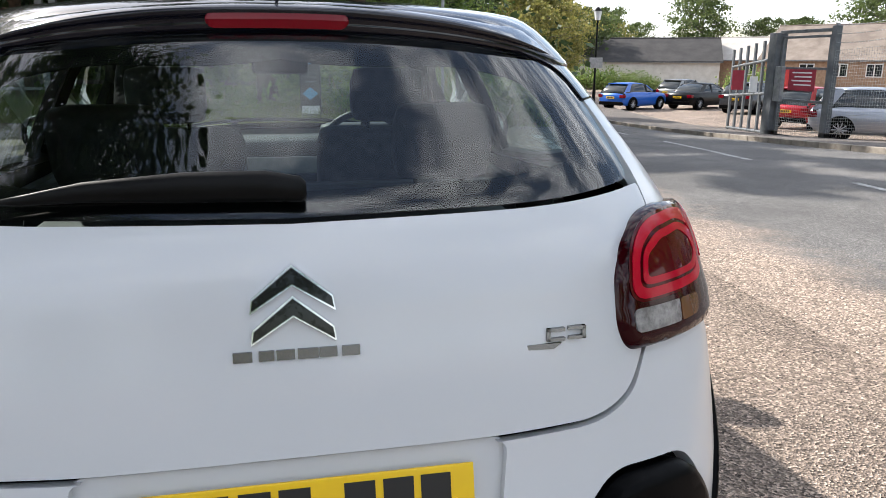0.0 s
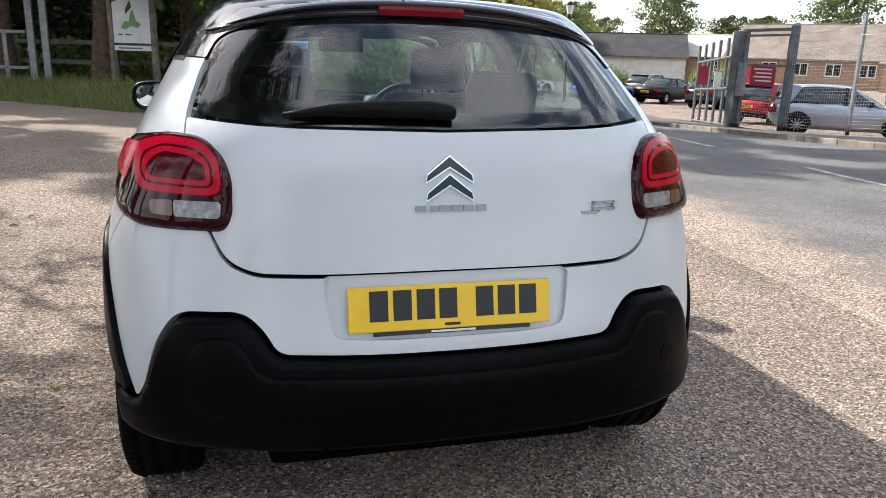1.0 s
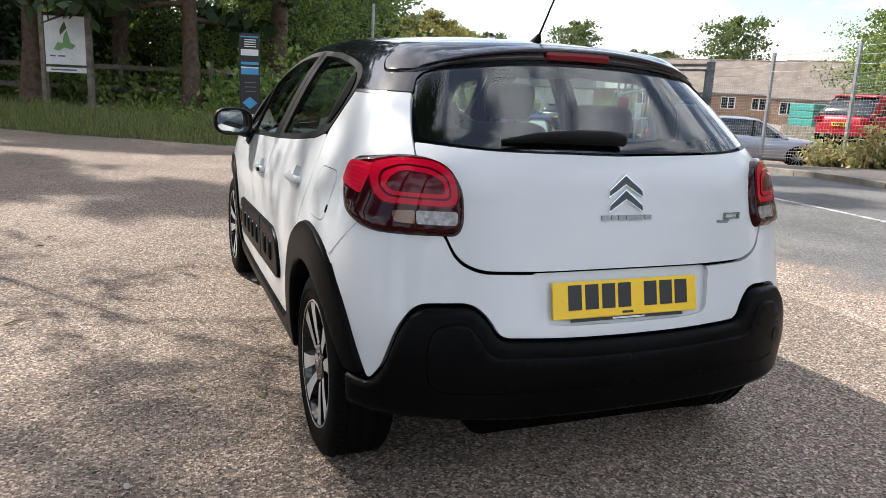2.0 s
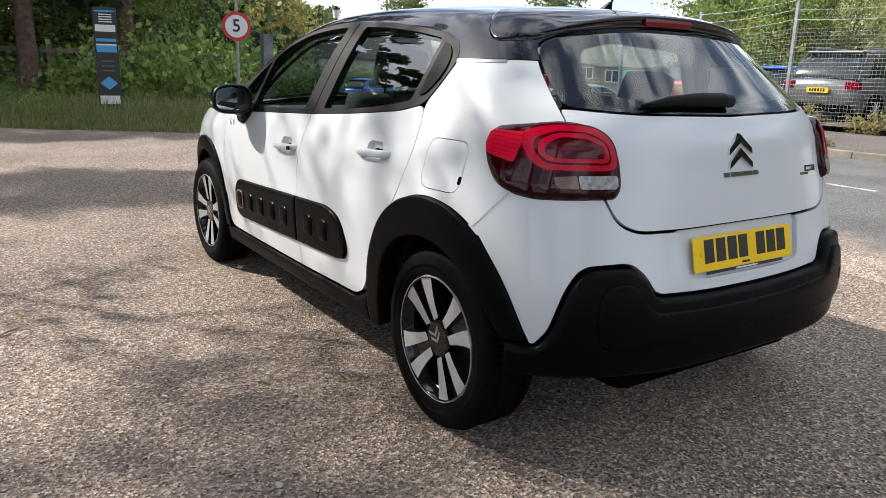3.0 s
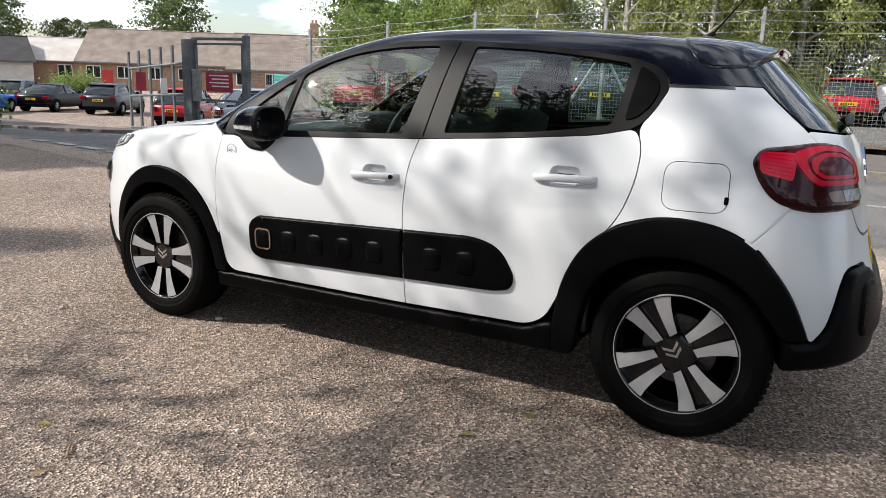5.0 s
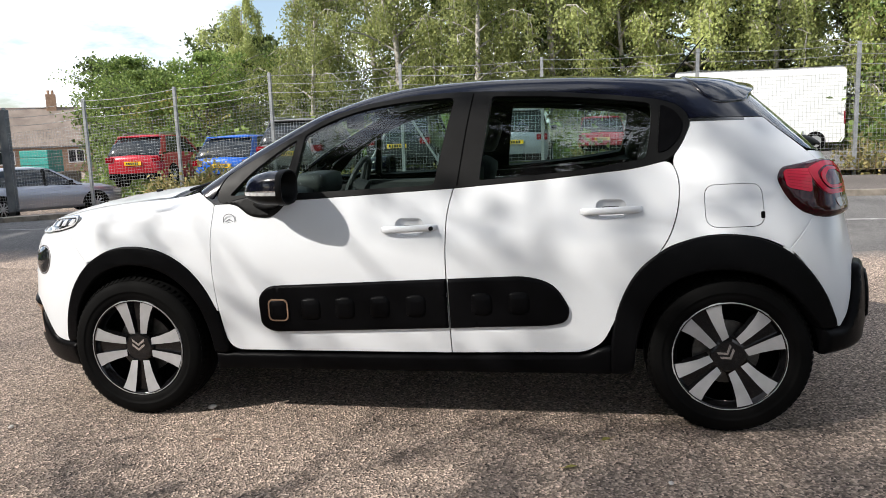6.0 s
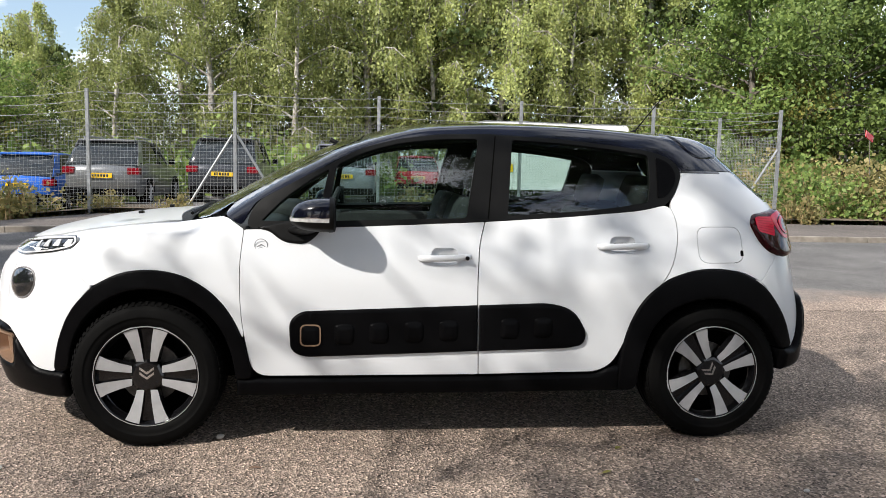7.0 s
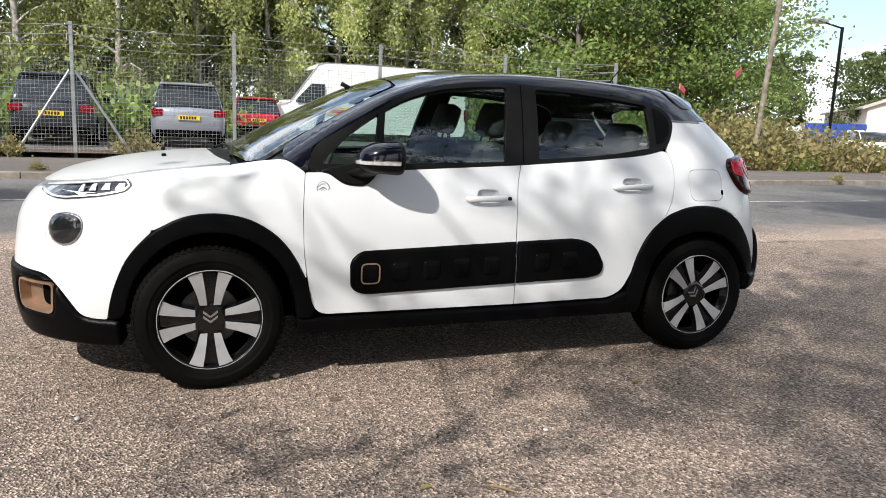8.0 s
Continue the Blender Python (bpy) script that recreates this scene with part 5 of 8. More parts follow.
def chipped(m, co, base0, base1, chip_dark, chip_light, chip_scale, patch_scale, most=0.95):
    """Colour of a worn surfacing: a binder in two tones with stone chips of many colours in it."""
    base = noise_mix(m, co, patch_scale, base0, base1, 0.35, 0.65, 8.0)
    vor = node(m, "ShaderNodeTexVoronoi", Scale=chip_scale)
    link(m, co, vor.inputs["Vector"])
    sep = node(m, "ShaderNodeSeparateColor")
    link(m, vor.outputs["Color"], sep.inputs[0])
    chips = node(m, "ShaderNodeValToRGB")
    e = chips.color_ramp.elements
    e[0].position, e[0].color = 0.0, (*chip_dark, 1)
    e[1].position, e[1].color = 1.0, (*chip_light, 1)
    mid = chips.color_ramp.elements.new(0.6)
    mid.color = (*[(a * 0.6 + c * 0.4) for a, c in zip(chip_dark, chip_light)], 1)
    link(m, sep.outputs[0], chips.inputs["Fac"])
    fac = node(m, "ShaderNodeTexNoise", Scale=chip_scale * 0.35, Detail=3.0)
    link(m, co, fac.inputs["Vector"])
    fr = node(m, "ShaderNodeMapRange")
    for k, v in (("From Min", 0.38), ("From Max", 0.62), ("To Min", 0.30), ("To Max", most)):
        fr.inputs[k].default_value = v
    link(m, fac.outputs["Fac"], fr.inputs["Value"])
    mx = node(m, "ShaderNodeMix")
    mx.data_type = "RGBA"
    link(m, fr.outputs["Result"], mx.inputs[0])
    link(m, base, mx.inputs[6])
    link(m, chips.outputs["Color"], mx.inputs[7])
    big = noise_mix(m, co, 0.55, (0.80, 0.79, 0.78), (1.12, 1.10, 1.08), 0.35, 0.68, 4.0)
    mul = node(m, "ShaderNodeMix")
    mul.data_type, mul.blend_type = "RGBA", "MULTIPLY"
    mul.inputs[0].default_value = 1.0
    link(m, mx.outputs[2], mul.inputs[6])
    link(m, big, mul.inputs[7])
    return mul.outputs[2], vor.outputs["Distance"]


def aggregate(name, tones, rough=0.9, bump=0.6, fray=None):
    """Worn surfacing with chips; fray: the tones into which it wears away, ragged, where the mesh's 'worn' value falls to nought."""
    m = principled(name, tones[0], rough, spec=0.3)
    b = m.node_tree.nodes["Principled BSDF"]
    co = node(m, "ShaderNodeTexCoord").outputs["Object"]
    color, height = chipped(m, co, *tones)
    if fray:
        other, _ = chipped(m, co, *fray)
        at = node(m, "ShaderNodeAttribute")
        at.attribute_name = "worn"
        nz = node(m, "ShaderNodeTexNoise", Scale=1.3, Detail=9.0, Roughness=0.68)
        link(m, co, nz.inputs["Vector"])
        add = node(m, "ShaderNodeMath")
        link(m, at.outputs["Fac"], add.inputs[0])
        link(m, nz.outputs["Fac"], add.inputs[1])
        rg = node(m, "ShaderNodeMapRange")
        rg.inputs["From Min"].default_value, rg.inputs["From Max"].default_value = 0.72, 1.12
        link(m, add.outputs[0], rg.inputs["Value"])
        mx = node(m, "ShaderNodeMix")
        mx.data_type = "RGBA"
        link(m, rg.outputs["Result"], mx.inputs[0])
        link(m, other, mx.inputs[6])
        link(m, color, mx.inputs[7])
        color = mx.outputs[2]
    link(m, color, b.inputs["Base Color"])
    bp = node(m, "ShaderNodeBump", Strength=bump, Distance=0.012)
    link(m, height, bp.inputs["Height"])
    bp2 = node(m, "ShaderNodeBump", Strength=0.5, Distance=0.02)
    nb = node(m, "ShaderNodeTexNoise", Scale=9.0, Detail=6.0)
    link(m, co, nb.inputs["Vector"])
    link(m, nb.outputs["Fac"], bp2.inputs["Height"])
    link(m, bp2.outputs["Normal"], bp.inputs["Normal"])
    link(m, bp.outputs["Normal"], b.inputs["Normal"])
    return m


GRAVEL = ((0.152, 0.119, 0.097), (0.258, 0.202, 0.163), (0.012, 0.0092, 0.0078), (0.82, 0.65, 0.53), 112.0, 1.6)
ASPHALT = ((0.095, 0.093, 0.092), (0.140, 0.137, 0.135), (0.050, 0.048, 0.047), (0.27, 0.258, 0.25), 120.0, 1.1)
M_FORECOURT = aggregate("worn_gravel_tarmac", GRAVEL, 0.9, 1.0)
M_ROAD = aggregate("road_asphalt", ASPHALT, 0.9, 0.4, GRAVEL)
M_PAVE = aggregate("footway_asphalt", ((0.105, 0.092, 0.083), (0.138, 0.122, 0.110), (0.06, 0.052, 0.048), (0.22, 0.195, 0.178), 110.0, 1.4), 0.92, 0.3)
M_LOT = aggregate("car_park_asphalt", ASPHALT, 0.9, 0.3)
M_KERB = varied("concrete_kerb", (0.15, 0.128, 0.105), (0.26, 0.228, 0.19), 5.0, 0.9, 0.5, 90.0, 0.004, random_hue=0.12)
M_EARTH = varied("earth_and_litter", (0.060, 0.045, 0.030), (0.15, 0.115, 0.075), 3.0, 0.95, 0.6, 25.0, 0.03)
M_LINE = varied("worn_white_line", (0.17, 0.166, 0.16), (0.48, 0.47, 0.45), 9.0, 0.8, 0.3, 90.0, 0.002)


def sheet(name, xs, ys, height, mat, label="", category="", kind="structure"):
    """A ground sheet on a grid of uneven spacing."""
    verts = [(x, y, height(x, y)) for y in ys for x in xs]
    w = len(xs)
    faces = [(j * w + i, j * w + i + 1, (j + 1) * w + i + 1, (j + 1) * w + i) for j in range(len(ys) - 1) for i in range(w - 1)]
    ob = put(name, mesh_of(name, verts, faces), mat)
    return tagged(ob, label, category, "", kind)


far = [-1500, -600, -250, -120, -70, -45]
xs = far + list(np.arange(-32, 60.1, 2.0)) + [80, 130, 260, 700, 1500]
ys = far + list(np.arange(-32, 70.1, 2.0)) + [90, 140, 280, 700, 1500]
sheet("ground", xs, ys, lambda x, y: gz(x, y) - (0.0 if abs(x) < 70 and abs(y) < 80 else 0.5), M_FORECOURT, "worn brown gravelly tarmac forecourt with exposed stone chips", "ground")


def kerb_x(y):
    """Where the far kerb runs."""
    return float(np.interp(y, [-60, -14, -8, 7, 11, 16, 23, 30, 45], [12.5, 9.6, 9.15, 9.1, 9.6, 10.4, 11.6, 13.2, 17.0]))


def near_x(y):
    """The near edge of the carriageway, slightly uneven."""
    return float(np.interp(y, [-60, -10, -3, 5, 8, 11, 16, 30, 45], [5.0, 3.3, 3.1, 3.6, 3.9, 4.6, 5.4, 7.0, 9.5])) + 0.12 * noise.noise((0, y * 0.7, 3.0))


def band(name, ys, left, right, lift, mat, label, category, n=6, kind="structure"):
    rows = []
    for y in ys:
        a, b = left(y), right(y)
        rows.append([(a + (b - a) * i / n, y, gz(a + (b - a) * i / n, y) + lift) for i in range(n + 1)])
    verts = [v for r in rows for v in r]
    w = n + 1
    faces = [(j * w + i, j * w + i + 1, (j + 1) * w + i + 1, (j + 1) * w + i) for j in range(len(rows) - 1) for i in range(n)]
    return tagged(put(name, mesh_of(name, verts, faces), mat), label, category, "", kind)


YS = list(np.arange(-60, 46.1, 0.8))
# the carriageway thins out to nothing along its near edge, where it meets the gravelly forecourt
rows = []
ACROSS = (0.0, 0.35, 0.7, 1.1, 1.6, 2.4, 3.4, 4.6)
for y in YS:
    a, b = near_x(y) - 0.8, kerb_x(y)
    rows.append([(x, y, gz(x, y) + 0.003 + 0.010 * min(1, (x - a) / 1.6)) for x in [a + d for d in ACROSS if a + d < b - 0.3] + [b] * (1 + sum(a + d >= b - 0.3 for d in ACROSS))])
W = len(ACROSS) + 1
me = mesh_of("road", [v for r in rows for v in r], [(j * W + i, j * W + i + 1, (j + 1) * W + i + 1, (j + 1) * W + i) for j in range(len(rows) - 1) for i in range(W - 1)])
me.attributes.new("worn", "FLOAT", "POINT").data.foreach_set("value", [min(1.0, (v[0] - r[0][0]) / 1.9) for r in rows for v in r])
tagged(put("road", me, M_ROAD), "grey worn asphalt side road", "road", "", "structure")
band("pavement", YS, lambda y: kerb_x(y) + 0.12, lambda y: 12.75 if y < 17 else kerb_x(y) + 3, 0.11, M_PAVE, "brown-grey asphalt footway behind the kerb", "pavement")
band("verge_earth", list(np.arange(-13, 17, 0.8)), lambda y: 12.75, lambda y: 14.2, 0.215, M_EARTH, "dry earth strip under the fence", "ground")
band("car_park", list(np.arange(-12, 14.1, 0.8)), lambda y: 13.6, lambda y: 40.0, 0.20, M_LOT, "grey asphalt car park behind the fence", "ground", 10)
kerb = tagged(new("kerb"), "row of weathered concrete kerb stones", "kerb", "", "structure")
stone = None
y = -30.0
while y < 36:
    x0, x1 = kerb_x(y), kerb_x(y + 0.9)
    L = math.hypot(x1 - x0, 0.9)
    if stone is None:
        bm = box_mesh((0, 0.004, -0.10), (0.125, 0.910, 0.115), 0.012)
        ob = part("kerb_stone", bm, M_KERB, kerb)
        stone = ob.data
    else:
        ob = put("kerb_stone", stone, M_KERB, kerb)
    ob.matrix_basis = pose(x0, y, gz(x0, y), math.degrees(math.atan2(gz(x1, y + 0.9) - gz(x0, y), 0.9)), 0, -math.degrees(math.atan2(x1 - x0, 0.9)))
    y += 0.915
# centre dashes and give-way marks
for i, y0 in enumerate(np.arange(-27, 34, 5.8)):
    cx = lambda q: (near_x(q) + kerb_x(q)) / 2 - 0.1
    band("road_dash", list(np.linspace(y0, y0 + 3.6, 6)), lambda q: cx(q) - 0.05, lambda q: cx(q) + 0.05, 0.017, M_LINE, "worn white dash on the road", "road marking", 1)
for y0 in (7.6, 8.5, 9.4, 10.3, 11.2):
    band("edge_dash", [y0, y0 + 0.3, y0 + 0.6], lambda q: near_x(q) - 0.15, lambda q: near_x(q) + 0.03, 0.018, M_LINE, "worn white edge mark of the junction", "road marking", 1)

# ---- plants ----
def leaf_material(name, dark, light, through=0.42, rough=0.55):
    m = bpy.data.materials.new(name)
    m.use_nodes = True
    t = m.node_tree
    b = t.nodes["Principled BSDF"]
    geo = node(m, "ShaderNodeNewGeometry")
    ramp = node(m, "ShaderNodeValToRGB")
    e = ramp.color_ramp.elements
    e[0].color, e[1].color = (*dark, 1), (*light, 1)
    link(m, geo.outputs["Random Per Island"], ramp.inputs["Fac"])
    info = node(m, "ShaderNodeObjectInfo")
    hsv = node(m, "ShaderNodeHueSaturation")
    mr = node(m, "ShaderNodeMapRange")
    mr.inputs["To Min"].default_value, mr.inputs["To Max"].default_value = 0.8, 1.25
    link(m, info.outputs["Random"], mr.inputs["Value"])
    link(m, mr.outputs["Result"], hsv.inputs["Value"])
    link(m, ramp.outputs["Color"], hsv.inputs["Color"])
    link(m, hsv.outputs["Color"], b.inputs["Base Color"])
    b.inputs["Roughness"].default_value = rough
    b.inputs["Specular IOR Level"].default_value = 0.3
    tr = t.nodes.new("ShaderNodeBsdfTranslucent")
    link(m, hsv.outputs["Color"], tr.inputs["Color"])
    mix = t.nodes.new("ShaderNodeMixShader")
    mix.inputs[0].default_value = through
    link(m, b.outputs[0], mix.inputs[1])
    link(m, tr.outputs[0], mix.inputs[2])
    link(m, mix.outputs[0], t.nodes["Material Output"].inputs["Surface"])
    return m


M_BIRCH = leaf_material("birch_leaves", (0.225, 0.268, 0.100), (0.50, 0.53, 0.200), 0.50)
M_OAK = leaf_material("broad_leaves", (0.088, 0.146, 0.039), (0.254, 0.332, 0.088))
M_YELLOW = leaf_material("yellowing_leaves", (0.120, 0.135, 0.036), (0.340, 0.300, 0.085))
M_PINE = leaf_material("pine_needles", (0.021, 0.042, 0.016), (0.065, 0.098, 0.036), 0.2)
M_BRAMBLE = leaf_material("bramble_leaves", (0.115, 0.125, 0.045), (0.40, 0.33, 0.14))
# leaves of the unseen shade trees, kept dark for their reflections in the glass
M_SHADE = leaf_material("dark_unseen_leaves", (0.030, 0.050, 0.018), (0.085, 0.120, 0.042), 0.25)
M_FAR = leaf_material("distant_leaves", (0.050, 0.078, 0.026), (0.150, 0.190, 0.060))
M_FERN = leaf_material("fern_fronds", (0.078, 0.143, 0.026), (0.221, 0.312, 0.065))
M_GRASS = leaf_material("grass_blades", (0.074, 0.114, 0.028), (0.245, 0.255, 0.090), 0.3)
M_DRY = leaf_material("dry_stems", (0.20, 0.13, 0.06), (0.42, 0.30, 0.16), 0.2)
M_BARK = varied("pine_bark", (0.060, 0.040, 0.028), (0.15, 0.095, 0.065), 7.0, 0.95, 0.9, 22.0, 0.03)
M_BIRCHBARK = varied("birch_bark", (0.16, 0.14, 0.12), (0.50, 0.47, 0.43), 5.0, 0.85, 0.5, 30.0, 0.01)
M_GREYBARK = varied("grey_bark", (0.07, 0.06, 0.05), (0.15, 0.13, 0.11), 6.0, 0.95, 0.7, 25.0, 0.02)


def tube(bm_v, bm_f, pts, radii, sides=7):
    """Adds a tapering tube along points to vertex and face lists."""
    base = len(bm_v)
    for i, (p, r) in enumerate(zip(pts, radii)):
        d = Vector(pts[min(i + 1, len(pts) - 1)]) - Vector(pts[max(i - 1, 0)])
        q = d.to_track_quat("Z", "Y")
        for k in range(sides):
            a = 2 * math.pi * k / sides
            bm_v.append(Vector(p) + q @ Vector((math.cos(a) * r, math.sin(a) * r, 0)))
    for i in range(len(pts) - 1):
        for k in range(sides):
            a, b = base + i * sides + k, base + i * sides + (k + 1) % sides
            bm_f.append((a, b, b + sides, a + sides))


def leaves_mesh(name, centres, size, rng, droop=0.0, long=1.5):
    """Many small bent leaves round the given centres."""
    n = len(centres)
    c = np.array(centres)
    a = rng.normal(size=(n, 3))
    a[:, 2] -= droop * 2
    a /= np.linalg.norm(a, axis=1)[:, None]
    b = np.cross(a, rng.normal(size=(n, 3)))
    b /= np.linalg.norm(b, axis=1)[:, None]
    nn = np.cross(a, b)
    s = (size * rng.uniform(0.55, 1.35, n))[:, None]
    p0, p1 = c - a * s * long * 0.5, c + a * s * long * 0.5
    q0, q1 = c + b * s * 0.5 + nn * s * 0.12, c - b * s * 0.5 + nn * s * 0.12
    v = np.stack([p0, q0, p1, q1], 1).reshape(-1, 3)
    f = np.arange(4 * n).reshape(-1, 4)
    me = bpy.data.meshes.new(name)
    me.vertices.add(4 * n)
    me.vertices.foreach_set("co", v.ravel())
    me.loops.add(4 * n)
    me.loops.foreach_set("vertex_index", f.ravel())
    me.polygons.add(n)
    me.polygons.foreach_set("loop_start", np.arange(0, 4 * n, 4))
    me.polygons.foreach_set("loop_total", np.full(n, 4))
    me.update()
    me.validate()
    return me


def build_tree(name, label, seed, height, spread, trunk_r, leaf_mat, bark, n_leaf, leaf_size, kind="round", low=0.25):
    rng = np.random.default_rng(seed)
    t = tagged(new(name), label, "tree")
    v, f, cents = [], [], []
    lean = rng.normal(size=2) * 0.03 * height
    trunk = [(lean[0] * s * s + 0.06 * height * 0.1 * math.sin(5 * s + seed), lean[1] * s * s, height * 0.93 * s) for s in np.linspace(0, 1, 9)]
    tube(v, f, trunk, [trunk_r * (1 - 0.9 * s) * (1.35 if s == 0 else 1) for s in np.linspace(0, 1, 9)], 9)
    n_limb = 26 if kind != "pine" else 30
    for i in range(n_limb):
        s = low + (0.97 - low) * (i + rng.uniform(0, 1)) / n_limb
        k = s * 8
        j = min(int(k), 7)
        o = np.array(trunk[j]) * (1 - (k - j)) + np.array(trunk[j + 1]) * (k - j)
        az = i * 2.4 + rng.uniform(-0.5, 0.5)
        prof = math.sin(math.pi * min(1, (s - low) / (1 - low) * 0.80 + 0.20)) ** 0.7 if kind != "pine" else (1.15 - s) * 1.1
        L = spread * max(0.18, prof) * rng.uniform(0.65, 1.15)
        rise = {"round": 0.55, "birch": 0.65, "pine": 0.05}[kind]
        pts = []
        for q in np.linspace(0, 1, 6):
            zz = L * rise * q - (L * 0.55 * q ** 3 if kind == "birch" else L * 0.25 * q ** 2)
            pts.append(o + np.array([math.cos(az + 0.25 * q) * L * q, math.sin(az + 0.25 * q) * L * q, zz]) + rng.normal(size=3) * 0.03 * L * q)
        r0 = trunk_r * (1 - 0.85 * s) * 0.42
        tube(v, f, pts, [r0 * (1 - 0.85 * q) + 0.006 for q in np.linspace(0, 1, 6)], 5)
        # twigs with clumps of leaves
        m = int(n_leaf / n_limb)
        n_tw = 9
        for w in range(n_tw):
            q = rng.uniform(0.25, 1.0)
            jj = min(int(q * 5), 4)
            root = pts[jj] * (1 - (q * 5 - jj)) + pts[jj + 1] * (q * 5 - jj)
            dirn = rng.normal(size=3)
            dirn[2] = abs(dirn[2]) * (0.6 if kind != "birch" else 0.1)
            dirn /= np.linalg.norm(dirn)
            tl = L * rng.uniform(0.18, 0.42)
            if kind == "birch":   # hanging strands
                tip = root + dirn * tl * 0.5 + np.array([0, 0, -1.0]) * height * rng.uniform(0.05, 0.16)
            else:
                tip = root + dirn * tl
            mid = (root + tip) / 2 + rng.normal(size=3) * 0.06 * tl + np.array([0, 0, 0.12 * tl])
            tube(v, f, [root, mid, tip], [0.012 + r0 * 0.15, 0.008, 0.004], 3)
            tt = rng.uniform(0.1, 1.05, (m // n_tw, 1))
            base = root * (1 - tt) ** 2 + 2 * mid * tt * (1 - tt) + tip * tt * tt
            spr = 0.11 * L if kind != "birch" else 0.055 * L
            cents.append(base + rng.normal(size=base.shape) * (spr + 0.05) * np.array([1, 1, 0.7 if kind != "pine" else 0.35]))
    put("trunk", mesh_of("trunk", v, f), bark, t)
    put("crown", leaves_mesh("crown", np.concatenate(cents), leaf_size, rng, 0.5 if kind == "birch" else 0.1), leaf_mat, t)
    return t


def plant(tree, x, y, s=1.0, turn=0.0, z=None, first=[]):
    m = pose(x, y, gz(x, y) - 0.05 if z is None else z, 0, 0, turn)
    if tree.name in first:
        ob = copy_thing(tree, m)
    else:
        first.append(tree.name)
        ob = tree
        ob.matrix_basis = m
    ob.scale = (s, s, s)
    return ob


birch_a = build_tree("birch_tree", "tall birch with pale bark and drooping light green leaves", 3, 12.5, 3.0, 0.17, M_BIRCH, M_BIRCHBARK, 30000, 0.074, "birch", 0.12)
birch_b = build_tree("birch_tree", "slender birch with hanging yellow-green foliage", 8, 11.0, 2.6, 0.14, M_BIRCH, M_BIRCHBARK, 27000, 0.074, "birch", 0.10)
oak_a = build_tree("broadleaf_tree", "broad dark green tree behind the car park", 21, 10.0, 4.2, 0.26, M_OAK, M_GREYBARK, 14500, 0.115, "round", 0.14)
oak_b = build_tree("broadleaf_tree", "dense mid-green tree at the edge of the wood", 34, 8.5, 3.8, 0.2, M_OAK, M_GREYBARK, 13000, 0.110, "round", 0.06)
oak_dark = build_tree("broadleaf_tree", "dense dark green tree behind the brambles", 63, 9.5, 4.0, 0.22, M_OAK, M_GREYBARK, 16000, 0.115, "round", 0.05)
oak_far = build_tree("broadleaf_tree", "rounded green tree in the distance", 21, 10.0, 4.2, 0.26, M_FAR, M_GREYBARK, 7500, 0.205, "round", 0.14)
yel_a = build_tree("broadleaf_tree", "tree with yellowing early autumn leaves", 55, 8.0, 3.2, 0.18, M_YELLOW, M_GREYBARK, 9000, 0.15, "round", 0.1)
pine_a = build_tree("pine_tree", "tall pine with reddish-brown trunk and dark needles", 13, 17.0, 3.8, 0.34, M_PINE, M_BARK, 5000, 0.27, "pine", 0.33)
pine_b = build_tree("pine_tree", "dark pine with low bare branches", 77, 14.0, 3.4, 0.24, M_PINE, M_BARK, 4800, 0.255, "pine", 0.20)

rng = np.random.default_rng(5)
# birch belt behind the car park east of the road
for i, (x, y, s) in enumerate(((26, 14.5, .72), (24.5, 10.5, .85), (25.5, 7.2, 1.0), (24.6, 4.0, 1.02), (27.4, 1.2, 1.08), (27.6, -1.6, 1.0), (28.2, -4.4, 1.06), (27.4, -7.2, 1.0), (27.8, -10.6, 1.1), (27.5, -15.5, 1.1),
                               (29, 9, 1.05), (29.5, 3, 1.1), (29, -3, 1.15), (28.5, -9, 1.12))):
    plant((birch_a, birch_b)[i % 2], x, y, s, 47 * i)
for i, (x, y, s) in enumerate(((27, 19.5, .66), (24, 17.0, .66), (23.6, 14.4, .60), (30, 22, .7), (31, 16, .8), (28, 12, .75), (30, -13, 1.1), (31, -6, 1.1), (31, 0, 1.1), (31, 6, 1.0), (40, -49, .8), (52, -52, .9))):
    plant(oak_far if x > 29 else (oak_a, oak_b)[i % 2], x, y, s, 61 * i)
for i, (x, y, s) in enumerate(((24.5, 15.4, .62), (29, 18.8, .72), (22.8, -14.5, .7))):
    plant(yel_a, x, y, s, 80 * i)
for i, (x, y, s) in enumerate(((22.6, -13.0, .95), (22.0, -16.2, .95), (21.8, -19.0, 0.85), (25, -21, 1.0), (25.5, -16.8, 1.1))):
    plant(oak_dark, x, y, s, 57 * i)
# distant trees beyond the roofs
for i, (x, y, s) in enumerate(((66, 109.6, 1.22), (79.3, 87.1, 1.25), (73.6, 104.6, .84), (77.6, 101.7, .84), (36, 86, .8), (24, 80, .85), (40, 92, .8), (15, 56, .9), (8, 52, .95), (30, 84, .7), (80, 50, 1.0), (11, 60, .9), (49, 108, .95), (58, 116, .8), (92, 104, .85), (84, 108, .8))):
    plant(oak_far, x, y, s * 1.16, 33 * i)
for i, (x, y, s) in enumerate(((19, 54, 1.05), (23.5, 62, 1.0), (16, 48, .9), (28, 74, 1.1), (38, 97, 1.45), (45, 101, 1.2))):
    plant(yel_a, x, y, s, 70 * i)
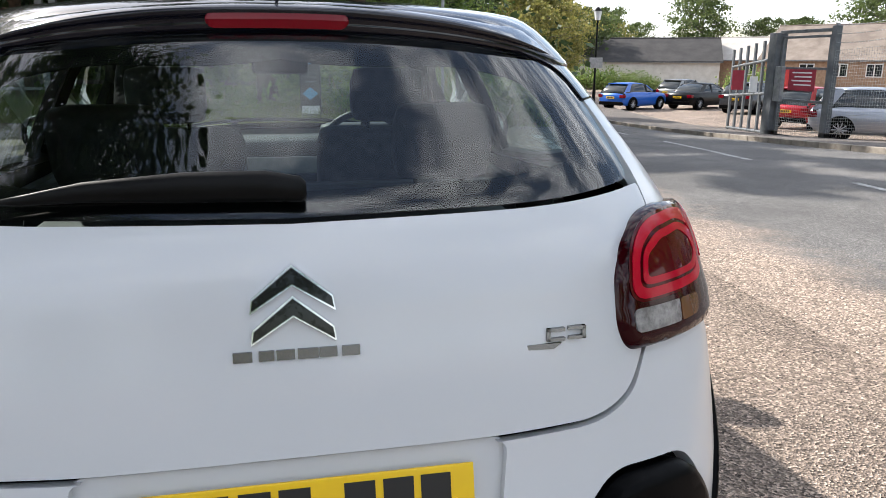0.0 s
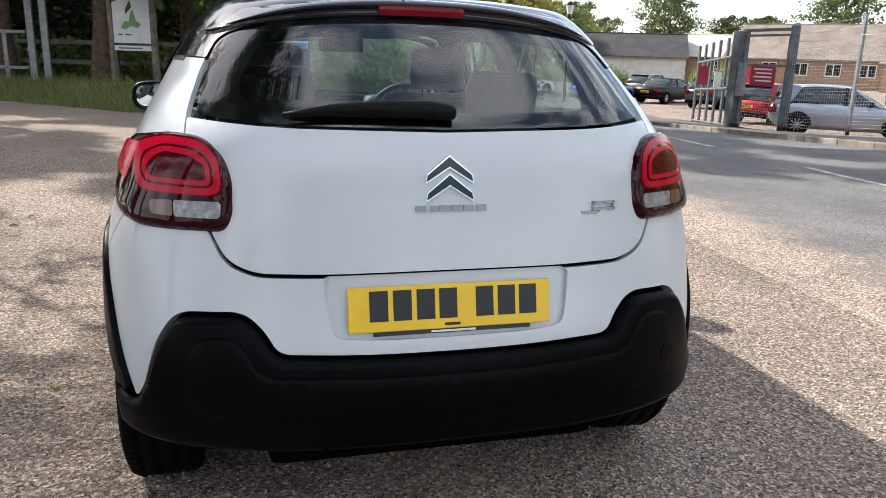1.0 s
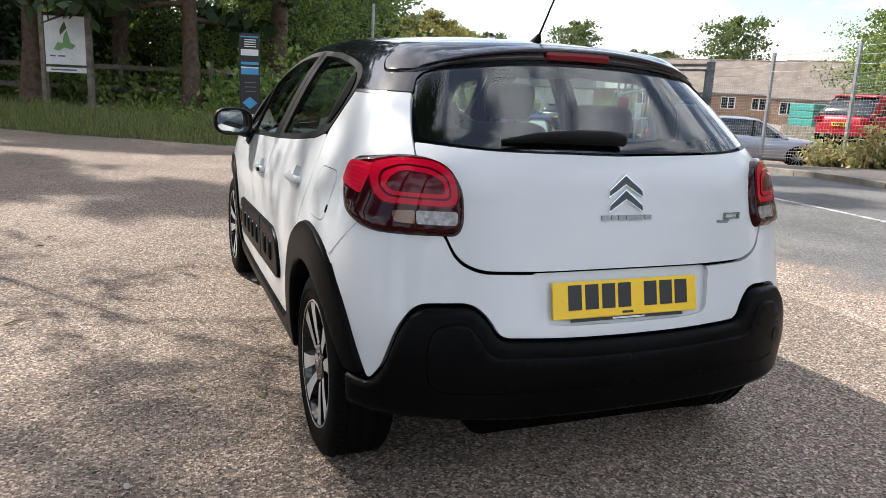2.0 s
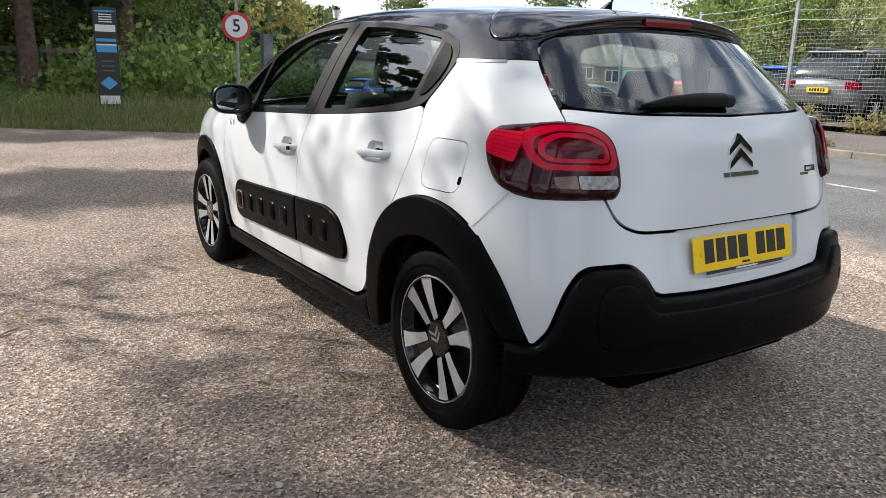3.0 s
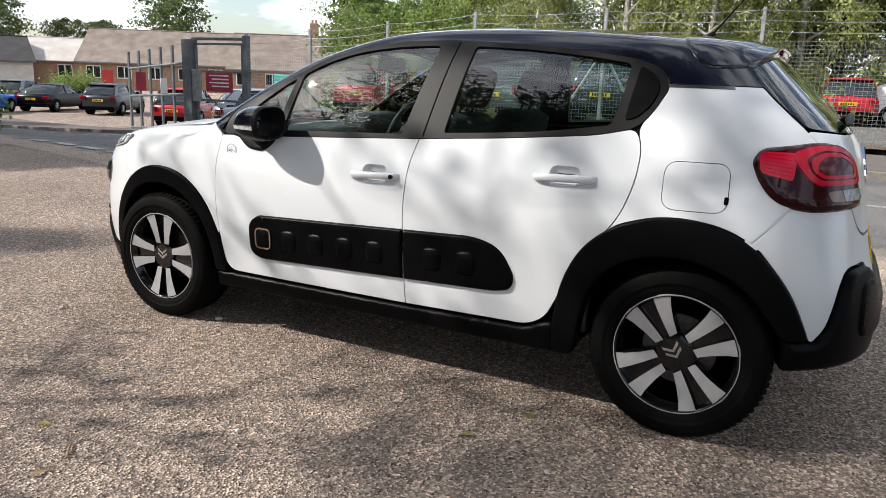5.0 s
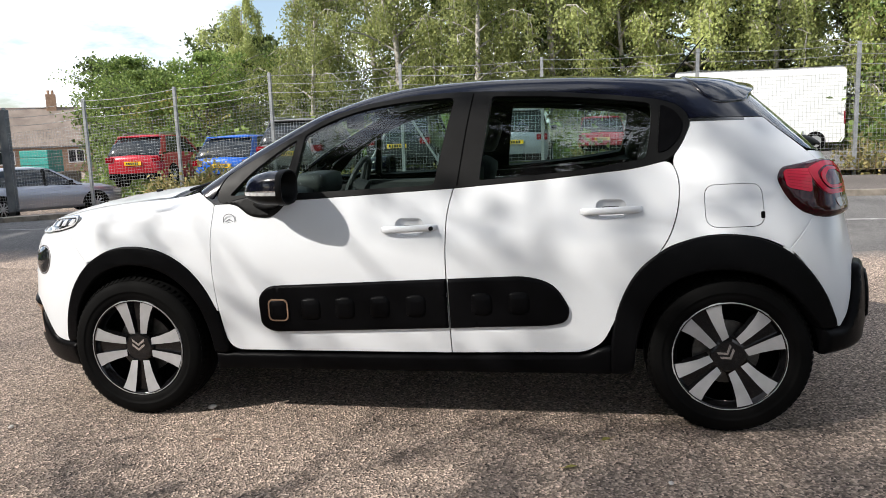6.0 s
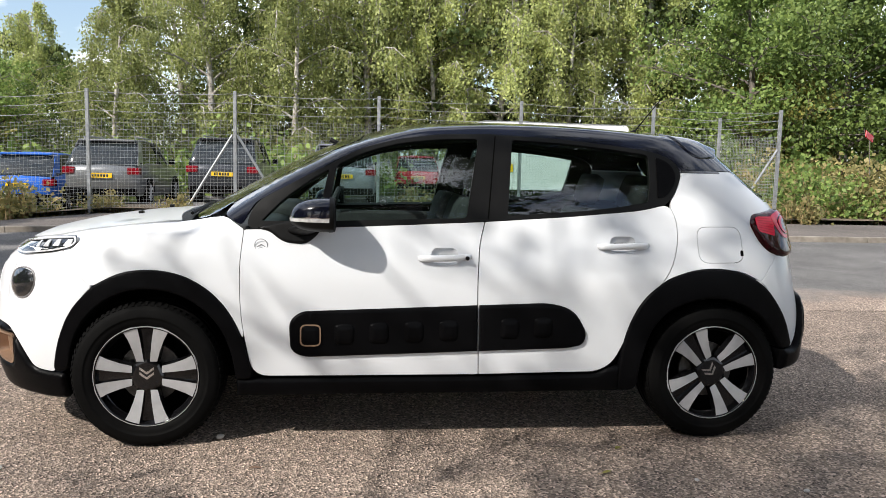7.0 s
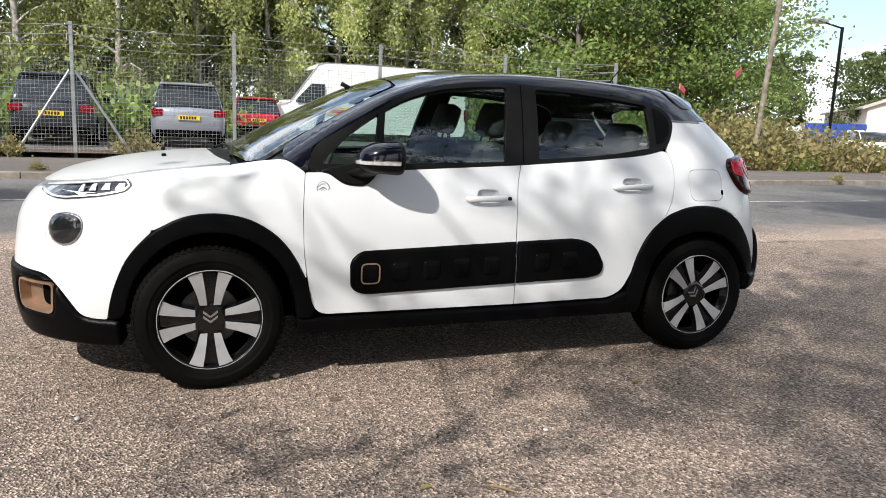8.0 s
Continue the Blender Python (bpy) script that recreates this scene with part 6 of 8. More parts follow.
# pine wood to the north-west and west
wood = []
for i in range(52):
    x, y = rng.uniform(-22, 2.5), rng.uniform(23, 46)
    if y < 24 + max(0, x + 2) * 0.6 or any((x - a) ** 2 + (y - b) ** 2 < 3.2 for a, b in wood):
        continue
    wood.append((x, y))
    plant((pine_a, pine_b)[i % 2], x, y, rng.uniform(0.8, 1.15), rng.uniform(0, 360))
# the ones farther west and south are out of view, added as reflected backdrop
for i, (x, y, s) in enumerate(((-9, 21.5, .9), (-13, 19, 1.0), (-19, 14, .8), (-26, 9, .6), (-17, -22, .7), (-5, -30, .7), (-6.5, 20.5, .85))):
    plant((pine_b, pine_a)[i % 2], x, y, s, 77 * i)
# the last two are out of view, added as reflected backdrop
for i, (x, y, s) in enumerate(((3.2, 22.5, .62), (5.0, 26, .75), (1.5, 21, .5), (-1.0, 25, .7), (7, 30, .7), (4.5, 33, .9), (-12, 24, .7), (-12, -27, .8))):
    plant((oak_b, oak_a)[i % 2], x, y, s, 51 * i)


def bush(name, label, seed, rx, ry, h, n, size, mats, stems=40, category="shrub"):
    """A low thicket: arching stems with many leaves, uneven in outline."""
    r = np.random.default_rng(seed)
    t = tagged(new(name), label, category)
    v, f, c = [], [], []
    for i in range(stems):
        a, d = r.uniform(0, 2 * math.pi), math.sqrt(r.uniform(0, 1))
        o = np.array([math.cos(a) * rx * d, math.sin(a) * ry * d, -0.05])
        hh = h * (1 - 0.55 * d * d) * r.uniform(0.6, 1.15)
        out = np.array([math.cos(a), math.sin(a), 0]) * r.uniform(0.1, 0.5) * h * 0.6 + np.append(r.normal(size=2) * 0.15 * h, 0)
        pts = [o + out * q * q + np.array([0, 0, hh * (q - 0.18 * q * q)]) for q in np.linspace(0, 1, 5)]
        tube(v, f, pts, [0.014 * (1 - 0.7 * q) for q in np.linspace(0, 1, 5)], 4)
        m = n // stems
        q = r.uniform(0.1, 1.02, m)
        base = o + out * (q * q)[:, None] + np.stack([0 * q, 0 * q, hh * (q - 0.18 * q * q)], 1)
        c.append(base + r.normal(size=base.shape) * (0.10 * h + 0.02))
    put("stems", mesh_of("stems", v, f), M_DRY, t)
    put("leaves", leaves_mesh("leaves", np.concatenate(c), size, r, 0.1, 1.4), mats, t)
    return t


bramble = bush("bramble_bush", "tangled bramble thicket with dry brown stems", 4, 1.6, 2.2, 1.3, 5200, 0.075, M_BRAMBLE, 120)
shrub = bush("green_shrub", "low dense green shrub beside the footway", 9, 0.9, 0.9, 1.3, 3600, 0.07, M_OAK, 50)
under = bush("undergrowth", "dense leafy undergrowth below the trees", 15, 1.8, 1.8, 2.3, 3300, 0.135, M_OAK, 70)
fern = bush("fern_clump", "bright green ferns at the edge of the wood", 19, 0.6, 0.6, 0.9, 1500, 0.06, M_FERN, 26)
weed = bush("weed_clump", "straggling weeds at the foot of the fence", 27, 0.5, 0.35, 0.75, 900, 0.055, M_BRAMBLE, 22)
for i, (x, y, s) in enumerate(((15.2, -12.2, 1.25), (16.3, -14.6, 1.6), (15.4, -16.8, 1.35), (14.4, -19.2, 0.9), (18.5, -13.0, 1.6), (18.8, -18.0, 1.3))):
    plant(bramble, x, y, s, 50 * i, gz(x, y) + 0.08)
for i in range(26):
    x, y = 21.8 + rng.uniform(-0.8, 2.5) + (5.0 if -11.5 < -14 + i * 1.25 < 0.5 else 0), -14 + i * 1.25
    plant(under, x, y, rng.uniform(0.75, 1.25), 70 * i)
for i, (x, y, s) in enumerate(((3.6, 16.5, .9), (1.8, 17.2, .8), (4.6, 19.5, 1.1), (-1.5, 20.5, .9), (-4.5, 23.4, .9), (-8, 22.5, .8), (-11, 22, .9), (2.9, 19.0, 1.0), (-14, 21, .9), (6.2, 24, 1.1), (0.2, 19.0, .7), (5.2, 15.8, .6))):
    plant(under, x, y, s, 64 * i)
thicket = bush("holly_thicket", "dark evergreen thicket deep in the wood", 29, 3.2, 1.6, 4.6, 5200, 0.21, M_PINE, 60)
for i in range(11):
    plant(thicket, -24 + 2.9 * i, 27.5 + rng.uniform(-1, 1), rng.uniform(0.9, 1.2), 20 * math.sin(5 * i))
for i, (x, y, s) in enumerate(((-1.2, 15.8, 1.1), (1.3, 15.5, 1.0), (2.4, 15.9, .8), (0.2, 16.4, .9), (-3.5, 18.2, .7), (4.2, 14.9, .9), (-0.6, 13.9, .7))):
    plant(fern, x, y, s, 64 * i)
for i, (x, y, s) in enumerate(((13.1, 9.0, 1.5), (12.9, 10.3, 1.1), (12.8, 5.6, .7), (13.3, 3.2, 1.0), (13.2, 0.2, 1.1), (13.1, -3.2, .8), (13.2, -7.5, 1.3), (12.9, -8.9, 1.1), (13.2, 7.2, .8), (13.3, -5.6, 1.2))):
    plant(weed, x, y, s, 64 * i, gz(x, y) + 0.11)
for i, (x, y, s) in enumerate(((14.6, -10.6, 1.3), (13.6, -15.6, .5), (16.2, -11.2, 1.4), (22, 6, 1.2), (22.5, 9.5, 1.3), (31.5, 66.5, 1.9), (34.0, 66.0, 1.5), (29.0, 68.0, 2.0), (42.0, 61.0, 1.9))):
    plant(shrub, x, y, s, 40 * i, gz(x, y) + 0.05)
plant(weed, 9.6, 4.6, 0.28, 10, 0.10)
plant(weed, 9.5, -12.5, 0.3, 90, 0.10)

# two unseen trees to the south, added for the car's reflections
for i, (x, y, s) in enumerate(((-1.5, -15.5, 1.0), (-14, -16, 1.0))):
    plant(oak_b, x, y, s, 130 * i)
for i, (x, y, s) in enumerate(((-3.95, 19.2, 0.9), (-0.3, 17.7, 0.95), (2.1, 19.2, 0.85), (-1.9, 20.6, 1.0))):
    plant((pine_a, pine_b)[i % 2], x, y, s, 40 * i)
# trees out of view, added so their crowns dapple the ground beside the car
shade_a = build_tree("ash_tree", "unseen open-crowned tree added to throw dappled shade", 41, 12.0, 3.4, 0.2, M_SHADE, M_GREYBARK, 17000, 0.115, "round", 0.35)
for i, (x, y, s) in enumerate(((-10.0, 5.0, 1.0), (-8.3, 3.9, 0.95), (-9.5, 1.0, 1.0), (-10.9, 8.9, 1.0), (-13.4, 5.6, 1.0))):
    plant(shade_a, x, y, s, 100 * i)
# high crowns out of view, added to darken the glass and block some sky
shade_b = build_tree("ash_tree", "unseen tall tree whose high dense crown darkens the glass reflections", 43, 17.0, 4.2, 0.24, M_SHADE, M_GREYBARK, 22000, 0.115, "round", 0.60)
for i, (x, y, s) in enumerate(((-5.0, 1.0, 1.0), (-6.2, -2.8, 0.97), (-6.4, -6.2, 0.95))):
    plant(shade_b, x, y, s, 100 * i)
# sparse tree out of view, added to dim and dapple the car's left side
sapling = build_tree("sapling", "unseen slim tree added to dapple the car's side", 62, 7.2, 1.35, 0.032, M_BIRCH, M_BIRCHBARK, 380, 0.075, "round", 0.42)
plant(sapling, -4.15, 5.2, 1.0, 50)


# grass verge on a low bank in front of the wood
def verge_edge(x):
    return float(np.interp(x, [-30, -9, -5.4, -2.9, -0.8, 0.6, 1.3, 2.7, 3.3, 4.6, 6.5], [19.5, 17.2, 15.8, 13.4, 12.0, 11.1, 10.6, 10.6, 11.4, 13.5, 17.5]))


def bank(x, y):
    d = y - verge_edge(x)
    return gz(x, y) + 0.02 + 0.30 * (1 - math.exp(-max(0, d) / 2.2)) + 0.03 * noise.noise((x * 1.3, y * 1.3, 0))


vs, fs = [], []
gxs = np.arange(-30, 6.6, 0.4)
for x in gxs:
    e = verge_edge(x) + 0.15 * noise.noise((x * 1.7, 0, 5))
    for k in range(14):
        y = e + (26 * (k / 13) ** 2.2)
        vs.append((x, y, bank(x, y) if k else gz(x, y) - 0.02))
for i in range(len(gxs) - 1):
    for k in range(13):
        fs.append((i * 14 + k, (i + 1) * 14 + k, (i + 1) * 14 + k + 1, i * 14 + k + 1))
tagged(put("verge", mesh_of("verge", vs, fs), M_EARTH), "earth bank with leaf litter below the wood", "ground", "", "structure")
r = np.random.default_rng(17)
n = 26000
gx = r.uniform(-14, 5.6, n)
gd = r.exponential(1.4, n)
gy = np.array([verge_edge(x) for x in gx]) + gd - 0.1
hz = np.array([bank(a, b) for a, b in zip(gx, gy)])
hh = r.uniform(0.08, 0.30, n) * np.clip(0.45 + gd * 0.5, 0.35, 1.15)
ln = r.normal(size=(n, 2)) * 0.35 * hh[:, None]
az = r.uniform(0, math.pi, n)
w = 0.010
p0 = np.stack([gx - np.cos(az) * w, gy - np.sin(az) * w, hz - 0.01], 1)
p1 = np.stack([gx + np.cos(az) * w, gy + np.sin(az) * w, hz - 0.01], 1)
p2 = np.stack([gx + ln[:, 0], gy + ln[:, 1], hz + hh], 1)
gv = np.stack([p0, p1, p2], 1).reshape(-1, 3)
me = mesh_of("grass", gv, np.arange(3 * n).reshape(-1, 3), False)
tagged(put("grass", me, M_GRASS), "rough uncut grass on the verge", "grass", "", "stuff")

# ---- wooden rail fence, boards and signs by the wood ----
M_WOOD = varied("weathered_timber", (0.10, 0.085, 0.065), (0.22, 0.19, 0.155), 6.0, 0.9, 0.6, 50.0, 0.006, random_hue=0.15)
M_STEEL = varied("galvanised_steel", (0.26, 0.27, 0.28), (0.38, 0.39, 0.40), 8.0, 0.5, 0.1, 80.0, 0.001, 0.6)
M_GREYPAINT = varied("grey_painted_steel", (0.10, 0.11, 0.12), (0.17, 0.18, 0.19), 4.0, 0.55, 0.15, 60.0, 0.001, 0.3)
M_BOARDWHITE = varied("white_board", (0.62, 0.63, 0.63), (0.72, 0.72, 0.71), 6.0, 0.5, 0.0)
M_LIME = principled("lime_green_board", (0.30, 0.33, 0.03), 0.5)
M_MAPGREEN = principled("map_green", (0.16, 0.30, 0.12), 0.6)
M_SIGNRED = principled("sign_red", (0.50, 0.02, 0.03), 0.4)
M_BLUE = principled("sign_blue", (0.06, 0.30, 0.55), 0.4)
M_BOARDBLACK = principled("black_board", (0.012, 0.013, 0.016), 0.35)
M_MAROON = varied("maroon_board", (0.26, 0.02, 0.04), (0.32, 0.03, 0.055), 6.0, 0.45, 0.0)

fence_run = [(-13.5, 21.8), (-11.2, 21.6), (-8.9, 21.6), (-6.6, 21.9), (-4.2, 20.4), (-1.9, 19.4), (0.3, 18.6), (2.4, 17.9), (4.4, 17.6)]
for (xa, ya), (xb, yb) in zip(fence_run, fence_run[1:]):
    za, zb = bank(xa, ya), bank(xb, yb)
    u = tagged(new("rail_fence"), "weathered timber post-and-rail fence bay", "fence", "rail fence bays")
    part("post", box_mesh((xa - 0.06, ya - 0.06, za - 0.1), (xa + 0.06, ya + 0.06, za + 1.18), 0.012), M_WOOD, u)
    for h in (0.42, 0.95):
        d = Vector((xb - xa, yb - ya, zb - za))
        m = Matrix.Translation((xa, ya - 0.075, za + h)) @ d.to_track_quat("X", "Z").to_matrix().to_4x4()
        part("rail", add_box(bmesh.new(), (0.0, -0.02, -0.06), (d.length, 0.02, 0.06), 0.008, m), M_WOOD, u)


def notice_board():
    u = tagged(new("notice_board"), "timber-framed map board with white panel and lime header", "notice board")
    a, b = Vector((-3.57, 18.4)), Vector((-2.53, 17.75))
    d = (b - a)
    m = Matrix.Translation((a.x, a.y, bank(a.x, a.y) - 0.1)) @ Matrix.Rotation(math.atan2(d.y, d.x), 4, "Z")
    L = d.length
    for x in (0, L):
        part("post", add_box(bmesh.new(), (x - 0.06, -0.06, 0), (x + 0.06, 0.06, 3.0), 0.012, m), M_WOOD, u)
    part("map_panel", add_box(bmesh.new(), (0.075, -0.035, 1.10), (L - 0.075, -0.010, 2.22), 0.004, m), M_BOARDWHITE, u, "white panel with a green map")
    part("header", add_box(bmesh.new(), (0.075, -0.04, 2.30), (L - 0.075, -0.010, 2.85), 0.004, m), M_LIME, u, "lime green header board")
    part("foot_panel", add_box(bmesh.new(), (0.075, -0.04, 0.92), (L - 0.075, -0.010, 1.04), 0.004, m), M_BOARDWHITE, u)
    bm = bmesh.new()
    pts = [(0.30, 1.45), (0.42, 1.62), (0.55, 1.60), (0.60, 1.80), (0.68, 1.90), (0.76, 1.62), (0.90, 1.55), (0.80, 1.46), (0.60, 1.50), (0.45, 1.42)]
    bm.faces.new([bm.verts.new(m @ Vector((x, -0.037, z))) for x, z in pts])
    part("map_shape", bm, M_MAPGREEN, u, "green mapped wood")
    for z, x0, x1 in ((1.30, 0.2, 0.35), (1.30, 0.42, 0.6), (2.55, 0.35, 0.9), (2.42, 0.45, 0.85), (0.98, 0.2, 0.9)):
        part("print_bar", add_box(bmesh.new(), (x0, -0.042, z - 0.018), (min(x1, L - 0.12), -0.038, z + 0.018), 0, m), M_GREYPAINT if z < 2.3 else M_PALE, u)


notice_board()


def pole(name, label, category, x, y, h, r, mat, base=None):
    u = tagged(new(name), label, category)
    z0 = gz(x, y) if base is None else base
    bm = bmesh.new()
    add_bar(bm, (x, y, z0 - 0.1), (x, y, z0 + h), r, 12)
    part("shaft", bm, mat, u)
    return u


for x, y in ((-5.35, 19.6), (-5.75, 19.9)):
    u = tagged(new("gate_post"), "square galvanised steel gate post beside the board", "post")
    part("shaft", box_mesh((x - 0.08, y - 0.08, bank(x, y) - 0.1), (x + 0.08, y + 0.08, bank(x, y) + (3.2 if x > -5.5 else 2.6)), 0.01), M_STEEL, u)
u = tagged(new("steel_barrier"), "low galvanised swing barrier with mesh infill", "barrier")
for z in (0.35, 1.25):
    part("rail", box_mesh((-13.0, 19.95, bank(-9, 20) + z - 0.04), (-5.9, 20.03, bank(-9, 20) + z + 0.04), 0.01), M_STEEL, u)
for x in np.arange(-12.8, -5.9, 1.6):
    part("upright", box_mesh((x - 0.05, 19.95, bank(-9, 20) - 0.05), (x + 0.05, 20.03, bank(-9, 20) + 1.25), 0.01), M_STEEL, u)


def disc(bm, c, r, y0, n=40):
    f = [bm.verts.new((c[0] + r * math.cos(q), y0, c[1] + r * math.sin(q))) for q in np.linspace(0, 2 * math.pi, n, endpoint=False)]
    b = [bm.verts.new((v.co.x, y0 + 0.004, v.co.z)) for v in f]
    bm.faces.new(f)
    for i in range(n):
        bm.faces.new((f[i], f[(i + 1) % n], b[(i + 1) % n], b[i]))
    bmesh.ops.recalc_face_normals(bm, faces=bm.faces)
    return bm


def speed_sign(x, y, zc, top):
    u = tagged(new("speed_sign"), "round white speed sign with red ring on a grey pole", "road sign")
    u.matrix_basis = pose(x, y, 0, 0, 0, -22)
    bm = bmesh.new()
    add_bar(bm, (0, 0.04, gz(x, y) - 0.1), (0, 0.04, top), 0.032, 12)
    part("pole", bm, M_STEEL, u)
    part("red_ring", disc(bmesh.new(), (0, zc), 0.300, 0.0), M_SIGNRED, u)
    part("white_disc", disc(bmesh.new(), (0, zc), 0.232, -0.004), M_BOARDWHITE, u)
    cu = bpy.data.curves.new("numeral", "FONT")
    cu.body, cu.size, cu.align_x, cu.align_y, cu.extrude = "5", 0.36, "CENTER", "CENTER", 0.001
    cu.offset = 0.006
    ob = new("numeral", cu)
    ob.data.materials.append(M_INK)
    ob.parent = u
    ob.matrix_basis = pose(0, -0.0075, zc, 90, 0, 0)


speed_sign(3.42, 14.3, 1.87, 2.9)


def info_post(x, y):
    u = tagged(new("information_totem"), "narrow black information post with blue and pale panels", "information post")
    u.matrix_basis = pose(x, y, gz(x, y), 0, 0, -10) @ Matrix.Diagonal((1, 1, 0.87, 1))
    part("slab", box_mesh((-0.20, 0, -0.1), (0.20, 0.06, 2.35), 0.01), M_BOARDBLACK, u)
    for z0, z1, mt in ((2.26, 2.29, M_BLUE), (1.86, 2.00, M_BOARDWHITE), (1.66, 1.72, M_BLUE), (1.44, 1.58, M_BLUE), (1.58, 1.61, M_BOARDWHITE), (0.36, 0.54, M_BOARDWHITE)):
        part("panel", box_mesh((-0.17, -0.004, z0), (0.17, 0.001, z1)), mt, u)
    for z in (2.20, 2.15, 2.10, 2.05, 1.25, 1.15, 1.05):
        part("print_bar", box_mesh((-0.10, -0.003, z), (0.12, 0.001, z + 0.02)), M_PALE if z > 2 else M_GREYPAINT, u)
    bm = bmesh.new()
    bm.faces.new([bm.verts.new(p) for p in ((0, -0.004, 0.66), (0.15, -0.004, 0.80), (0, -0.004, 0.94), (-0.15, -0.004, 0.80))])
    part("diamond", bm, M_BLUE, u, "blue diamond")


info_post(0.62, 13.3)
u = tagged(new("barrier_post"), "broad weathered grey steel post standing in the grass", "post")
part("shaft", box_mesh((3.33, 12.50, -0.1), (3.53, 12.70, 1.66), 0.015), M_GREYPAINT, u)
part("cap", box_mesh((3.32, 12.49, 1.66), (3.54, 12.71, 1.68), 0.006), M_GREYPAINT, u)

# ---- mesh security fence along the road ----
FX = 13.0
posts = [-8.35, -5.2, -2.05, 1.2, 4.35, 7.45, 9.85, 12.25, 14.45]
M_WIRE = varied("galvanised_wire", (0.30, 0.31, 0.31), (0.42, 0.43, 0.43), 9.0, 0.45, 0.0, 60.0, 0.001, 0.5)
for i, y0 in enumerate(posts):
    z0 = gz(FX, y0) + 0.10
    p = tagged(new("fence_post"), "galvanised steel fence post", "fence post", "security fence posts")
    part("shaft", box_mesh((FX - 0.035, y0 - 0.035, z0 - 0.1), (FX + 0.035, y0 + 0.035, z0 + 2.70), 0.006), M_STEEL, p)
    if i in (0, 4):
        for s in (-1, 1):
            if i == 0 and s < 0:
                continue
            bm = bmesh.new()
            add_bar(bm, (FX - 0.02, y0 + s * 1.15, z0 - 0.05), (FX - 0.02, y0 + s * 0.05, z0 + 1.75), 0.028, 8)
            part("brace", bm, M_STEEL, p)
    if i == len(posts) - 1:
        continue
    y1 = posts[i + 1]
    z1 = gz(FX, y1) + 0.10
    b = tagged(new("fence_mesh"), "galvanised weld-mesh fence bay with strained top wires", "fence", "security fence bays")
    v, f = [], []

    def wire(a, c, r):
        tube(v, f, [a, c], [r, r], 3)
    nv = int((y1 - y0) / 0.075)
    for k in range(1, nv):
        t = k / nv
        yy, zz = y0 + (y1 - y0) * t, z0 + (z1 - z0) * t
        wire((FX - 0.04, yy, zz + 0.02), (FX - 0.04, yy, zz + 2.08), 0.0028)
    for h in np.arange(0.03, 2.09, 0.075):
        wire((FX - 0.04, y0, z0 + h), (FX - 0.04, y1, z1 + h), 0.0028)
    put("wire_mesh", mesh_of("wire_mesh", v, f), M_WIRE, b)
    for h in (2.25, 2.45, 2.64):
        v, f = [], []
        sag = [(FX - 0.04, y0 + (y1 - y0) * t, z0 + (z1 - z0) * t + h - 0.05 * 4 * t * (1 - t)) for t in np.linspace(0, 1, 9)]
        tube(v, f, sag, [0.005] * 9, 4)
        for t in np.linspace(0.03, 0.97, 24):
            q = Vector((FX - 0.04, y0 + (y1 - y0) * t, z0 + (z1 - z0) * t + h - 0.2 * t * (1 - t)))
            tube(v, f, [q + Vector((0, -0.015, -0.02)), q + Vector((0, 0.015, 0.02))], [0.003, 0.002], 3)
        put("barbed_wire", mesh_of("barbed_wire", v, f), M_WIRE, b)
# return of the fence at its south end
b = tagged(new("fence_mesh"), "galvanised weld-mesh fence bay turning away from the road", "fence", "security fence bays")
v, f = [], []
for k in range(60):
    tube(v, f, [(FX + 0.075 * k, -8.35, 0.12), (FX + 0.075 * k, -8.35, 2.18)], [0.0028] * 2, 3)
for h in np.arange(0.13, 2.19, 0.075):
    tube(v, f, [(FX, -8.35, h), (FX + 4.5, -8.35, h)], [0.0028] * 2, 3)
for h in (2.35, 2.55, 2.74):
    tube(v, f, [(FX, -8.35, h), (FX + 4.5, -8.35, h)], [0.005] * 2, 4)
put("wire_mesh", mesh_of("wire_mesh", v, f), M_WIRE, b)
p = tagged(new("fence_post"), "galvanised steel fence post", "fence post", "security fence posts")
part("shaft", box_mesh((FX + 3.0, -8.385, 0), (FX + 3.07, -8.315, 2.8), 0.006), M_STEEL, p)

# gate by the car park entrance
gzz = gz(13.0, 16.6)
u = tagged(new("pedestrian_gate"), "tall grey steel pedestrian gate with mesh and maroon notice", "gate")
part("hinge_post", box_mesh((12.84, 16.45, gzz - 0.1), (13.16, 16.77, gzz + 2.75), 0.012), M_GREYPAINT, u)
part("latch_post", box_mesh((12.92, 14.38, gzz), (13.08, 14.54, gzz + 2.85), 0.01), M_GREYPAINT, u)
part("lintel", box_mesh((12.96, 14.5, gzz + 2.72), (13.04, 16.5, gzz + 2.80), 0.008), M_GREYPAINT, u)
for z in (0.12, 1.05, 1.85, 2.62):
    part("rail", box_mesh((12.97, 14.6, gzz + z - 0.03), (13.03, 16.4, gzz + z + 0.03), 0.006), M_GREYPAINT, u)
for yy in (14.6, 16.38):
    part("stile", box_mesh((12.97, yy - 0.03, gzz + 0.1), (13.03, yy + 0.03, gzz + 2.65), 0.006), M_GREYPAINT, u)
part("notice", box_mesh((12.94, 14.95, gzz + 1.30), (12.96, 15.95, gzz + 1.83), 0.003), M_MAROON, u, "maroon notice with pale lines of print")
for k in range(4):
    part("print_bar", box_mesh((12.936, 15.08, gzz + 1.73 - 0.1 * k), (12.941, 15.82 - 0.1 * (k % 2), gzz + 1.765 - 0.1 * k)), M_PALE, u)
part("lock_box", box_mesh((12.86, 16.15, gzz + 1.0), (12.98, 16.42, gzz + 1.9), 0.01), M_STEEL, u)
v, f = [], []
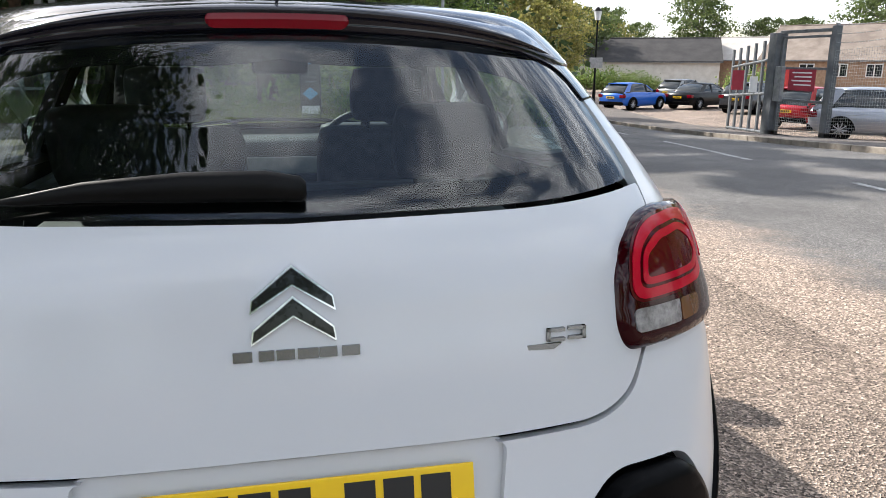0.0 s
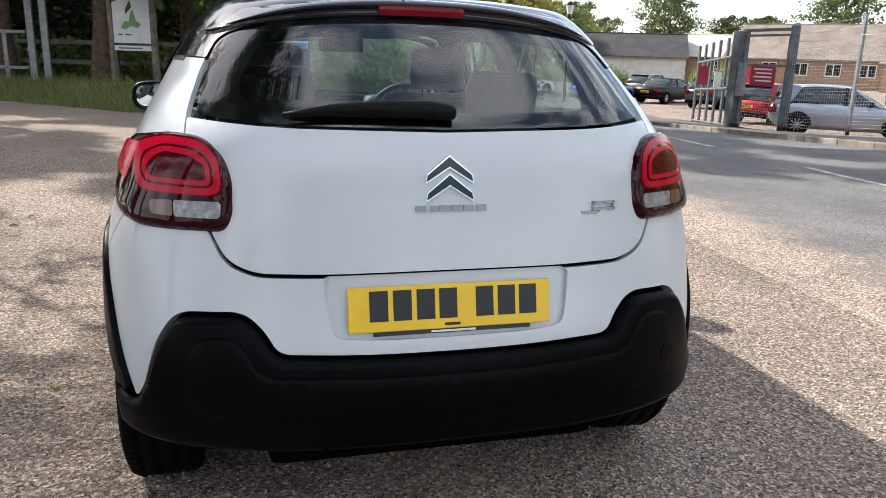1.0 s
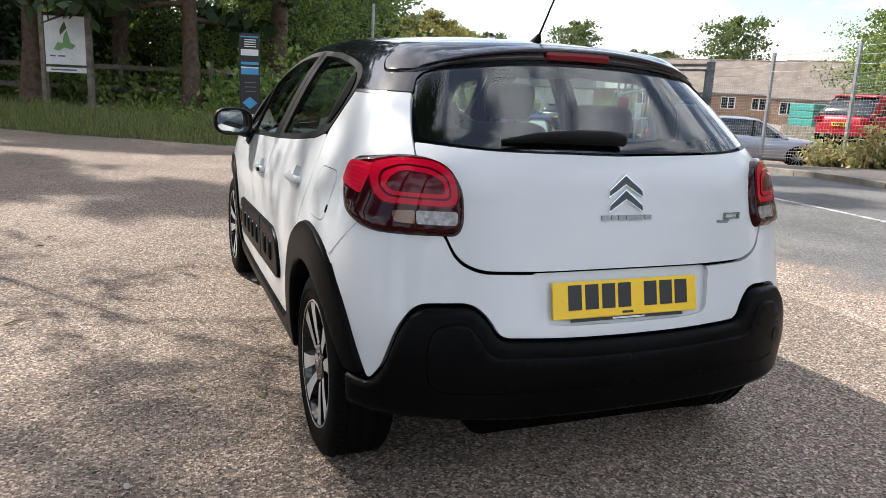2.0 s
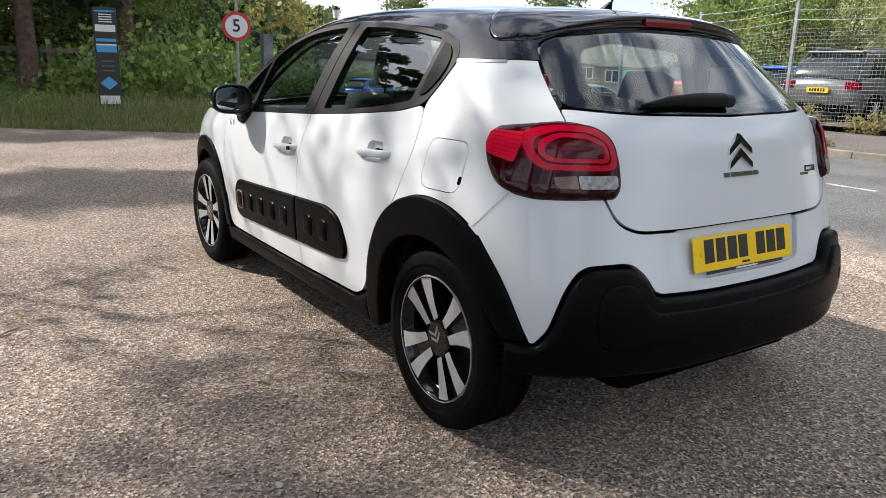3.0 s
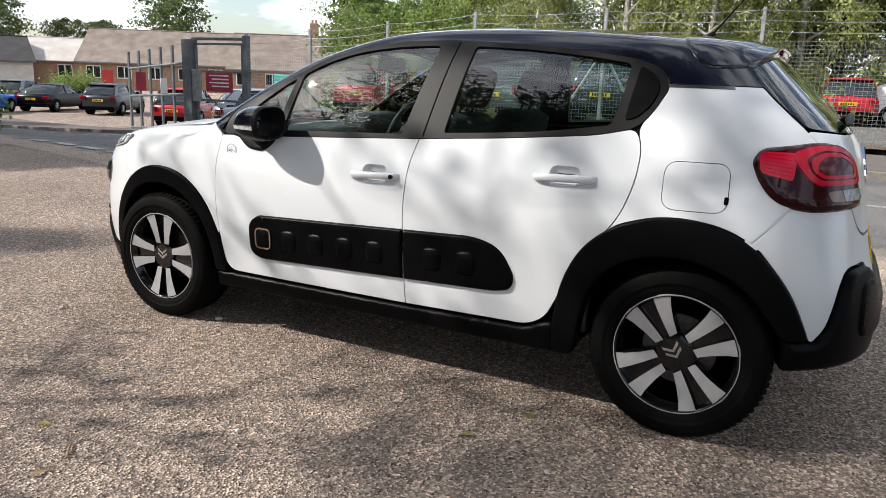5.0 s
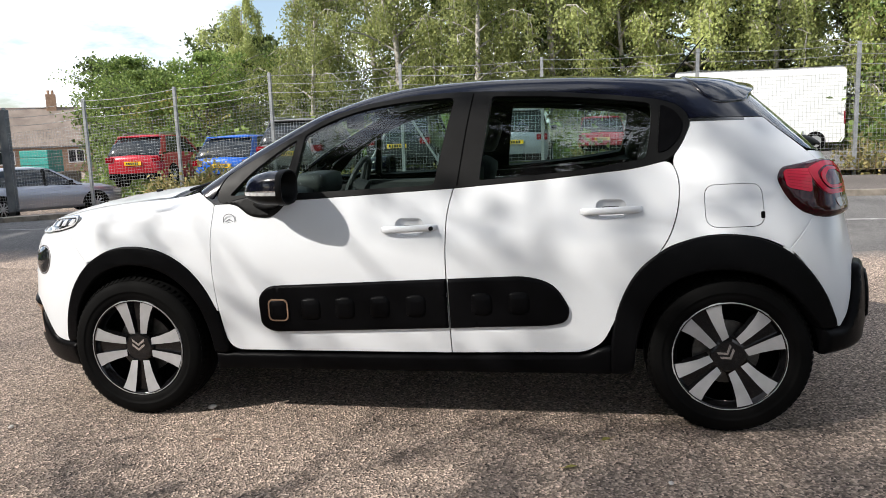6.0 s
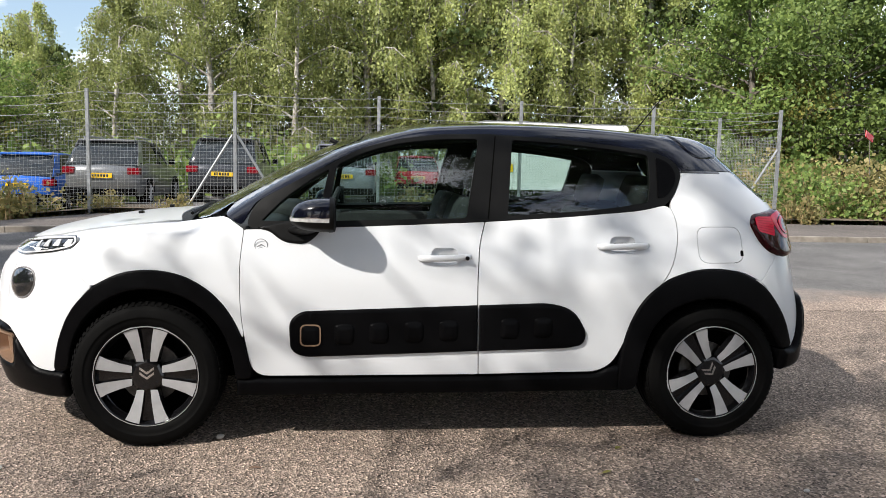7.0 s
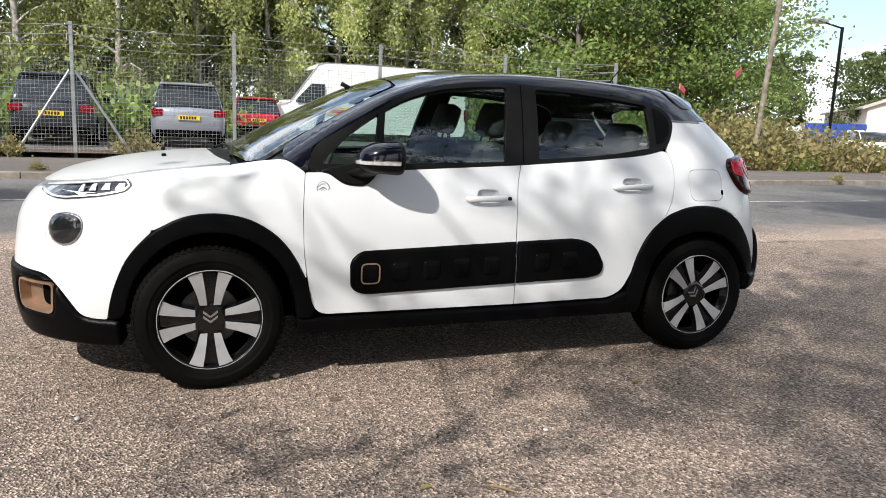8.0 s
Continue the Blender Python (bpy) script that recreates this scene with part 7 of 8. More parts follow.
for k in range(25):
    tube(v, f, [(13.0, 14.62 + 0.072 * k, gzz + 0.12), (13.0, 14.62 + 0.072 * k, gzz + 1.05)], [0.003] * 2, 3)
for h in np.arange(0.15, 1.05, 0.072):
    tube(v, f, [(13.0, 14.6, gzz + h), (13.0, 16.4, gzz + h)], [0.003] * 2, 3)
put("mesh_infill", mesh_of("mesh_infill", v, f), M_WIRE, u)
u = tagged(new("vehicle_gate"), "open steel bar gate leaf swung into the car park", "gate")
a, b2 = Vector((13.05, 16.85, gz(13, 17))), Vector((14.7, 21.2, gz(14.7, 21.2)))
for k in range(6):
    q = a.lerp(b2, k / 5)
    part("bar", box_mesh((q.x - 0.035, q.y - 0.035, q.z + 0.05), (q.x + 0.035, q.y + 0.035, q.z + 2.65), 0.006), M_GREYPAINT, u)
for h in (0.15, 1.2, 2.1):
    bm = bmesh.new()
    add_bar(bm, a + Vector((0, 0, h)), b2 + Vector((0, 0, h)), 0.04, 8)
    part("rail", bm, M_GREYPAINT, u)
q = a.lerp(b2, 0.75)
part("notice", box_mesh((q.x - 0.3, q.y - 0.05, q.z + 1.35), (q.x + 0.1, q.y - 0.03, q.z + 1.95), 0.003), M_MAROON, u, "small maroon notice")
q = a.lerp(b2, 0.35)
part("notice", box_mesh((q.x - 0.2, q.y - 0.06, q.z + 1.25), (q.x + 0.05, q.y - 0.04, q.z + 1.7), 0.003), M_BOARDWHITE, u, "small white notice")

# ---- parked vehicles ----
def paint(name, c, metal=0.3):
    return car_paint(name, c, 0.35, metal)


M_CARGLASS = principled("dark_vehicle_glass", (0.014, 0.018, 0.020), 0.10, 0.0, 0.0, 0.6)
PAINT = {k: paint(k + "_car_paint", c, m) for k, c, m in (("red", (0.40, 0.012, 0.025), 0.2), ("blue", (0.008, 0.10, 0.46), 0.1), ("grey", (0.16, 0.165, 0.17), 0.6), ("silver", (0.33, 0.35, 0.40), 0.6), ("white", (0.75, 0.75, 0.74), 0.0), ("dark", (0.03, 0.033, 0.04), 0.4))}
PAINT["black"] = principled("deep_black_car_paint", (0.004, 0.004, 0.005), 0.3, 0.0, 0.12, 0.15)


def parked_car(name, label, color, L=4.3, W=1.80, H=1.62, suv=True, saloon=False):
    """A simpler car: lofted body and cabin, lamps, glass, wheels and plate. Its tail is at y = 0, its nose at y = L."""
    u = tagged(new(name), label, "car")
    hood, deck = (1.00, 1.00) if suv else (0.92, 0.90)
    clear = 0.22
    # lower body sections: (y, half width, z low, z high)
    S = [(0.0, 0.40, 0.42, deck - 0.15), (0.05, 0.455, 0.34, deck - 0.04), (0.25, 0.492, clear + 0.05, deck + 0.04), (0.9, 0.5, clear, deck + 0.06), (2.2, 0.5, clear, deck + 0.05), (L - 1.25, 0.5, clear, hood), (L - 0.5, 0.488, clear, hood - 0.06), (L - 0.15, 0.445, clear + 0.05, hood - 0.16), (L, 0.37, 0.40, hood - 0.32)]

    def loft(sections, mat, nm, lab=""):
        bm = bmesh.new()
        rings = [[bm.verts.new(p) for p in s] for s in sections]
        k = len(rings[0])
        for r0, r1 in zip(rings, rings[1:]):
            for j in range(k):
                bm.faces.new((r0[j], r0[(j + 1) % k], r1[(j + 1) % k], r1[j]))
        bm.faces.new(rings[0]), bm.faces.new(rings[-1])
        bmesh.ops.recalc_face_normals(bm, faces=bm.faces)
        return part(nm, bm, mat, u, lab, smooth=True)
    sec = []
    for y, hw, z0, z1 in S:
        w = hw * W
        sec.append([(-w * 0.90, y, z0), (-w * 0.99, y, z0 + 0.12), (-w, y, (z0 + z1) / 2 + 0.05), (-w * 0.965, y, z1 - 0.10), (-w * 0.90, y, z1), (0, y, z1 + 0.03), (w * 0.90, y, z1), (w * 0.965, y, z1 - 0.10), (w, y, (z0 + z1) / 2 + 0.05), (w * 0.99, y, z0 + 0.12), (w * 0.90, y, z0)])
    body = loft(sec, PAINT[color], "body")
    # cabin
    y0, y1, y2, y3 = (0.10, 0.66, L - 2.05, L - 1.20) if not saloon else (0.75, 1.45, L - 2.05, L - 1.25)
    zb = deck + 0.02

    def cab(grow, ztop):
        out = []
        for y, hw, z in ((y0, 0.425, zb), ((y0 + y1) / 2 - 0.06, 0.415, zb + (ztop - zb) * 0.55), (y1 - 0.05, 0.365, ztop - 0.04), (y1 + 0.5, 0.37, ztop), ((y1 + y2) / 2 + 0.3, 0.375, ztop), (y2, 0.38, ztop - 0.05), ((y2 + y3) / 2, 0.415, zb + (ztop - zb) * 0.52), (y3, 0.44, zb)):
            w, wb = hw * W + grow, 0.455 * W + grow
            out.append([(-wb, y, zb - 0.10), (-wb, y, zb), (-w, y, z - 0.03 if z > zb else z), (-w * 0.86, y, z + 0.005), (0, y, z + 0.03), (w * 0.86, y, z + 0.005), (w, y, z - 0.03 if z > zb else z), (wb, y, zb), (wb, y, zb - 0.10)])
        return out
    loft(cab(0, H - 0.03), M_CARGLASS, "cabin_glass", "dark car windows")
    top = [s for s in cab(0.004, H - 0.022)][2:6]
    loft([[p for p in s[2:7]] + [(s[6][0] * 0.97, s[6][1], s[6][2] - 0.05), (s[2][0] * 0.97, s[2][1], s[2][2] - 0.05)] for s in top], PAINT[color], "roof")
    for s in (-1, 1):   # pillars
        xb, xt = s * (0.455 * W + 0.005), s * (0.384 * W + 0.008)
        for quad, mt in (([(xb, y0 - 0.02, zb - 0.03), (xb, y0 + 0.42, zb - 0.03), (xt, y1 + 0.20, H - 0.07), (xt, y1 - 0.07, H - 0.07)], PAINT[color]), ([(xb, y3 - 0.14, zb), (xb, y3 + 0.02, zb), (xt, y2 + 0.03, H - 0.08), (xt, y2 - 0.05, H - 0.08)], PAINT[color]), ([(xb, 1.98, zb), (xb, 2.08, zb), (xt, 2.05, H - 0.06), (xt, 1.97, H - 0.06)], M_SATIN)):
            bm = bmesh.new()
            f0 = [bm.verts.new(q) for q in quad]
            f1 = [bm.verts.new((q[0] - s * 0.015, q[1], q[2])) for q in quad]
            bm.faces.new(f0), bm.faces.new(f1)
            for i in range(4):
                bm.faces.new((f0[i], f0[(i + 1) % 4], f1[(i + 1) % 4], f1[i]))
            bmesh.ops.recalc_face_normals(bm, faces=bm.faces)
            part("pillar", bm, mt, u)
        zl = deck - 0.14 if suv else deck - 0.16
        part("tail_lamp", box_mesh((s * 0.33 * W if s > 0 else -0.485 * W, -0.02, zl - 0.08), (0.485 * W if s > 0 else s * 0.33 * W, 0.22, zl + 0.09), 0.03), M_LAMPRED, u)
        part("headlamp", box_mesh((s * 0.30 * W if s > 0 else -0.455 * W, L - 0.30, hood - 0.32), (0.455 * W if s > 0 else s * 0.30 * W, L - 0.06, hood - 0.20), 0.03), M_LAMPCLEAR, u)
        part("mirror", box_mesh((s * 0.5 * W if s > 0 else -0.5 * W - 0.16, L - 1.62, zb + 0.02), (0.5 * W + 0.16 if s > 0 else s * 0.5 * W, L - 1.50, zb + 0.16), 0.03), M_SATIN, u)
    if not saloon:
        part("roof_spoiler", box_mesh((-0.36 * W, y1 - 0.20, H - 0.085), (0.36 * W, y1 + 0.12, H - 0.035), 0.02), PAINT[color], u)
    part("rear_skirt", box_mesh((-0.44 * W, -0.03, 0.27), (0.44 * W, 0.16, 0.46), 0.04), M_PLASTIC, u)
    part("number_plate", box_mesh((-0.26, -0.045, 0.70 if suv else 0.62), (0.26, -0.02, 0.81 if suv else 0.73)), M_PLATE, u)
    for k in range(6):
        part("plate_bar", box_mesh((-0.20 + 0.066 * k, -0.048, 0.72 if suv else 0.64), (-0.155 + 0.066 * k, -0.044, 0.79 if suv else 0.71)), M_INK, u)
    if suv:
        for s in (-1, 1):
            bm = bmesh.new()
            add_bar(bm, (s * 0.33 * W, 0.75, H + 0.03), (s * 0.33 * W, L - 2.1, H + 0.03), 0.018, 8)
            for yy in (0.75, L - 2.1):
                add_bar(bm, (s * 0.33 * W, yy, H - 0.05), (s * 0.33 * W, yy, H + 0.03), 0.018, 6)
            part("roof_rail", bm, M_STEEL, u)
    for s in (-1, 1):
        for yy in (0.82, L - 0.86):
            w = new("wheel")
            w.parent = u
            bm = bmesh.new()
            add_bar(bm, (s * 0.36 * W, yy, 0.33), (s * 0.505 * W, yy, 0.33), 0.33, 28)
            part("tyre", bm, M_RUBBER, w)
            bm = bmesh.new()
            for k in range(10):
                q = k / 10 * 2 * math.pi
                add_bar(bm, (s * 0.508 * W, yy, 0.33), (s * 0.508 * W, yy + 0.205 * math.cos(q), 0.33 + 0.205 * math.sin(q)), 0.016, 4)
            part("rim", bm, M_ALLOY, w)
            bm = bmesh.new()
            add_bar(bm, (s * 0.40 * W, yy, 0.33), (s * 0.5065 * W, yy, 0.33), 0.215, 24)
            part("rim_shadow", bm, M_DARK, w)
            bm = bmesh.new()
            n = 14
            for k in range(n):
                q0, q1 = math.pi * k / n, math.pi * (k + 1) / n
                add_bar(bm, (s * 0.495 * W, yy + 0.36 * math.cos(q0), 0.33 + 0.36 * math.sin(q0)), (s * 0.495 * W, yy + 0.36 * math.cos(q1), 0.33 + 0.36 * math.sin(q1)), 0.035, 5)
            part("arch_lip", bm, M_PLASTIC, u)
    return u


def park(u, x, y, turn, z=None):
    """Sets the middle of the car's tail at x, y; turn is its heading from +y."""
    u.matrix_basis = pose(x, y, gz(x, y) if z is None else z, 0, 0, turn)


# behind the mesh fence, tails to the road
for text, col, size, x, y, h in (("dark red family SUV parked tail to the fence", "red", (4.4, 1.8, 1.62, True), 17.2, 13.7, -84), ("bright blue hatchback parked tail to the fence", "blue", (4.05, 1.75, 1.50, False), 15.3, 9.9, -90),
                                 ("silver-grey SUV with roof rails parked tail to the fence", "grey", (4.3, 1.82, 1.66, True), 14.7, 7.75, -90), ("dark grey estate car with red lamps parked beside the fence", "dark", (4.6, 1.82, 1.70, True), 15.4, 5.05, -90),
                                 ("silver people carrier parked tail to the fence", "silver", (4.4, 1.80, 1.64, True), 15.8, 2.05, -90), ("red hatchback across the car park", "red", (3.9, 1.7, 1.48, False), 23.0, -0.5, -90)):
    park(parked_car("parked_car", text, col, *size), x, y, h, max(gz(x, y), -0.30) + 0.2)
# beyond the gate
park(parked_car("parked_car", "white saloon far across the car park", "white", 4.3, 1.75, 1.46, False), 15.0, 44.0, -75)
park(parked_car("parked_car", "bright blue electric hatchback parked near the lamp post", "blue", 4.05, 1.75, 1.45, False), 17.5, 36.6, -64)
park(parked_car("parked_car", "glossy black saloon car", "black", 4.7, 1.82, 1.43, False, True), 21.6, 36.9, -64)
park(parked_car("parked_car", "dark grey compact SUV", "dark", 4.2, 1.8, 1.58), 22.5, 32.9, -62)
park(parked_car("parked_car", "red hatchback behind the gate", "red", 4.1, 1.76, 1.55, False), 18.3, 23.2, -64)
park(parked_car("parked_car", "silver-grey hatchback parked behind the fence", "silver", 4.25, 1.8, 1.50, False), 15.3, 18.0, -130)
park(parked_car("parked_car", "grey hatchback deep in the car park", "grey", 4.1, 1.76, 1.5, False), 24.5, 43.5, -66)


def van(name, label, x, y, turn, high, ext=2.3):
    u = tagged(new(name), label, "van")
    u.matrix_basis = pose(x, y, gz(x, y) + 0.2, 0, 0, turn)
    prof = [(0, 0.45), (0, high - 0.12), (0.12, high), (3.3 + ext, high), (3.62 + ext, high - 0.12), (4.65 + ext, 1.35), (5.55 + ext, 1.10), (5.72 + ext, 0.75), (5.72 + ext, 0.40), (5.5 + ext, 0.30), (0.1, 0.30)]
    bm = bmesh.new()
    rows = [[bm.verts.new((sx, yy, zz)) for yy, zz in prof] for sx in (-0.98, -0.94, 0.94, 0.98)]
    for r in (rows[0], rows[3]):
        for vv in r:
            if vv.co.z > 1.2:
                vv.co.x *= 0.93
    for r0, r1 in zip(rows, rows[1:]):
        for j in range(len(prof)):
            bm.faces.new((r0[j], r0[(j + 1) % len(prof)], r1[(j + 1) % len(prof)], r1[j]))
    bm.faces.new(rows[0]), bm.faces.new(rows[3])
    bmesh.ops.recalc_face_normals(bm, faces=bm.faces)
    part("body", bm, PAINT["white"], u)
    for s in (-1, 1):
        bm = bmesh.new()
        bm.faces.new([bm.verts.new((s * (0.985 - 0.045 * (z - 1.2)), yy, z)) for yy, z in ((3.35 + ext, 1.35), (3.35 + ext, 2.05), (3.85 + ext, 2.05), (4.42 + ext, 1.45), (4.42 + ext, 1.35))])
        part("side_window", bm, M_CARGLASS, u)
        part("sign_panel", box_mesh((s * 0.982 if s > 0 else -0.992, 2.2 + ext, 0.95), (0.992 if s > 0 else s * 0.982, 3.3 + ext, 1.25)), M_PLATE, u, "yellow and red side panel")
        part("sign_panel", box_mesh((s * 0.990 if s > 0 else -0.996, 2.4 + ext, 1.02), (0.996 if s > 0 else s * 0.990, 3.1 + ext, 1.14)), M_SIGNRED, u)
        part("tail_lamp", box_mesh((s * 0.86 if s > 0 else -0.97, -0.02, 0.9), (0.97 if s > 0 else s * 0.86, 0.05, 1.35), 0.02), M_LAMPRED, u)
        for yy in (0.95, 4.62 + ext):
            w = new("wheel")
            w.parent = u
            bm = bmesh.new()
            add_bar(bm, (s * 0.72, yy, 0.34), (s * 0.985, yy, 0.34), 0.34, 28)
            part("tyre", bm, M_RUBBER, w)
            bm = bmesh.new()
            add_bar(bm, (s * 0.9, yy, 0.34), (s * 0.99, yy, 0.34), 0.2, 20)
            part("rim", bm, M_ALLOY, w)
    bm = bmesh.new()
    bm.faces.new([bm.verts.new(q) for q in ((-0.84, 3.74 + ext, high - 0.28), (0.84, 3.74 + ext, high - 0.28), (0.86, 4.60 + ext, 1.46), (-0.86, 4.60 + ext, 1.46))])
    part("windscreen", bm, M_CARGLASS, u)
    part("rear_sign", box_mesh((-0.75, -0.012, 1.05), (0.75, -0.004, 1.75)), M_PLATE, u, "yellow and red rear panel")
    part("rear_sign", box_mesh((-0.55, -0.018, 1.25), (0.55, -0.010, 1.55)), M_SIGNRED, u)
    return u


van("white_van", "long white high-roof van with yellow panels behind the fence", 24.9, -8.6, 2, 2.85)

# ---- buildings beyond the car park ----
M_TILE = varied("weathered_roof_tiles", (0.135, 0.105, 0.085), (0.215, 0.175, 0.145), 0.8, 0.9, 0.6, 7.0, 0.03)
M_SLATE = varied("dark_roof_sheet", (0.020, 0.018, 0.0175), (0.038, 0.034, 0.033), 0.7, 0.85, 0.4, 6.0, 0.02)
M_PALEROOF = varied("pale_roof_sheet", (0.34, 0.31, 0.28), (0.44, 0.41, 0.375), 0.7, 0.85, 0.3, 6.0, 0.02)
M_BRICK = varied("buff_brick", (0.24, 0.15, 0.095), (0.36, 0.24, 0.16), 3.0, 0.9, 0.4, 14.0, 0.01)
M_RENDER = varied("pale_render", (0.48, 0.45, 0.40), (0.60, 0.57, 0.52), 1.2, 0.9, 0.2, 20.0, 0.004)
M_REDDOOR = principled("red_painted_door", (0.42, 0.03, 0.03), 0.5)
M_FRAME = principled("white_window_frame", (0.72, 0.72, 0.70), 0.4)


def house(name, label, x, y, turn, L, D, eave, ridge, wall, roof, windows=4, door=None, chimney=False):
    """A low gabled building; its long front faces its own -y side."""
    u = tagged(new(name), label, "building")
    u.matrix_basis = pose(x, y, gz(x, y), 0, 0, turn)
    bm = bmesh.new()
    pts = [(-L / 2, 0, -0.5), (L / 2, 0, -0.5), (L / 2, 0, eave), (-L / 2, 0, eave), (-L / 2, D, -0.5), (L / 2, D, -0.5), (L / 2, D, eave), (-L / 2, D, eave), (-L / 2, D / 2, ridge - 0.05), (L / 2, D / 2, ridge - 0.05)]
    v = [bm.verts.new(p) for p in pts]
    for q in ((0, 1, 2, 3), (5, 4, 7, 6), (4, 0, 3, 8, 7), (1, 5, 6, 9, 2)):
        bm.faces.new([v[i] for i in q])
    bmesh.ops.recalc_face_normals(bm, faces=bm.faces)
    part("wall", bm, wall, u)
    for s in (0, 1):
        bm = bmesh.new()
        e, o = (-0.35, ridge), (D + 0.35, ridge)
        yy = e[0] if s == 0 else o[0]
        ze = eave - 0.12
        a = [(-L / 2 - 0.3, yy, ze), (L / 2 + 0.3, yy, ze), (L / 2 + 0.3, D / 2, ridge), (-L / 2 - 0.3, D / 2, ridge)]
        f0 = [bm.verts.new(p) for p in a]
        f1 = [bm.verts.new((p[0], p[1], p[2] + 0.14)) for p in a]
        bm.faces.new(f0), bm.faces.new(f1)
        for i in range(4):
            bm.faces.new((f0[i], f0[(i + 1) % 4], f1[(i + 1) % 4], f1[i]))
        bmesh.ops.recalc_face_normals(bm, faces=bm.faces)
        part("roof_slope", bm, roof, u)
    bm = bmesh.new()
    add_bar(bm, (-L / 2 - 0.3, D / 2, ridge + 0.14), (L / 2 + 0.3, D / 2, ridge + 0.14), 0.09, 8)
    part("ridge", bm, roof, u)
    for k in range(windows):
        cx = -L / 2 + (k + 0.5) * L / windows
        w = new("window")
        w.parent = u
        part("window_frame", box_mesh((cx - 0.75, -0.05, eave - 1.65), (cx + 0.75, 0.02, eave - 0.35), 0.02), M_FRAME, w)
        for s in (-1, 1):
            part("pane", box_mesh((cx + s * 0.36 - 0.30, -0.06, eave - 1.55), (cx + s * 0.36 + 0.30, -0.045, eave - 0.45)), M_CARGLASS, w)
    if door is not None:
        part("door", box_mesh((door - 0.55, -0.06, -0.1), (door + 0.55, 0.03, 2.05), 0.02), M_REDDOOR, u, "red door")
    part("gutter", box_mesh((-L / 2 - 0.3, -0.46, eave - 0.14), (L / 2 + 0.3, -0.36, eave - 0.05), 0.02), M_GREYPAINT, u)
    if chimney:
        bm = box_mesh((L * 0.2 - 0.45, D / 2 - 0.4, ridge - 0.5), (L * 0.2 + 0.45, D / 2 + 0.4, ridge + 1.5), 0.03)
        for k in (-0.2, 0.2):
            add_bar(bm, (L * 0.2 + k, D / 2, ridge + 1.5), (L * 0.2 + k, D / 2, ridge + 1.9), 0.13, 10)
        part("chimney", bm, M_BRICK, u)
    return u


house("long_shed", "long low building with dark brown roof and pale wall", 38.4, 81.5, -27, 23, 10, 2.65, 5.2, M_RENDER, M_SLATE, 0)
house("bungalow", "low building with pale roof beside the long shed", 50.8, 77.6, -50, 8.5, 10, 2.85, 5.3, M_BRICK, M_PALEROOF, 2)
house("bungalow", "brick bungalow with brown tiled roof and a red door", 56.5, 64.6, -55, 19, 11, 2.85, 6.4, M_BRICK, M_TILE, 6, -6.5)
house("terrace_house", "house with brown roof and brick chimney", 60.4, 51.8, -58, 12, 10, 2.6, 6.3, M_BRICK, M_TILE, 4, None, True)
house("low_building", "low pale building far down the road", 45.0, -52.0, 140, 22, 9, 3.2, 5.0, M_RENDER, M_PALEROOF, 0)

# street lamps and poles
def street_lamp(x, y, h):
    u = tagged(new("street_lamp"), "black lantern street lamp on a slim column", "street lamp")
    z = gz(x, y)
    bm = bmesh.new()
    add_bar(bm, (x, y, z - 0.1), (x, y, z + 1.1), 0.085, 12)
    add_bar(bm, (x, y, z + 1.1), (x, y, z + h), 0.055, 12, 0.04)
    part("column", bm, M_SATIN, u)
    bm = bmesh.new()
    add_bar(bm, (x, y, z + h), (x, y, z + h + 0.42), 0.13, 6, 0.20)
    part("lantern", bm, M_PALE, u, "clouded lantern glass")
    bm = bmesh.new()
    add_bar(bm, (x, y, z + h + 0.42), (x, y, z + h + 0.62), 0.23, 6, 0.05)
    part("cap", bm, M_SATIN, u)
    part("sign_plate", box_mesh((x - 0.35, y - 0.09, z + 2.2), (x + 0.35, y - 0.06, z + 2.7), 0.01), M_STEEL, u)


street_lamp(15.7, 34.7, 4.5)
u = pole("telegraph_pole", "leaning weathered timber pole in the brambles", "pole", 14.1, -14.15, 8.0, 0.075, M_WOOD)
u.matrix_basis = Matrix.Translation((14.1, -14.15, 0)) @ Matrix.Rotation(radians(4), 4, "X") @ Matrix.Translation((-14.1, 14.15, 0))
u = pole("road_lamp", "tall dark street light column with angled lantern", "street lamp", 22.3, -26.0, 5.95, 0.07, M_SATIN)
part("arm", add_bar(bmesh.new(), (22.3, -26.0, 5.9), (22.9, -25.45, 6.2), 0.04, 8), M_SATIN, u)
part("lantern", box_mesh((22.8, -25.7, 6.15), (23.5, -24.9, 6.32), 0.04), M_STEEL, u)
M_HOARD = varied("blue_hoarding_paint", (0.018, 0.045, 0.22), (0.03, 0.07, 0.30), 2.0, 0.5, 0.05, 20.0, 0.002)
u = tagged(new("hoarding"), "blue site hoarding with pale print far down the road", "hoarding")
for k in range(4):
    part("panel", box_mesh((30.6 + 1.2 * k, -38.06, gz(28, -38)), (31.78 + 1.2 * k, -38.0, 1.9), 0.01), M_HOARD, u)
u = parked_car("parked_car", "white hatchback far down the road", "white", 4.2, 1.75, 1.48, False)
park(u, 25.4, -31.2, 62)
for k, (x, y) in enumerate(((19.8, -24.5), (21.5, -27.5))):
    u = tagged(new("concrete_block"), "pale concrete barrier block on the footway", "barrier")
    part("block", box_mesh((x - 0.35, y - 0.35, 0), (x + 0.35, y + 0.35, 0.8), 0.04), M_RENDER, u)
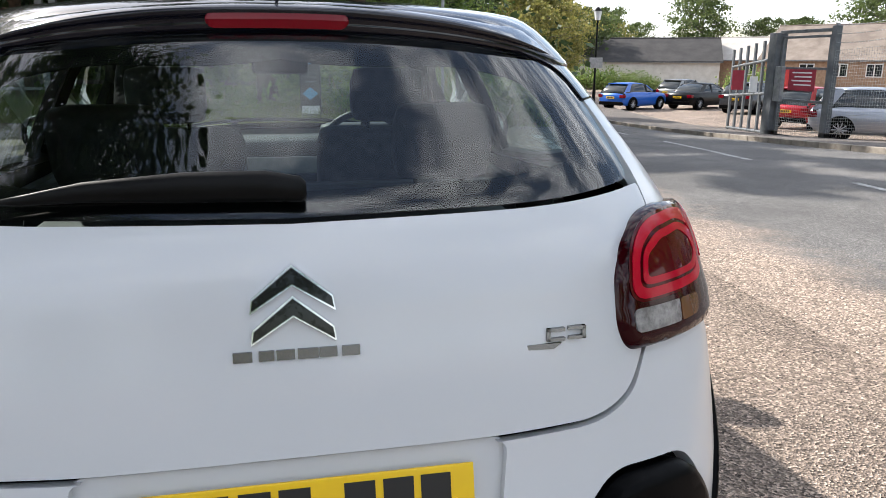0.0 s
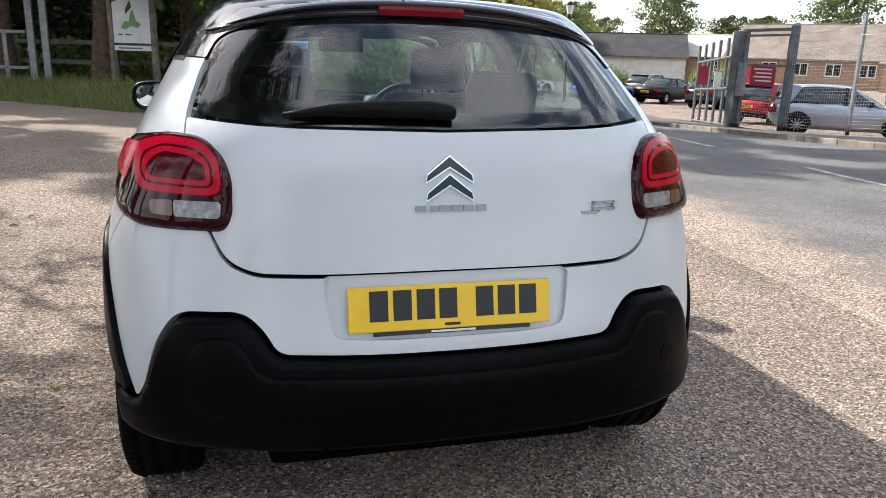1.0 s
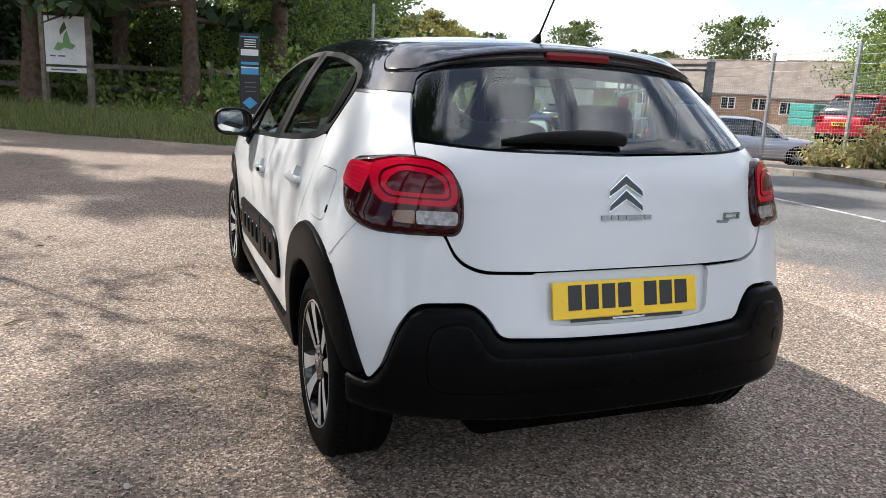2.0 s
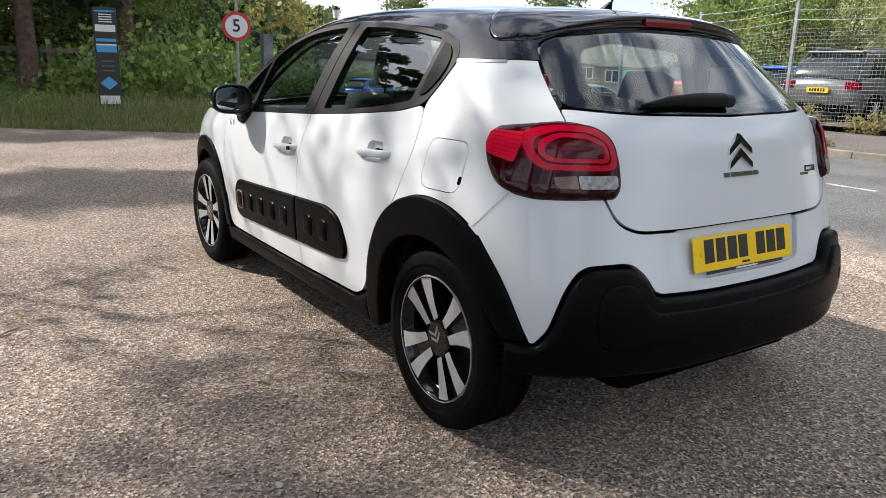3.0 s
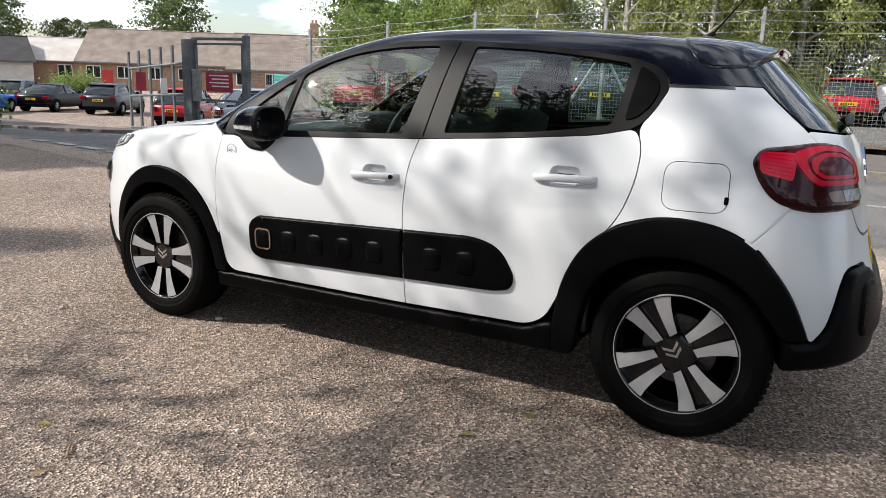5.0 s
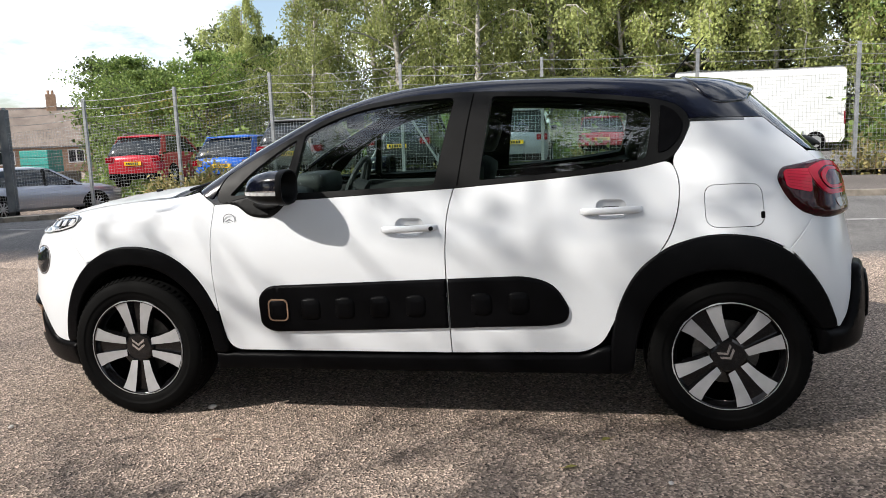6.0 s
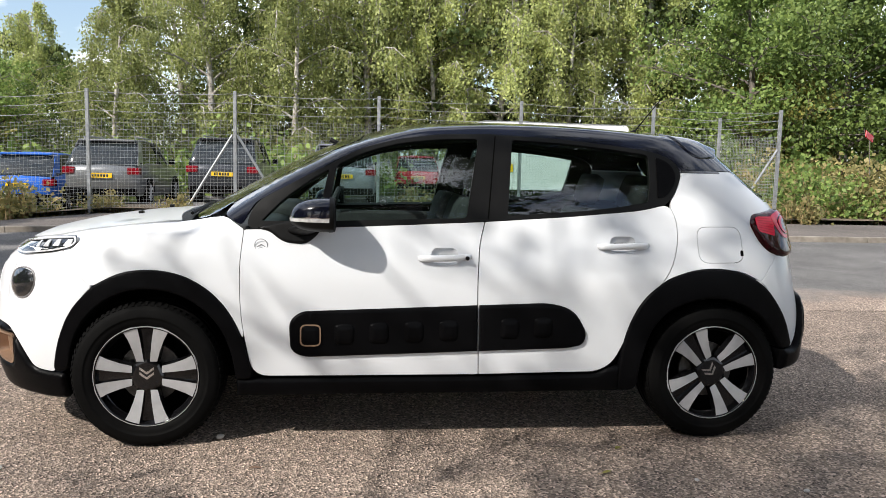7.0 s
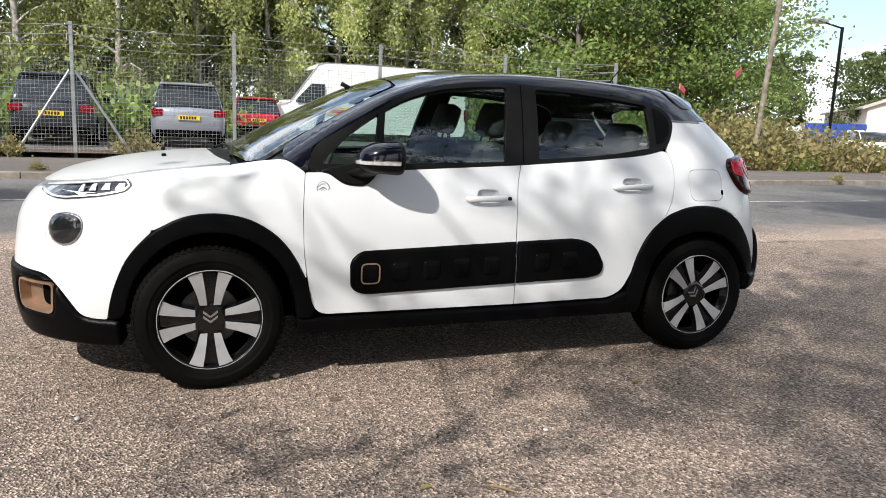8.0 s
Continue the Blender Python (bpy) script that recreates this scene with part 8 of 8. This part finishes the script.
# stacked crates on a low loading bay
u = tagged(new("loading_bay"), "low timber loading bay in the car park", "platform")
part("block", box_mesh((28.2, 24.43, -1.33), (29.9, 26.73, 0.05), 0.03), M_WOOD, u)
u = tagged(new("crate_stack"), "stack of teal plastic crates in the car park", "crates")
M_TEAL = varied("teal_plastic", (0.02, 0.22, 0.19), (0.03, 0.28, 0.24), 6.0, 0.5, 0.1, 60.0, 0.002)
for k in range(3):
    part("crate", box_mesh((28.5, 25.13, 0.05 + 0.36 * k), (29.6, 26.63, 0.39 + 0.36 * k), 0.03), M_TEAL, u)
# red planes on poles by the shrubs
for x, y, z, rr in ((16.6, -13.5, 2.48, 5), (15.4, -13.95, 2.98, -7)):
    u = tagged(new("red_banner_sign"), "tilted red board on a thin stake among the shrubs", "sign")
    u.matrix_basis = pose(x, y, 0, 0, rr, 30)
    part("board", add_box(bmesh.new(), (-0.015, -0.24, -0.10), (0.015, 0.24, 0.10), 0.01, Matrix.Translation((0, 0, z)) @ Matrix.Rotation(radians(rr * 4), 4, "X")), M_SIGNRED, u)
    bm = bmesh.new()
    add_bar(bm, (0, 0, 0), (0, 0, z), 0.014, 8)
    part("stake", bm, M_GREYBARK, u)
# litter on the forecourt
for k, (x, y, L) in enumerate(((-2.007, 1.692, 0.11), (-2.06, 3.75, 0.07), (-2.09, 3.47, 0.06), (-1.10, 2.05, 0.05), (-3.1, 0.9, 0.06))):
    u = tagged(new("twig" if k else "straw"), "short dry twig lying on the tarmac" if k else "pale straw lying on the tarmac", "litter")
    v, f = [], []
    a = 0.8 + k * 1.3
    tube(v, f, [(x - L / 2 * math.cos(a), y - L / 2 * math.sin(a), 0.007), (x, y, 0.012), (x + L / 2 * math.cos(a), y + L / 2 * math.sin(a), 0.007)], [0.004, 0.005, 0.003], 5)
    put("stem", mesh_of("stem", v, f), M_DRY if k == 0 else M_BARK, u)
# fallen leaves and loose stones
for k, (x, y, turn, mat, label) in enumerate(((-1.93, 1.93, 20, M_YELLOW, "small yellow-green leaf lying on the tarmac"), (-2.15, 1.64, 75, M_DRY, "curled brown leaf lying on the tarmac"), (-0.96, 0.48, 40, M_YELLOW, "small yellow-green leaf lying on the tarmac"),
                                              (-2.10, 3.52, 10, M_BARK, "curled brown leaf lying on the tarmac"), (-2.05, 3.79, 130, M_BARK, "curled brown leaf lying on the tarmac"), (-1.22, 0.62, 200, M_YELLOW, "small yellow-green leaf lying on the tarmac"))):
    u = tagged(new("fallen_leaf"), label, "leaf")
    u.matrix_basis = pose(x, y, 0.004, 0, 0, turn)
    v = [(0, -0.026, 0.002), (0.010, -0.008, 0.008), (0.011, 0.008, 0.009), (0, 0.026, 0.004), (-0.010, 0.008, 0.007), (-0.009, -0.008, 0.006), (0, 0, 0.0)]
    put("blade", mesh_of("blade", v, [(i, (i + 1) % 6, 6) for i in range(6)]), mat, u)
    bm = bmesh.new()
    add_bar(bm, (0, -0.045, 0.004), (0, -0.024, 0.003), 0.0012, 5)
    part("stalk", bm, M_DRY, u)
M_STONE = varied("pale_flint", (0.34, 0.32, 0.30), (0.56, 0.54, 0.51), 40.0, 0.7, 0.3, 90.0, 0.002)
for k, (x, y, r0) in enumerate(((-0.75, 2.25, 0.016), (-1.45, -0.11, 0.011), (-1.62, 1.32, 0.009), (-1.05, 3.05, 0.010), (-1.8, 2.75, 0.008), (-1.32, 0.28, 0.009))):
    q = np.random.default_rng(90 + k)
    bm = bmesh.new()
    bmesh.ops.create_icosphere(bm, subdivisions=2, radius=r0, matrix=Matrix.Diagonal((1.25, 0.95, 0.7, 1)))
    for v in bm.verts:
        v.co *= 1 + 0.16 * noise.noise(v.co * 60 + Vector((k, 0, 0)))
    ob = part("loose_stone", bm, M_STONE, None, smooth=False)
    ob.matrix_basis = pose(x, y, 0.005 + r0 * 0.5, 0, 0, q.uniform(0, 360))
    tagged(ob, "small pale loose stone on the tarmac", "stone", "loose stones")
